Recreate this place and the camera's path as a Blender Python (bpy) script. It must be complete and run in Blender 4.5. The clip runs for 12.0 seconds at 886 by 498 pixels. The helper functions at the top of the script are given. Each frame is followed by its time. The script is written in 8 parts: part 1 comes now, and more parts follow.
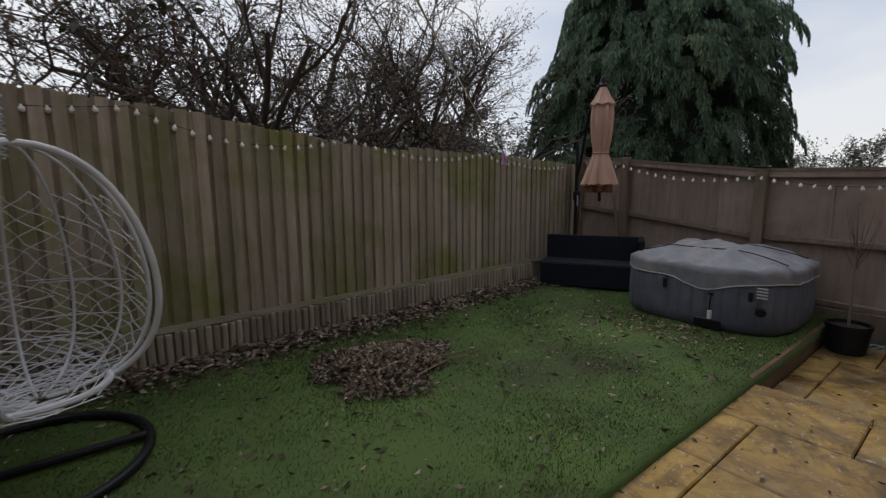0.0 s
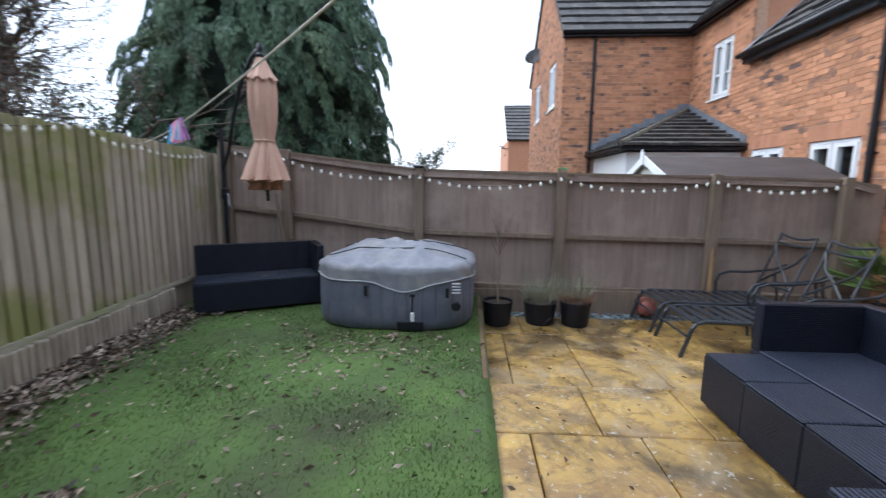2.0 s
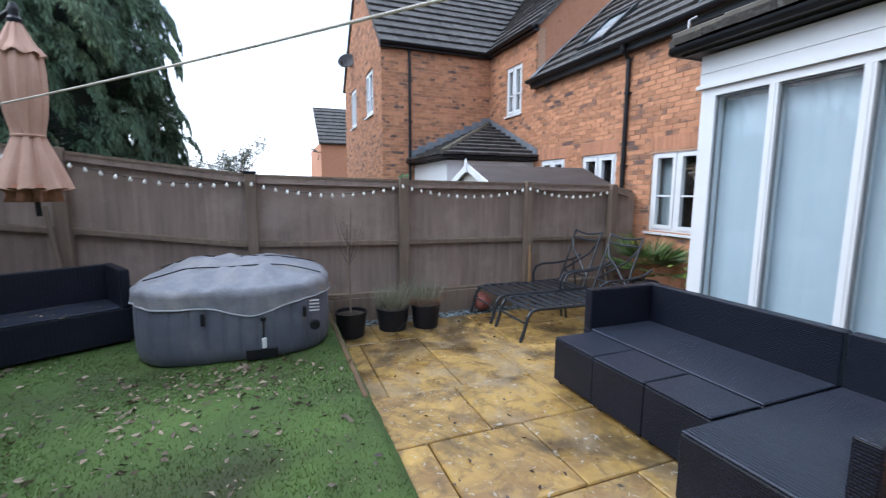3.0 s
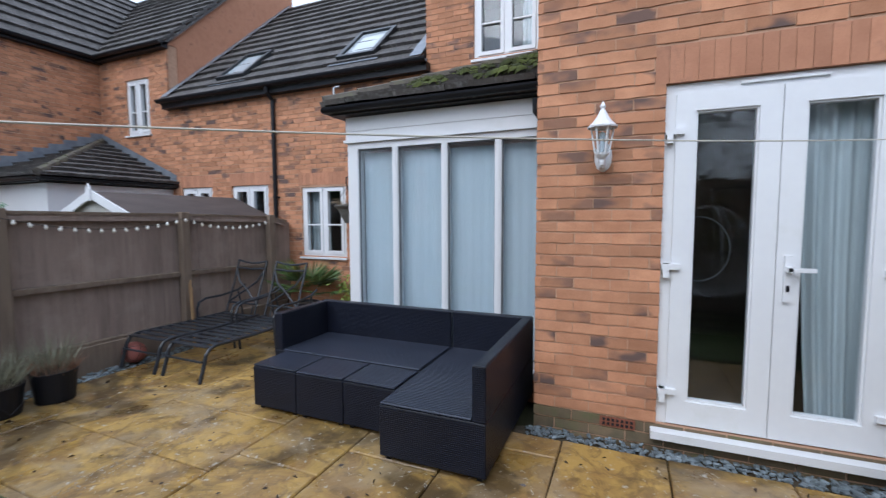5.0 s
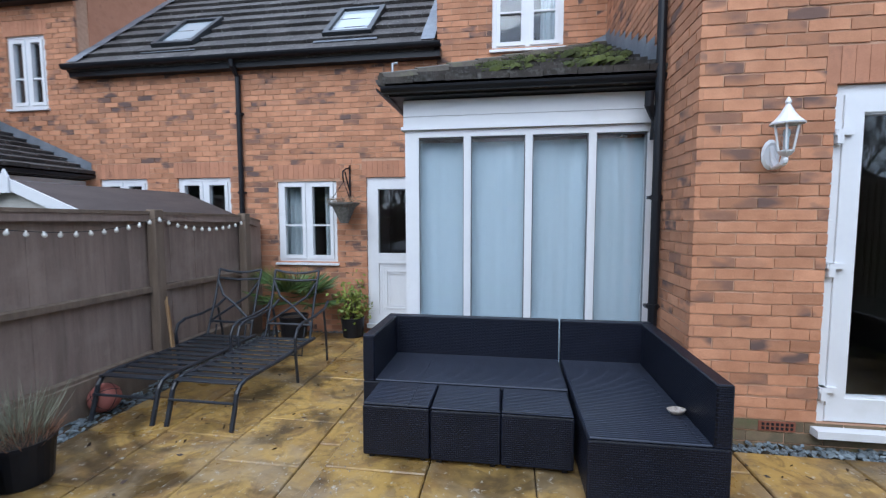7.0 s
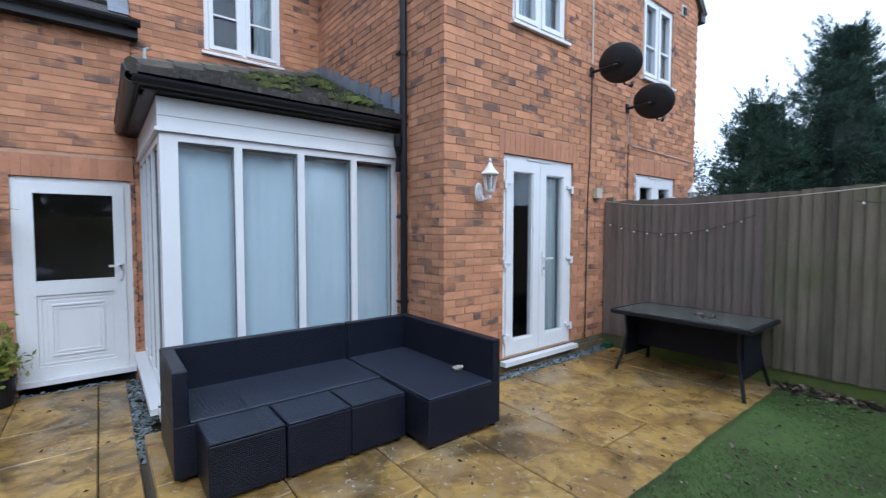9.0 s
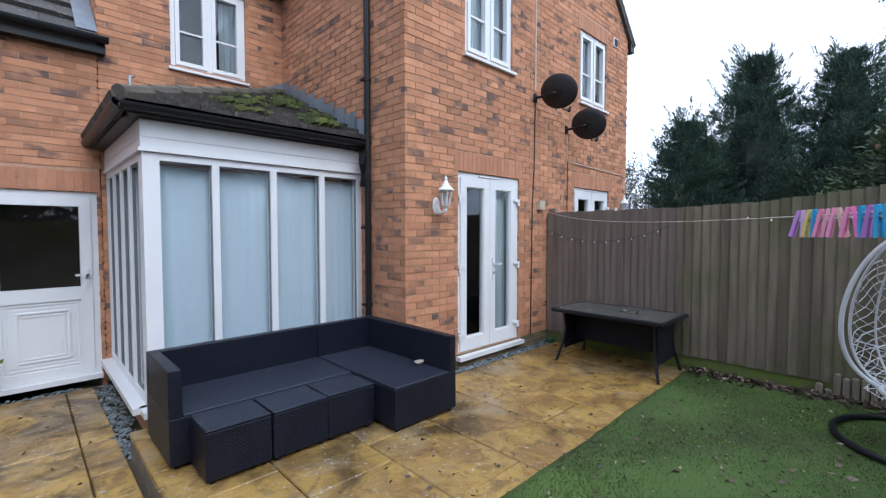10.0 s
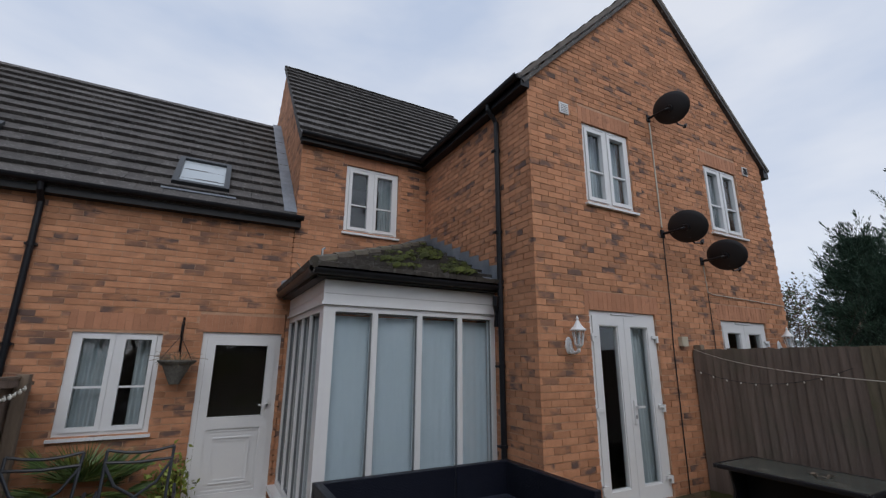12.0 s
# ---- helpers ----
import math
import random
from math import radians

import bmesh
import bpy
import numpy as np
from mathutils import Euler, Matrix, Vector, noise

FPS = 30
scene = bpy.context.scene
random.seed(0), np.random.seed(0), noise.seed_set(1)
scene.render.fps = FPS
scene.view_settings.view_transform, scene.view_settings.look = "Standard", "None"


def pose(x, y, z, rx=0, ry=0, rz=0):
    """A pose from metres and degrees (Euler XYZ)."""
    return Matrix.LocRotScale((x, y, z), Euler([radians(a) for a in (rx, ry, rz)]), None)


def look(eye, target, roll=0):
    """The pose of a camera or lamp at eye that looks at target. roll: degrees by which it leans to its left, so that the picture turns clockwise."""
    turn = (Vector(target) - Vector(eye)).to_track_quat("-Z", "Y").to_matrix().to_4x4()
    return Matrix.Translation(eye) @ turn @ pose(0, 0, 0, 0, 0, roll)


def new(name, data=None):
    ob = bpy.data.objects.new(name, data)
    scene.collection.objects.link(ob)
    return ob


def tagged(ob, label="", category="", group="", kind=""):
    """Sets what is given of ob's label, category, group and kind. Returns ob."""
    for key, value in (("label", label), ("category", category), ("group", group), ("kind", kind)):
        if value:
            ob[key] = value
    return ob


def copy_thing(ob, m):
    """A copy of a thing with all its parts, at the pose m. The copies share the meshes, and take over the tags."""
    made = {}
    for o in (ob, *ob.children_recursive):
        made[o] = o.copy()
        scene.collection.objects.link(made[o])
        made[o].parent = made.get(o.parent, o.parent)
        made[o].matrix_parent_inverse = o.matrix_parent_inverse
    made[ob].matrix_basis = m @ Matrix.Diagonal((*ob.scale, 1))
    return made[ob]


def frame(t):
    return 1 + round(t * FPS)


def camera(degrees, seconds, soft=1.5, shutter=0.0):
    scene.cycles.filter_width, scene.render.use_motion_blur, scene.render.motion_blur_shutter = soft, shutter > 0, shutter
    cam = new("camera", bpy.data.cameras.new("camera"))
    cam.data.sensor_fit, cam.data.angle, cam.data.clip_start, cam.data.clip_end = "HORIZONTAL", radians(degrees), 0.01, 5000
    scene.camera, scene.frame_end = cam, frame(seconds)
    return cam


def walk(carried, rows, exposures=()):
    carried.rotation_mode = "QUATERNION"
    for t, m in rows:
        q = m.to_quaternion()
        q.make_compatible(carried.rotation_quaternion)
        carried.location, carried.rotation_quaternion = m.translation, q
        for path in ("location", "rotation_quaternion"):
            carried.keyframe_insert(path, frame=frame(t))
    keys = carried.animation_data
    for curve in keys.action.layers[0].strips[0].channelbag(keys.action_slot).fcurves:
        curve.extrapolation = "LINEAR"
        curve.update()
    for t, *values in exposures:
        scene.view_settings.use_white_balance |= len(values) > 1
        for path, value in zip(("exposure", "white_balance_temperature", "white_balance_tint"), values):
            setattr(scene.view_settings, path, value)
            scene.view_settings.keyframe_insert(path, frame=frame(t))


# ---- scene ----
cam = camera(91.2, 12.0, soft=1.25, shutter=0.3)
METRES, EYE, TILT, LEAN, TURN = 6.298, 1.363, 0.0, 0.0, -37.6
ROWS = [
    (0.0, 0.0, 0.0, 0.0, -0.05, -7.85, 0.35),
    (0.5, -0.0114, 0.0479, 0.0033, -7.12, -8.08, -0.0),
    (1.0, -0.0159, 0.099, 0.0037, -20.31, -8.18, -0.5),
    (1.5, -0.0274, 0.1486, 0.0009, -33.5, -8.2, -0.58),
    (2.0, -0.0343, 0.1984, 0.0012, -49.03, -8.33, -0.5),
    (2.5, -0.0333, 0.2429, 0.0031, -63.01, -8.42, -0.36),
    (4.5, -0.1117, 0.296, 0.0166, -104.82, -4.36, 0.44),
    (5.0, -0.1093, 0.3222, 0.0148, -119.4, -4.23, 0.23),
    (5.5, -0.0675, 0.357, 0.0116, -126.26, -4.32, 0.06),
    (6.0, -0.0095, 0.3954, 0.0169, -127.78, -4.41, 0.13),
    (6.5, 0.0499, 0.4482, 0.0149, -128.48, -4.31, 0.13),
    (8.5, 0.2377, 0.5885, 0.0156, -169.75, -2.75, -0.04),
    (9.0, 0.2591, 0.6252, 0.0187, -180.71, -2.67, -0.06),
    (9.5, 0.2663, 0.6643, 0.0243, -185.82, -2.66, -0.07),
    (10.0, 0.2708, 0.7019, 0.0313, -186.65, -2.35, 0.0),
    (10.5, 0.2795, 0.7328, 0.0394, -185.8, 0.81, 0.06),
    (11.0, 0.2871, 0.7512, 0.0465, -179.14, 6.02, -0.12),
    (11.5, 0.2894, 0.7584, 0.0519, -173.36, 11.15, -0.53),
    (12.0, 0.2879, 0.7582, 0.0509, -170.75, 14.16, -0.43),
]
EXPOSURES = [(0.0, -0.22, 7000, 11), (0.3, 0.9, 6700, 11), (0.7, 1.25, 6500, 10), (2.7, 1.26, 5850, 8), (4.3, 0.7, 5950, 10), (5.0, 0.78, 5950, 10), (5.6, 0.94, 5900, 9), (6.5, 0.88, 5750, 9), (8.5, 0.93, 5500, 7), (9.5, 0.7, 5700, 9), (10.4, 0.98, 5950, 10), (11.0, 0.32, 6050, 10), (11.3, -0.04, 6450, 11), (12.0, -0.25, 6550, 11)]
walk(cam, [(t, pose(0, 0, EYE, TILT, LEAN, TURN) @ pose(METRES * x, METRES * y, METRES * z, 90 + pitch, roll, yaw)) for t, x, y, z, yaw, pitch, roll in ROWS], EXPOSURES)

# world: a bright overcast sky with a soft veiled sun
world = bpy.data.worlds.new("overcast_sky")
scene.world = world
world.use_nodes = True
wn, wl = world.node_tree.nodes, world.node_tree.links
wn.clear()
w_out, w_bg, w_sky = wn.new("ShaderNodeOutputWorld"), wn.new("ShaderNodeBackground"), wn.new("ShaderNodeTexSky")
w_sky.sky_type, w_sky.sun_disc, w_sky.sun_elevation, w_sky.sun_rotation = "NISHITA", False, radians(46), radians(10)
w_co, w_map, w_noise, w_ramp = wn.new("ShaderNodeTexCoord"), wn.new("ShaderNodeMapping"), wn.new("ShaderNodeTexNoise"), wn.new("ShaderNodeValToRGB")
w_map.inputs["Scale"].default_value = (1.0, 1.0, 2.6)
w_noise.inputs["Scale"].default_value, w_noise.inputs["Detail"].default_value, w_noise.inputs["Roughness"].default_value = 1.7, 5, 0.5
w_ramp.color_ramp.elements[0].position, w_ramp.color_ramp.elements[0].color = 0.36, (5.6, 6.6, 8.4, 1)
w_ramp.color_ramp.elements[1].position, w_ramp.color_ramp.elements[1].color = 0.62, (8.2, 8.7, 9.6, 1)
w_mix = wn.new("ShaderNodeMix")
w_mix.data_type, w_mix.inputs[0].default_value = "RGBA", 0.85
wl.new(w_co.outputs["Generated"], w_map.inputs[0])
wl.new(w_map.outputs[0], w_noise.inputs["Vector"])
wl.new(w_noise.outputs["Fac"], w_ramp.inputs[0])
wl.new(w_sky.outputs[0], w_mix.inputs[6])
wl.new(w_ramp.outputs[0], w_mix.inputs[7])
wl.new(w_mix.outputs[2], w_bg.inputs[0])
w_bg.inputs[1].default_value = 0.118
wl.new(w_bg.outputs[0], w_out.inputs[0])
sun = new("sun", bpy.data.lights.new("sun", "SUN"))
sun.data.energy, sun.data.angle, sun.data.color = 1.15, radians(50), (1.0, 0.985, 0.97)
sun.matrix_world = look((0.85, 4.7, 4.95), (0, 0, 0))

# ---- materials ----
MATS = {}


def mat(name, col, col2=None, rough=0.7, scale=6.0, fine=60.0, amount=0.5, bump=0.2, metal=0.0, vary=0.0, stain=None, stain_scale=1.2, stain_at=0.58, stretch=(1, 1, 1), spec=0.5, spread=0.12, coat=0.0, rough_var=0.0):
    """A procedural surface: two tones mixed by coarse and fine noise, stains, a change from piece to piece, and relief."""
    if name in MATS:
        return MATS[name]
    m = bpy.data.materials.new(name)
    m.use_nodes = True
    n, l = m.node_tree.nodes, m.node_tree.links
    b = n["Principled BSDF"]
    co, mp = n.new("ShaderNodeTexCoord"), n.new("ShaderNodeMapping")
    geo, info = n.new("ShaderNodeNewGeometry"), n.new("ShaderNodeObjectInfo")
    mp.inputs["Scale"].default_value = stretch
    l.new(geo.outputs["Position"], mp.inputs[0])
    na, nb = n.new("ShaderNodeTexNoise"), n.new("ShaderNodeTexNoise")
    for node, s, d in ((na, scale, 5), (nb, fine, 3)):
        node.inputs["Scale"].default_value, node.inputs["Detail"].default_value = s, d
        l.new(mp.outputs[0], node.inputs["Vector"])
    addn = n.new("ShaderNodeMath")
    addn.operation = "MULTIPLY_ADD"
    addn.inputs[1].default_value = 0.45
    l.new(nb.outputs["Fac"], addn.inputs[0])
    l.new(na.outputs["Fac"], addn.inputs[2])
    rng = n.new("ShaderNodeMapRange")
    rng.inputs[1].default_value, rng.inputs[2].default_value = 0.72 - spread * 2, 0.72 + spread * 2
    l.new(addn.outputs[0], rng.inputs[0])
    mix = n.new("ShaderNodeMix")
    mix.data_type = "RGBA"
    c2 = col2 or tuple(c * (1 - amount) for c in col)
    mix.inputs[6].default_value, mix.inputs[7].default_value = (*c2, 1), (*col, 1)
    l.new(rng.outputs[0], mix.inputs[0])
    out = mix.outputs[2]
    if stain:
        ns = n.new("ShaderNodeTexNoise")
        ns.inputs["Scale"].default_value, ns.inputs["Detail"].default_value, ns.inputs["Roughness"].default_value = stain_scale, 6, 0.62
        l.new(geo.outputs["Position"], ns.inputs["Vector"])
        r2 = n.new("ShaderNodeMapRange")
        r2.inputs[1].default_value, r2.inputs[2].default_value = stain_at - 0.09, stain_at + 0.1
        l.new(ns.outputs["Fac"], r2.inputs[0])
        ms = n.new("ShaderNodeMix")
        ms.data_type = "RGBA"
        l.new(r2.outputs[0], ms.inputs[0])
        l.new(out, ms.inputs[6])
        ms.inputs[7].default_value = (*stain, 1)
        out = ms.outputs[2]
    if vary:
        su, fr = n.new("ShaderNodeMath"), n.new("ShaderNodeMath")
        su.operation, fr.operation = "ADD", "FRACT"
        l.new(geo.outputs["Random Per Island"], su.inputs[0])
        l.new(info.outputs["Random"], su.inputs[1])
        l.new(su.outputs[0], fr.inputs[0])
        r3 = n.new("ShaderNodeMapRange")
        r3.inputs[3].default_value, r3.inputs[4].default_value = 1 - vary, 1 + vary * 0.6
        l.new(fr.outputs[0], r3.inputs[0])
        hs = n.new("ShaderNodeHueSaturation")
        l.new(r3.outputs[0], hs.inputs["Value"])
        l.new(out, hs.inputs["Color"])
        out = hs.outputs[0]
    l.new(out, b.inputs["Base Color"])
    b.inputs["Roughness"].default_value, b.inputs["Metallic"].default_value = rough, metal
    b.inputs["Specular IOR Level"].default_value = spec
    b.inputs["Coat Weight"].default_value = coat
    if rough_var:
        r4 = n.new("ShaderNodeMapRange")
        r4.inputs[1].default_value, r4.inputs[2].default_value = 0.35, 0.65
        r4.inputs[3].default_value, r4.inputs[4].default_value = rough - rough_var, rough + rough_var
        l.new(na.outputs["Fac"], r4.inputs[0])
        l.new(r4.outputs[0], b.inputs["Roughness"])
    if bump:
        bp = n.new("ShaderNodeBump")
        bp.inputs["Strength"].default_value, bp.inputs["Distance"].default_value = bump, 0.01
        l.new(addn.outputs[0], bp.inputs["Height"])
        l.new(bp.outputs[0], b.inputs["Normal"])
    MATS[name] = m
    return m


def brick_mat(name, light=(0.56, 0.28, 0.16), dark=(0.43, 0.2, 0.11), smoke=(0.135, 0.09, 0.078)):
    """Orange facing brick; some bricks carry smoky grey smudges."""
    m = mat(name, light, dark, rough=0.88, scale=9, fine=110, bump=0.5, vary=0.24, spec=0.25)
    n, l = m.node_tree.nodes, m.node_tree.links
    b = n["Principled BSDF"]
    geo, info = n.new("ShaderNodeNewGeometry"), n.new("ShaderNodeObjectInfo")
    su, fr, rg = n.new("ShaderNodeMath"), n.new("ShaderNodeMath"), n.new("ShaderNodeMapRange")
    su.operation, fr.operation = "MULTIPLY_ADD", "FRACT"
    su.inputs[1].default_value = 7.31
    l.new(geo.outputs["Random Per Island"], su.inputs[0])
    l.new(info.outputs["Random"], su.inputs[2])
    l.new(su.outputs[0], fr.inputs[0])
    rg.inputs[1].default_value, rg.inputs[2].default_value = 0.55, 0.9
    l.new(fr.outputs[0], rg.inputs[0])
    ns = n.new("ShaderNodeTexNoise")
    ns.inputs["Scale"].default_value, ns.inputs["Detail"].default_value = 4.5, 2
    flat = n.new("ShaderNodeMapping")
    flat.inputs["Scale"].default_value = (1, 1, 1.9)
    l.new(geo.outputs["Position"], flat.inputs[0])
    l.new(flat.outputs[0], ns.inputs["Vector"])
    r2 = n.new("ShaderNodeMapRange")
    r2.inputs[1].default_value, r2.inputs[2].default_value = 0.44, 0.6
    l.new(ns.outputs["Fac"], r2.inputs[0])
    mu = n.new("ShaderNodeMath")
    mu.operation = "MULTIPLY"
    l.new(rg.outputs[0], mu.inputs[0])
    l.new(r2.outputs[0], mu.inputs[1])
    ms = n.new("ShaderNodeMix")
    ms.data_type = "RGBA"
    old = b.inputs["Base Color"].links[0].from_socket
    l.new(mu.outputs[0], ms.inputs[0])
    l.new(old, ms.inputs[6])
    ms.inputs[7].default_value = (*smoke, 1)
    l.new(ms.outputs[2], b.inputs["Base Color"])
    return m


def glass_mat(name, tint=(0.92, 0.95, 0.96)):
    m = bpy.data.materials.new(name)
    m.use_nodes = True
    n, l = m.node_tree.nodes, m.node_tree.links
    n.clear()
    o, mx, tr, gl, fr = (n.new("ShaderNode" + k) for k in ("OutputMaterial", "MixShader", "BsdfTransparent", "BsdfGlossy", "LayerWeight"))
    tr.inputs[0].default_value = (*tint, 1)
    gl.inputs["Roughness"].default_value = 0.02
    fr.inputs[0].default_value = 0.5
    pw, gain = n.new("ShaderNodeMath"), n.new("ShaderNodeMath")
    pw.operation, gain.operation = "POWER", "MULTIPLY_ADD"
    pw.inputs[1].default_value, gain.inputs[1].default_value, gain.inputs[2].default_value = 4.0, 0.45, 0.06
    l.new(fr.outputs["Facing"], pw.inputs[0])
    l.new(pw.outputs[0], gain.inputs[0])
    l.new(gain.outputs[0], mx.inputs[0])
    l.new(tr.outputs[0], mx.inputs[1])
    l.new(gl.outputs[0], mx.inputs[2])
    l.new(mx.outputs[0], o.inputs[0])
    MATS[name] = m
    return m


BRICK = brick_mat("orange_facing_brick")
SOOTY = mat("damp_plinth_brick", (0.22, 0.15, 0.09), (0.12, 0.1, 0.06), rough=0.9, scale=10, fine=120, bump=0.5, vary=0.25, stain=(0.1, 0.12, 0.05), stain_scale=5)
LINTEL = mat("plain_orange_brick", (0.5, 0.24, 0.14), (0.41, 0.185, 0.105), rough=0.88, scale=7, fine=90, bump=0.35, vary=0.14, stain=(0.27, 0.12, 0.075), stain_scale=7, stain_at=0.66)
MORTAR = mat("buff_mortar", (0.53, 0.33, 0.22), (0.4, 0.235, 0.15), rough=0.95, scale=20, fine=200, bump=0.4)
UPVC = mat("white_upvc", (0.74, 0.75, 0.76), (0.7, 0.71, 0.73), rough=0.32, scale=2.5, fine=25, bump=0.02, stain=(0.66, 0.67, 0.65), stain_scale=3, stain_at=0.7)
GLASS = glass_mat("clear_glass")
BLACK = mat("black_plastic", (0.008, 0.009, 0.012), (0.013, 0.014, 0.018), rough=0.4, scale=3, fine=40, bump=0.06, spec=0.3)
TILE = mat("grey_brown_concrete_tile", (0.1, 0.092, 0.088), (0.05, 0.046, 0.045), rough=0.85, scale=5, fine=70, bump=0.5, vary=0.28, stain=(0.34, 0.34, 0.32), stain_scale=26, stain_at=0.66)
MOSSTILE = mat("mossy_concrete_tile", (0.11, 0.098, 0.088), (0.05, 0.044, 0.04), rough=0.9, scale=5, fine=70, bump=0.6, vary=0.35, stain=(0.2, 0.2, 0.19), stain_scale=14, stain_at=0.62)
LEAD = mat("weathered_lead", (0.26, 0.29, 0.33), (0.16, 0.18, 0.21), rough=0.5, scale=6, fine=40, bump=0.2, metal=0.3)
FELT = mat("brown_roof_felt", (0.09, 0.068, 0.06), (0.05, 0.038, 0.035), rough=0.8, scale=4, fine=120, bump=0.35, stretch=(1, 0.4, 1))
FENCE_N = mat("weathered_green_brown_board", (0.4, 0.335, 0.265), (0.255, 0.208, 0.16), rough=0.88, scale=2.2, fine=30, bump=0.45, vary=0.22, stretch=(9, 9, 0.8), stain=(0.2, 0.2, 0.07), stain_scale=1.3, stain_at=0.53)
FENCE_E = mat("brown_painted_board", (0.3, 0.228, 0.188), (0.205, 0.153, 0.125), rough=0.85, scale=2, fine=30, bump=0.3, vary=0.12, stretch=(9, 9, 0.8), stain=(0.34, 0.265, 0.22), stain_scale=1.8)
FENCE_W = mat("grey_brown_board", (0.2, 0.165, 0.118), (0.115, 0.094, 0.064), rough=0.88, scale=2.2, fine=30, bump=0.4, vary=0.34, stretch=(9, 9, 0.8), stain=(0.115, 0.12, 0.055), stain_scale=1.1)
FENCE_P = mat("pinkish_grey_panel_board", (0.185, 0.143, 0.12), (0.118, 0.09, 0.074), rough=0.88, scale=2.2, fine=30, bump=0.25, vary=0.14, stretch=(9, 9, 0.8), stain=(0.12, 0.11, 0.08), stain_scale=1.3, stain_at=0.62)
POST = mat("weathered_post", (0.22, 0.165, 0.12), (0.14, 0.105, 0.078), rough=0.88, scale=2.5, fine=35, bump=0.4, vary=0.15, stretch=(8, 8, 0.9))


def stone_mat():
    """Riven sandstone: gold, tan and brown swirls, dark damp patches and pale lichen, with a wet sheen."""
    m = mat("wet_riven_stone", (0.48, 0.305, 0.085), (0.33, 0.2, 0.052), rough=0.42, scale=2.6, fine=24, bump=0.6, vary=0.16, spread=0.14, rough_var=0.2)
    n, l = m.node_tree.nodes, m.node_tree.links
    b = n["Principled BSDF"]
    geo, info = n.new("ShaderNodeNewGeometry"), n.new("ShaderNodeObjectInfo")
    sh = n.new("ShaderNodeMath")
    sh.operation, sh.inputs[1].default_value = "MULTIPLY", 40.0
    l.new(info.outputs["Random"], sh.inputs[0])
    off = n.new("ShaderNodeVectorMath")
    off.operation = "ADD"
    l.new(geo.outputs["Position"], off.inputs[0])
    l.new(sh.outputs[0], off.inputs[1])
    col = b.inputs["Base Color"].links[0].from_socket
    layers = ((off.outputs[0], 2.3, 1.4, 0.44, 0.62, (0.22, 0.125, 0.045), 0.85), (off.outputs[0], 5.5, 1.8, 0.5, 0.62, (0.13, 0.075, 0.03), 0.6),
              (geo.outputs["Position"], 1.1, 1.3, 0.51, 0.64, (0.06, 0.038, 0.015), 0.85), (geo.outputs["Position"], 1.5, 1.0, 0.53, 0.66, (0.34, 0.255, 0.15), 0.6),
              (geo.outputs["Position"], 9.0, 0.8, 0.57, 0.7, (0.07, 0.046, 0.022), 0.4), (geo.outputs["Position"], 26.0, 0.6, 0.61, 0.68, (0.5, 0.48, 0.42), 0.65))
    for src, sc, dist, lo, hi, tone, amount in layers:
        t = n.new("ShaderNodeTexNoise")
        t.inputs["Scale"].default_value, t.inputs["Detail"].default_value, t.inputs["Roughness"].default_value, t.inputs["Distortion"].default_value = sc, 5, 0.6, dist
        l.new(src, t.inputs["Vector"])
        r = n.new("ShaderNodeMapRange")
        r.inputs[1].default_value, r.inputs[2].default_value, r.inputs[4].default_value = lo, hi, amount
        l.new(t.outputs["Fac"], r.inputs[0])
        x = n.new("ShaderNodeMix")
        x.data_type = "RGBA"
        l.new(r.outputs[0], x.inputs[0])
        l.new(col, x.inputs[6])
        x.inputs[7].default_value = (*tone, 1)
        col = x.outputs[2]
    l.new(col, b.inputs["Base Color"])
    return m


SLAB = stone_mat()
SLABBED = mat("dirty_joint_sand", (0.09, 0.065, 0.04), (0.04, 0.035, 0.022), rough=0.95, scale=12, fine=120, bump=0.6)
SLATE = mat("blue_slate_chips", (0.22, 0.26, 0.28), (0.12, 0.145, 0.155), rough=0.55, scale=8, fine=60, bump=0.3, vary=0.5)
TURF = mat("artificial_turf", (0.082, 0.14, 0.026), (0.045, 0.08, 0.016), rough=0.85, scale=1.3, fine=140, bump=0.5, stain=(0.035, 0.042, 0.014), stain_scale=0.8, stain_at=0.56, vary=0.0)
BLADE = mat("turf_blade", (0.122, 0.188, 0.042), (0.058, 0.1, 0.02), rough=0.7, spec=0.3, scale=1.1, fine=14, bump=0, vary=0.4, stain=(0.052, 0.078, 0.018), stain_scale=1.1, stain_at=0.54)
SOIL = mat("soil", (0.05, 0.035, 0.022), (0.025, 0.018, 0.012), rough=0.95, scale=8, fine=90, bump=0.6)
EARTH = mat("rough_grass_ground", (0.06, 0.07, 0.03), (0.05, 0.04, 0.025), rough=0.95, scale=0.8, fine=12, bump=0.4)
RATTAN = mat("black_rattan", (0.012, 0.014, 0.022), (0.02, 0.023, 0.034), rough=0.42, scale=5, fine=70, bump=0.1, vary=0.3)
TIMBER = mat("lawn_edging_timber", (0.17, 0.1, 0.05), (0.09, 0.055, 0.03), rough=0.85, scale=3, fine=40, bump=0.4, stretch=(1, 8, 8))
CURTAIN = mat("pale_net_curtain", (0.56, 0.64, 0.7), (0.52, 0.6, 0.66), rough=0.9, scale=2, fine=20, bump=0.05, stretch=(12, 12, 0.3))
DRAPE = mat("grey_green_drape", (0.5, 0.55, 0.57), (0.38, 0.43, 0.45), rough=0.9, scale=2, fine=20, bump=0.05, stretch=(12, 12, 0.3))
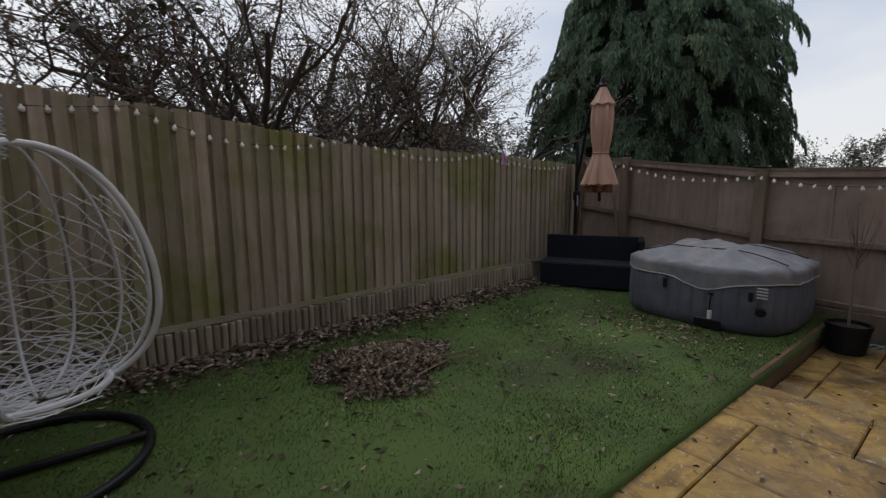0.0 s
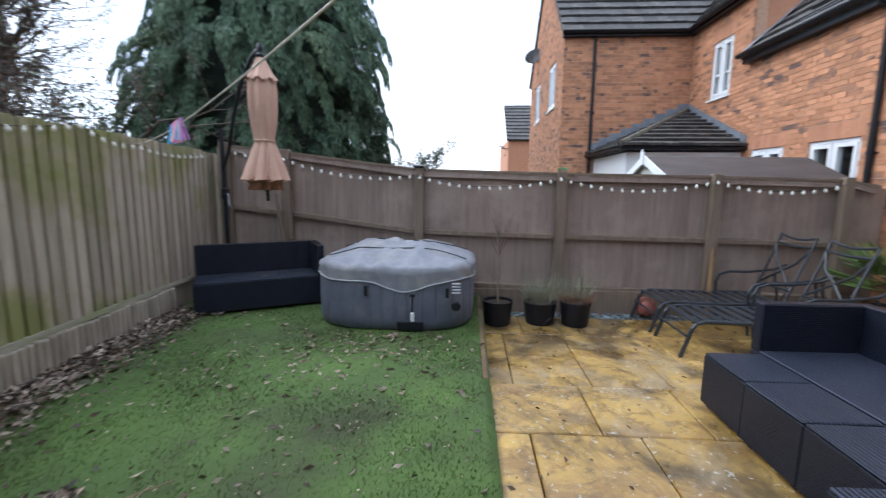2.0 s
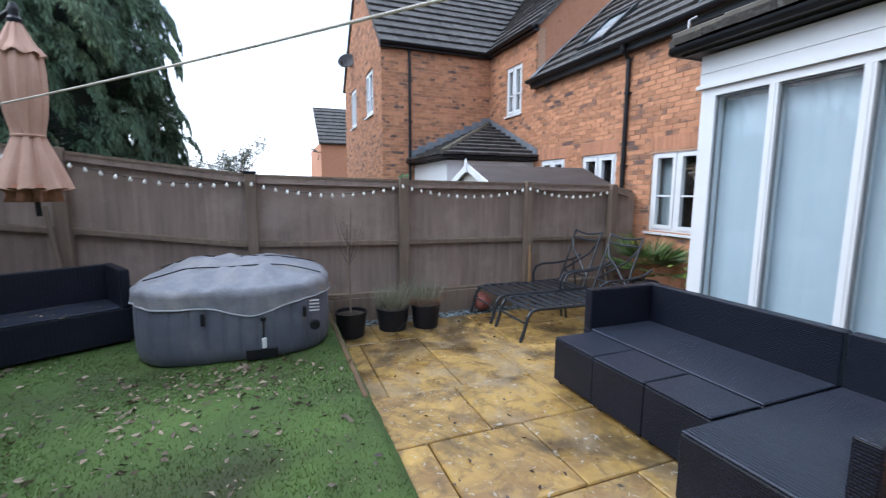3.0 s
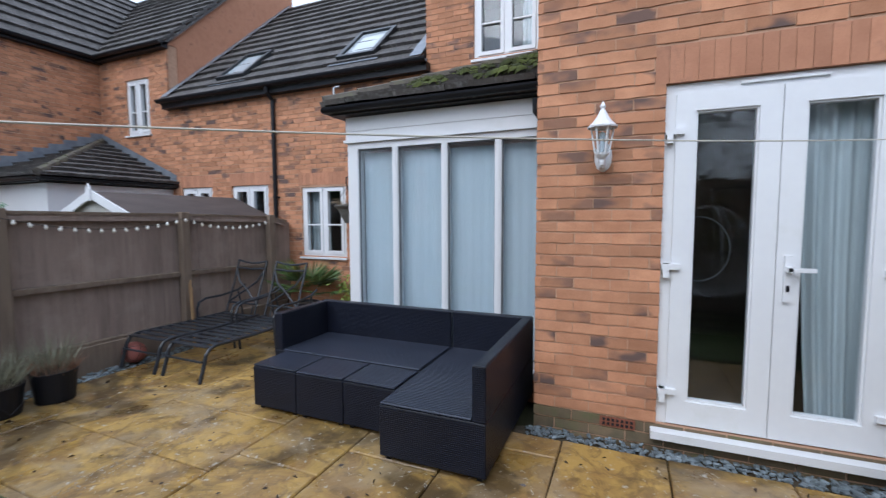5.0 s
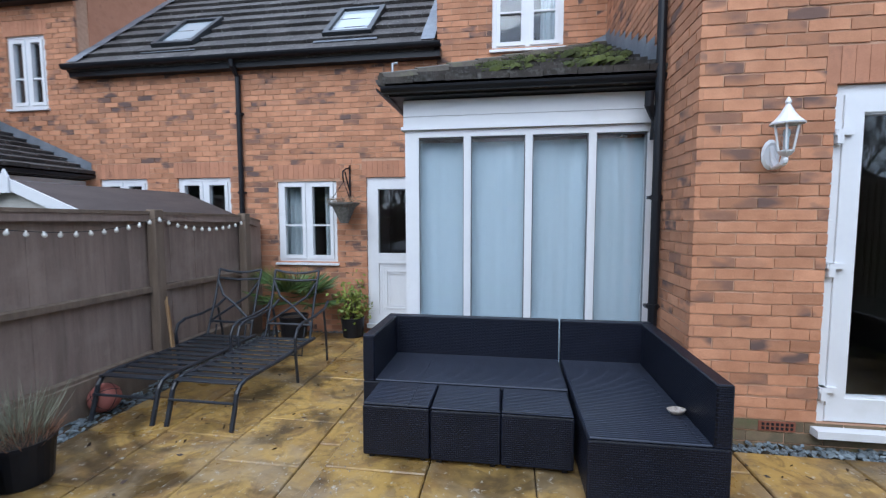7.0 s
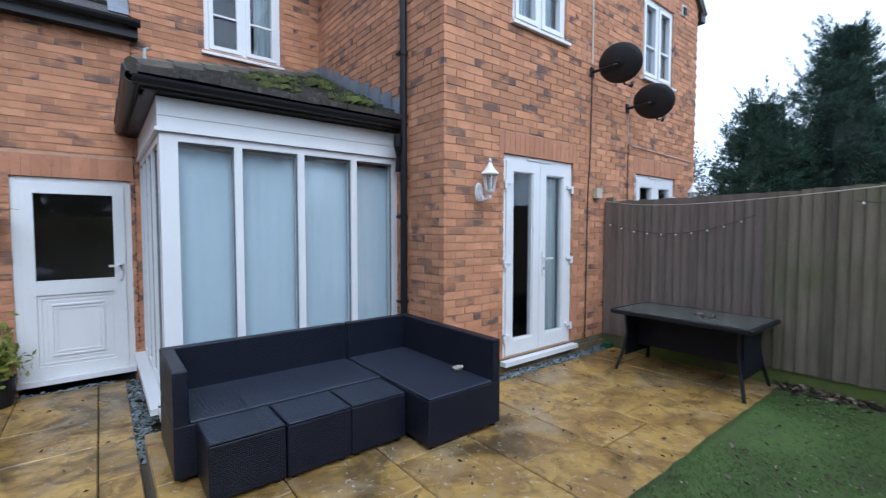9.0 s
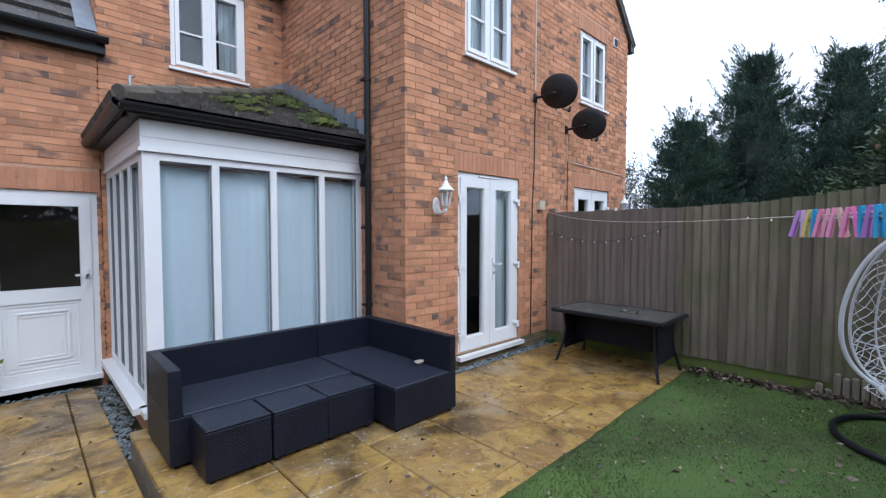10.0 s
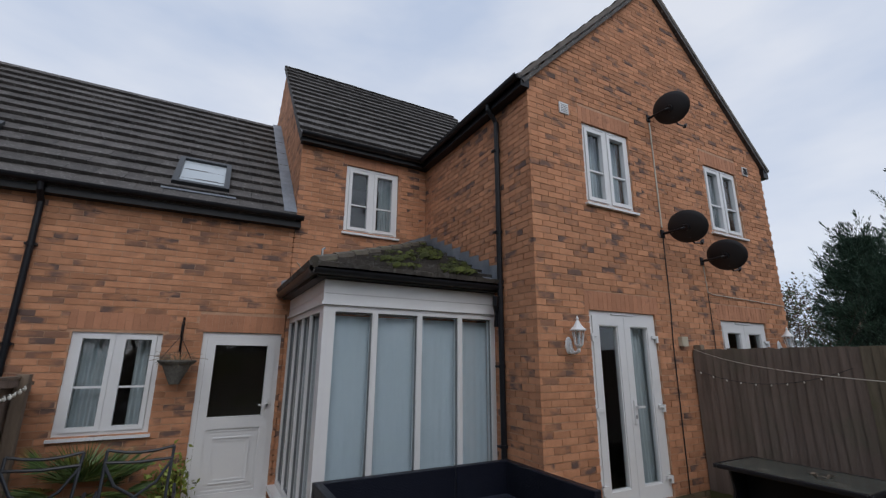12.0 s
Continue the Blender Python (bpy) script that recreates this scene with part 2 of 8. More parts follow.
# dark brown for the boxes behind the glass; the rooms' gloom is in the colour
ROOM = mat("room_gloom_brown", (0.12, 0.1, 0.085), (0.08, 0.07, 0.06), rough=0.9, scale=2, fine=20, bump=0.05)


# ---- mesh helpers ----
def mesh_ob(name, verts, faces, material, parent=None, smooth=False):
    me = bpy.data.meshes.new(name)
    me.from_pydata(verts, [], faces)
    me.materials.append(material)
    if smooth:
        me.shade_smooth()
    ob = new(name, me)
    ob.parent = parent
    return ob


class Geo:
    """Collects boxes, tubes and sheets into one mesh."""

    def __init__(self):
        self.v, self.f = [], []

    def add(self, verts, faces):
        o = len(self.v)
        self.v += [tuple(p) for p in verts]
        self.f += [tuple(i + o for i in q) for q in faces]

    def box(self, x0, x1, y0, y1, z0, z1, m=None, bevel=0.0):
        if bevel > 0:
            b = min(bevel, (x1 - x0) / 2.1, (y1 - y0) / 2.1, (z1 - z0) / 2.1)
            xs, ys, zs = (x0, x1), (y0, y1), (z0, z1)
            vs, idx = [], {}
            for i in (0, 1):
                for j in (0, 1):
                    for q in (0, 1):
                        sx, sy, sz = (b if i == 0 else -b), (b if j == 0 else -b), (b if q == 0 else -b)
                        for ax, p in enumerate(((xs[i], ys[j] + sy, zs[q] + sz), (xs[i] + sx, ys[j], zs[q] + sz), (xs[i] + sx, ys[j] + sy, zs[q]))):
                            idx[i, j, q, ax] = len(vs)
                            vs.append(p)
            fs = []
            for i in (0, 1):
                fs.append([idx[i, a, c, 0] for a, c in ((0, 0), (0, 1), (1, 1), (1, 0))][:: 1 if i == 0 else -1])
                fs.append([idx[a, i, c, 1] for a, c in ((0, 0), (1, 0), (1, 1), (0, 1))][:: 1 if i == 0 else -1])
                fs.append([idx[a, c, i, 2] for a, c in ((0, 0), (0, 1), (1, 1), (1, 0))][:: 1 if i == 0 else -1])
            for a in (0, 1):
                for c in (0, 1):
                    fs.append((idx[0, a, c, 1], idx[1, a, c, 1], idx[1, a, c, 2], idx[0, a, c, 2]))
                    fs.append((idx[a, 0, c, 0], idx[a, 1, c, 0], idx[a, 1, c, 2], idx[a, 0, c, 2]))
                    fs.append((idx[a, c, 0, 0], idx[a, c, 1, 0], idx[a, c, 1, 1], idx[a, c, 0, 1]))
                    for q in (0, 1):
                        fs.append((idx[a, c, q, 0], idx[a, c, q, 1], idx[a, c, q, 2]))
        else:
            vs = [(x, y, z) for x in (x0, x1) for y in (y0, y1) for z in (z0, z1)]
            fs = [(0, 1, 3, 2), (4, 6, 7, 5), (0, 4, 5, 1), (2, 3, 7, 6), (0, 2, 6, 4), (1, 5, 7, 3)]
        if m is not None:
            vs = [m @ Vector(p) for p in vs]
        self.add(vs, fs)

    def tube(self, pts, r, n=8, r1=None, cap=True, closed=False):
        pts = [Vector(p) for p in pts]
        k = len(pts)
        o = len(self.v)
        up = Vector((0, 0, 1))
        last = None
        for i, p in enumerate(pts):
            a = pts[(i - 1) % k] if closed or i else pts[0]
            c = pts[(i + 1) % k] if closed or i < k - 1 else pts[-1]
            d = (c - a)
            d = d.normalized() if d.length > 1e-9 else Vector((0, 0, 1))
            if last is None:
                s = d.cross(up if abs(d.z) < 0.9 else Vector((1, 0, 0))).normalized()
            else:
                s = (last - d * last.dot(d))
                s = s.normalized() if s.length > 1e-6 else d.orthogonal().normalized()
            last = s
            w = d.cross(s)
            rr = r if r1 is None else r + (r1 - r) * i / max(1, k - 1)
            for j in range(n):
                an = 2 * math.pi * j / n
                self.v.append(tuple(p + (s * math.cos(an) + w * math.sin(an)) * rr))
        for i in range(k if closed else k - 1):
            for j in range(n):
                i2 = (i + 1) % k
                self.f.append((o + i * n + j, o + i * n + (j + 1) % n, o + i2 * n + (j + 1) % n, o + i2 * n + j))
        if cap and not closed and n > 2:
            self.f.append(tuple(o + j for j in range(n))[::-1])
            self.f.append(tuple(o + (k - 1) * n + j for j in range(n)))

    def lathe(self, prof, n=24, m=None, squash=1.0):
        o = len(self.v)
        for r, z in prof:
            for j in range(n):
                a = 2 * math.pi * j / n
                p = Vector((r * math.cos(a), r * math.sin(a) * squash, z))
                self.v.append(tuple(m @ p if m is not None else p))
        for i in range(len(prof) - 1):
            for j in range(n):
                self.f.append((o + i * n + j, o + i * n + (j + 1) % n, o + (i + 1) * n + (j + 1) % n, o + (i + 1) * n + j))

    def prism(self, poly, axis, a, b):
        """A polygon in the plane across axis ('x','y','z'), drawn out from a to b."""
        def put(p, t):
            return {"x": (t, p[0], p[1]), "y": (p[0], t, p[1]), "z": (p[0], p[1], t)}[axis]
        n = len(poly)
        self.add([put(p, a) for p in poly] + [put(p, b) for p in poly], [tuple(range(n)), tuple(range(2 * n - 1, n - 1, -1))] + [(i, i + n, (i + 1) % n + n, (i + 1) % n) for i in range(n)])

    def ob(self, name, material, parent=None, label="", smooth=False, kind=""):
        o = mesh_ob(name, self.v, self.f, material, parent, smooth)
        return tagged(o, label, kind=kind)


def empty(name, at=(0, 0, 0), label="", category="", group="", kind="", parent=None):
    o = new(name)
    o.location = at
    o.parent = parent
    o.empty_display_size = 0.1
    return tagged(o, label, category, group, kind)


def shared(name, data, m, parent=None):
    o = new(name, data)
    o.parent = parent
    o.matrix_basis = m
    return o


def rebase(e, loc):
    """Moves an empty to its base without moving its parts."""
    e.location = loc
    for c in e.children:
        c.matrix_parent_inverse = Matrix.Translation(-Vector(loc))


# ---- large structure: ground ----
YG, YR, XC, XG = -0.94, -3.72, 1.265, -3.96   # gable wall, set-back wall, wing corner, far gable corner
XE, XW = 5.9, -1.34                            # east and west fences
LOW = -0.15                                    # lower terrace


def north_y(x):
    return 3.86 + 0.085 * (x - 0.3)


g = Geo()
g.add([(-400, -400, -0.24), (400, -400, -0.24), (400, 400, -0.24), (-400, 400, -0.24)], [(0, 1, 2, 3)])
g.ob("ground", EARTH, label="rough grassy ground around the gardens", kind="structure")
g = Geo()
g.box(XW, 3.47, YG, 0.95, -0.22, -0.03)
g.ob("patio_bed", SLABBED, label="dark sand bed under the patio slabs", kind="structure")
g = Geo()
g.box(3.47, XE + 0.05, YR, 1.0, -0.22, LOW - 0.03)
g.ob("lower_patio_bed", SLABBED, label="dark sand bed under the lower terrace", kind="structure")


def lawn_z(x, y):
    return 0.028 + 0.012 * noise.noise((x * 1.3, y * 1.3, 0)) + 0.006 * noise.noise((x * 5, y * 5, 3))


g = Geo()
nx, ny = 90, 42
xs = [XW + 0.02 + (XE - 0.05 - XW) * i / nx for i in range(nx + 1)]
vs = []
for j in range(ny + 1):
    for x in xs:
        y = 0.95 + (north_y(x) - 0.95) * max(0, j - 1) / (ny - 1)
        vs.append((x, y + 0.012 * noise.noise((x * 6, 0, 5)) * (j < 2), lawn_z(x, y) if j else -0.04))
g.add(vs, [(j * (nx + 1) + i, j * (nx + 1) + i + 1, (j + 1) * (nx + 1) + i + 1, (j + 1) * (nx + 1) + i) for j in range(ny) for i in range(nx)])
lawn = tagged(g.ob("lawn", TURF, smooth=True), "green artificial turf lawn littered with leaves", kind="structure")
g = Geo()
g.box(XW, XE, 1.0, 4.4, -0.23, -0.005)
g.ob("lawn_bed", SOIL, label="soil under the lawn", kind="structure")
g = Geo()
g.box(3.49, XE - 0.1, 0.96, 1.0, LOW - 0.02, 0.035, bevel=0.006)
g.ob("lawn_edging_board", TIMBER, label="brown timber board edging the raised lawn", kind="structure")


# ---- brickwork ----
def wall_map(kind, at):
    """(u, out, z) to the world. 'n' faces north, 'e' faces east, 'w' faces west."""
    if kind == "n":
        return lambda u, o, z: (u, at + o, z)
    if kind == "e":
        return lambda u, o, z: (at + o, u, z)
    return lambda u, o, z: (at - o, u, z)


def cbox(g, f, u0, u1, o0, o1, z0, z1):
    vs = [f(u, o, z) for u in (u0, u1) for o in (o0, o1) for z in (z0, z1)]
    g.add(vs, [(0, 1, 3, 2), (4, 6, 7, 5), (0, 4, 5, 1), (2, 3, 7, 6), (0, 2, 6, 4), (1, 5, 7, 3)])


def worn_brick(g, f, rnd, u0, u1, o0, o1, z0, z1):
    """A hand-made brick: none of its corners quite true."""
    j = lambda k: rnd.uniform(-k, k)
    vs = [f(u + j(0.003), o, z + j(0.0032)) for u in (u0, u1) for o in (o0, o1) for z in (z0, z1)]
    g.add(vs, [(0, 1, 3, 2), (4, 6, 7, 5), (0, 4, 5, 1), (2, 3, 7, 6), (0, 2, 6, 4), (1, 5, 7, 3)])


def wavy_brick(seed):
    """A unit brick with wavering arrises."""
    r = random.Random(seed)
    g = Geo()
    n = 5
    for i in range(n + 1):
        x = -0.5 + i / n
        e = 0.035 if i in (0, n) else 0.0
        a, b = r.uniform(-0.05, 0.03) - e, r.uniform(-0.03, 0.05) + e
        g.v += [(x, -0.5, -0.5 - a), (x, 0.5, -0.5 - a), (x, 0.5, 0.5 - b), (x, -0.5, 0.5 - b)]
    for i in range(n):
        for k in range(4):
            g.f.append((4 * i + k, 4 * i + 4 + k, 4 * i + 4 + (k + 1) % 4, 4 * i + (k + 1) % 4))
    g.f += [(3, 2, 1, 0), (4 * n, 4 * n + 1, 4 * n + 2, 4 * n + 3)]
    me = bpy.data.meshes.new("brick")
    me.from_pydata(g.v, [], g.f)
    me.materials.append(BRICK)
    return me


def spans(u0, u1, cuts):
    out = [(u0, u1)]
    for a, b in cuts:
        out = [q for s, e in out for q in ((s, min(e, a)), (max(s, b), e)) if q[1] - q[0] > 0.004]
    return out


def brick_wall(house, name, f, lo, hi, z0, z1, openings=(), lintels=(), near=None, thick=0.24, label="", plinth=None, phase=0.0):
    """Courses of single bricks before a mortar body; lo and hi give the wall's ends at a height."""
    rnd = random.Random(name + str(z0) + str(phase))
    body, stuff, sold, base = Geo(), Geo(), Geo(), Geo()
    wall = None
    singles = []
    CH, BL = 0.075, 0.225
    runs = {}
    n = int(round((z1 - z0) / CH))
    for i in range(n):
        za, zb = z0 + i * CH, z0 + (i + 1) * CH
        zm = (za + zb) / 2
        a, b = lo(zm), hi(zm)
        if b - a < 0.05:
            continue
        cuts = [(o[0], o[1]) for o in openings if o[2] < zm < o[3]]
        for s, e in spans(a, b, cuts):
            s, e = (s + 0.012 if s == a else s), (e - 0.012 if e == b else e)
            if (s, e) in runs and abs(runs[s, e][1] - za) < 1e-6:
                runs[s, e][1] = zb
            else:
                if (s, e) in runs:
                    cbox(body, f, s, e, -thick, -0.0055, *runs[s, e])
                runs[s, e] = [za, zb]
        cuts += [(l[0], l[1]) for l in lintels if l[2] < zm < l[2] + 0.225]
        for s, e in spans(a, b, cuts):
            u = math.floor((s - phase) / BL) * BL + phase - (BL / 2 if i % 2 else 0)
            while u < e:
                p, q = max(u + 0.004, s), min(u + BL - 0.004, e)
                u += BL
                if q - p < 0.03:
                    continue
                o = rnd.uniform(-0.001, 0.0028)
                args = (p + rnd.uniform(-0.002, 0.002), q + rnd.uniform(-0.002, 0.002), -0.04, o, za + 0.005 + rnd.uniform(-0.0015, 0.0015), zb - 0.005 + rnd.uniform(-0.0015, 0.0015))
                if plinth and zm < plinth:
                    cbox(base, f, *args)
                elif near and near[0] < p and q < near[1] and near[2] < zm < near[3] and q - p > 0.2 and len(singles) < 300:
                    singles.append(args)
                else:
                    worn_brick(stuff, f, rnd, *args)
    for (s, e), (za, zb) in runs.items():
        cbox(body, f, s, e, -thick, -0.0055, za, zb)
    for l in lintels:
        k = int(round((l[1] - l[0]) / 0.075))
        w = (l[1] - l[0]) / k
        for j in range(k):
            cbox(sold, f, l[0] + j * w + 0.0015, l[0] + (j + 1) * w - 0.0015, -0.04, rnd.uniform(0, 0.0015), l[2] + 0.004, l[2] + 0.221)
    wall = body.ob(name, MORTAR, house, label)
    if stuff.v:
        stuff.ob("brickwork", BRICK, wall, kind="stuff")
    if sold.v:
        sold.ob("soldier_course", LINTEL, wall, kind="stuff")
    if base.v:
        base.ob("plinth_brickwork", SOOTY, wall, kind="stuff")
    if singles:
        forms = [wavy_brick(k) for k in range(7)]
        for p, q, o0, o1, za, zb in singles:
            A, B = Vector(f(p, o0, za)), Vector(f(q, o1, zb))
            c, d = (A + B) / 2, B - A
            shared("brick", rnd.choice(forms), Matrix.Translation(c) @ Matrix.Diagonal((abs(d.x), abs(d.y), abs(d.z), 1)), wall)
    return wall


def window(house, f, u0, u1, z0, z1, bar=0.42, leaves=2, curtain=None, sill=True, name="window"):
    """A white casement window with two leaves, a glazing bar each, a sill and glass."""
    fr = Geo()
    d0, d1 = -0.09, -0.03
    t = 0.055
    cbox(fr, f, u0, u1, d0, d1, z0, z0 + t)
    cbox(fr, f, u0, u1, d0, d1, z1 - t, z1)
    cbox(fr, f, u0, u0 + t, d0, d1, z0 + t, z1 - t)
    cbox(fr, f, u1 - t, u1, d0, d1, z0 + t, z1 - t)
    w = (u1 - u0 - t) / leaves
    for i in range(1, leaves):
        cbox(fr, f, u0 + t / 2 + i * w - 0.03, u0 + t / 2 + i * w + 0.03, d0, d1, z0 + t, z1 - t)
    win = fr.ob(name, UPVC, house)
    for i in range(leaves):
        a, b = u0 + t / 2 + i * w + 0.03, u0 + t / 2 + (i + 1) * w - 0.03
        s = 0.048
        sg = Geo()
        for q in ((a, b, z0 + t, z0 + t + s), (a, b, z1 - t - s, z1 - t), (a, a + s, z0 + t + s, z1 - t - s), (b - s, b, z0 + t + s, z1 - t - s)):
            cbox(sg, f, q[0], q[1], d0 + 0.01, d1 + 0.018, q[2], q[3])
        if bar:
            zz = z0 + (z1 - z0) * bar
            cbox(sg, f, a + s, b - s, d0 + 0.03, d1 + 0.004, zz - 0.011, zz + 0.011)
        sg.ob("sash", UPVC, win)
        pg = Geo()
        cbox(pg, f, a + s - 0.004, b - s + 0.004, -0.066, -0.06, z0 + t + s - 0.004, z1 - t - s + 0.004)
        pane = pg.ob("pane", GLASS, win)
        pane.visible_shadow = False
    v = Geo()
    cbox(v, f, (u0 + u1) / 2 - 0.22, (u0 + u1) / 2 - 0.03, d1, d1 + 0.014, z1 - 0.04, z1 - 0.028)
    cbox(v, f, (u0 + u1) / 2 + 0.03, (u0 + u1) / 2 + 0.22, d1, d1 + 0.014, z1 - 0.04, z1 - 0.028)
    v.ob("trickle_vent", UPVC, win)
    if sill:
        sg = Geo()
        cbox(sg, f, u0 - 0.03, u1 + 0.03, -0.08, 0.045, z0 - 0.032, z0 - 0.001)
        sg.ob("sill", UPVC, win)
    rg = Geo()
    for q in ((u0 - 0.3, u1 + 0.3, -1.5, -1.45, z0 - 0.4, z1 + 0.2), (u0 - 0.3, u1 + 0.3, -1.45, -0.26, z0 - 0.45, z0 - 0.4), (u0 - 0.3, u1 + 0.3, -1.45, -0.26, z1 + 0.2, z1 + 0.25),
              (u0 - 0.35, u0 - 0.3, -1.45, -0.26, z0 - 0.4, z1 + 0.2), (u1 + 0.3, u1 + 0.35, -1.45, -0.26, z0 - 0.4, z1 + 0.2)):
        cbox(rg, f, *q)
    rg.ob("room", ROOM, win, "box behind the window, coloured dark for the room's gloom")
    if curtain:
        for ca, cb in curtain:
            drape(f, ca, cb, -0.2, z0 - 0.1, z1 - 0.03, DRAPE, win)
    return win


def drape(f, u0, u1, o, z0, z1, material, parent, pitch=0.085, depth=0.025, name="curtain", sway=0.0):
    n = max(8, int((u1 - u0) / pitch * 8))
    vs, fs = [], []
    for i in range(n + 1):
        u = u0 + (u1 - u0) * i / n
        ph = 2 * math.pi * (u - u0) / pitch
        for k in range(5):
            z = z0 + (z1 - z0) * k / 4
            dd = depth * (1.25 - 0.5 * k / 4) * (math.sin(ph + 0.5 * math.sin(u * 9 + k * 0.35)) + 0.4 * math.sin(ph * 0.37 + k * 0.2))
            vs.append(f(u - sway * (1 - k / 4) ** 2 * (u - u0) / (u1 - u0) * 1.4, o + dd, z))
    for i in range(n):
        for k in range(4):
            fs.append((i * 5 + k, (i + 1) * 5 + k, (i + 1) * 5 + k + 1, i * 5 + k + 1))
    return mesh_ob(name, vs, fs, material, parent, True)


def french_door(house, f, u0, u1, z0, z1, curtain=None):
    """A pair of white glazed doors with hinges, lever handle and a projecting sill."""
    fr = Geo()
    t = 0.06
    cbox(fr, f, u0, u1, -0.1, -0.03, z1 - t, z1)
    cbox(fr, f, u0, u0 + t, -0.1, -0.03, z0, z1 - t)
    cbox(fr, f, u1 - t, u1, -0.1, -0.03, z0, z1 - t)
    cbox(fr, f, u0 + t, u1 - t, -0.1, -0.035, z0, z0 + 0.03)
    door = fr.ob("french_door", UPVC, house)
    mid = (u0 + u1) / 2
    for a, b, inner in ((u0 + t, mid - 0.002, "b"), (mid + 0.002, u1 - t, "a")):
        lg = Geo()
        s = 0.105
        za, zb = z0 + 0.03, z1 - t
        for q in ((a, b, za, za + 0.15), (a, b, zb - s, zb), (a, a + s, za + 0.15, zb - s), (b - s, b, za + 0.15, zb - s)):
            cbox(lg, f, q[0], q[1], -0.09, -0.015, q[2], q[3])
        for q in ((a + s, b - s, za + 0.15, za + 0.162), (a + s, b - s, zb - s - 0.012, zb - s), (a + s, a + s + 0.012, za + 0.162, zb - s - 0.012), (b - s - 0.012, b - s, za + 0.162, zb - s - 0.012)):
            cbox(lg, f, q[0], q[1], -0.075, -0.028, q[2], q[3])
        leaf = lg.ob("door_leaf", UPVC, door)
        pg = Geo()
        cbox(pg, f, a + s + 0.008, b - s - 0.008, -0.058, -0.05, za + 0.158, zb - s - 0.008)
        pane = pg.ob("pane", GLASS, door)
        pane.visible_shadow = False
        edge = a if inner == "b" else b
        for hz in (z0 + 0.22, z0 + 1.0, z1 - 0.3):
            hg = Geo()
            cbox(hg, f, edge - 0.045, edge + 0.055, -0.03, 0.012, hz, hz + 0.035)
            sgn = -1 if inner == "b" else 1
            e2 = edge + sgn * 0.03
            cbox(hg, f, e2 - 0.017, e2 + 0.017, -0.03, 0.016, hz - 0.05, hz + 0.035)
            hg.ob("hinge", UPVC, door)
    hg = Geo()
    hu = mid + 0.055 if u0 < u1 else mid
    cbox(hg, f, hu - 0.018 - 0.11, hu + 0.018 - 0.11, -0.015, 0.004, z0 + 0.84, z0 + 1.1)
    cbox(hg, f, hu - 0.225, hu - 0.1, 0.028, 0.044, z0 + 1.015, z0 + 1.037)
    cbox(hg, f, hu - 0.122, hu - 0.098, 0.004, 0.044, z0 + 1.012, z0 + 1.04)
    hg.ob("handle", UPVC, door, "white lever door handle")
    kg = Geo()
    cbox(kg, f, hu - 0.118, hu - 0.102, 0.004, 0.008, z0 + 0.9, z0 + 0.935)
    kg.ob("keyhole", BLACK, door)
    v = Geo()
    cbox(v, f, mid - 0.2, mid + 0.2, -0.03, -0.012, z1 - 0.035, z1 - 0.022)
    v.ob("trickle_vent", UPVC, door)
    sg = Geo()
    cbox(sg, f, u0 - 0.03, u1 + 0.03, -0.08, 0.075, z0 - 0.05, z0 - 0.002)
    sg.ob("sill", UPVC, door)
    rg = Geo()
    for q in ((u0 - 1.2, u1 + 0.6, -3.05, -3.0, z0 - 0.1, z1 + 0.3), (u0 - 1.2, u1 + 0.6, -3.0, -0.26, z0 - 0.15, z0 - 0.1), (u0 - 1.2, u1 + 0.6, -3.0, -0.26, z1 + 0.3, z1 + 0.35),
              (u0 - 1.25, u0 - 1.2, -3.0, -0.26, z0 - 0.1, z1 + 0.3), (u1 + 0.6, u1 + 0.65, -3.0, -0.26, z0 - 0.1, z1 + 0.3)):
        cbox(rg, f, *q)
    rg.ob("room", ROOM, door, "box behind the glass, coloured dark for an unlit living room")
    if curtain:
        drape(f, curtain[0], curtain[1], -0.15, z0 + 0.06, z1 - 0.1, DRAPE, door, pitch=0.075, depth=0.02, sway=0.06)
        lg = Geo()
        lg.tube([f(curtain[1] + 0.42 + 0.2 * math.cos(a), -0.75, z0 + 1.08 + 0.24 * math.sin(a)) for a in [i * math.pi / 18 for i in range(36)]], 0.004, 6, closed=True)
        lg.ob("ring", LEAD, door, "thin pale ring in the dim room")
    return door


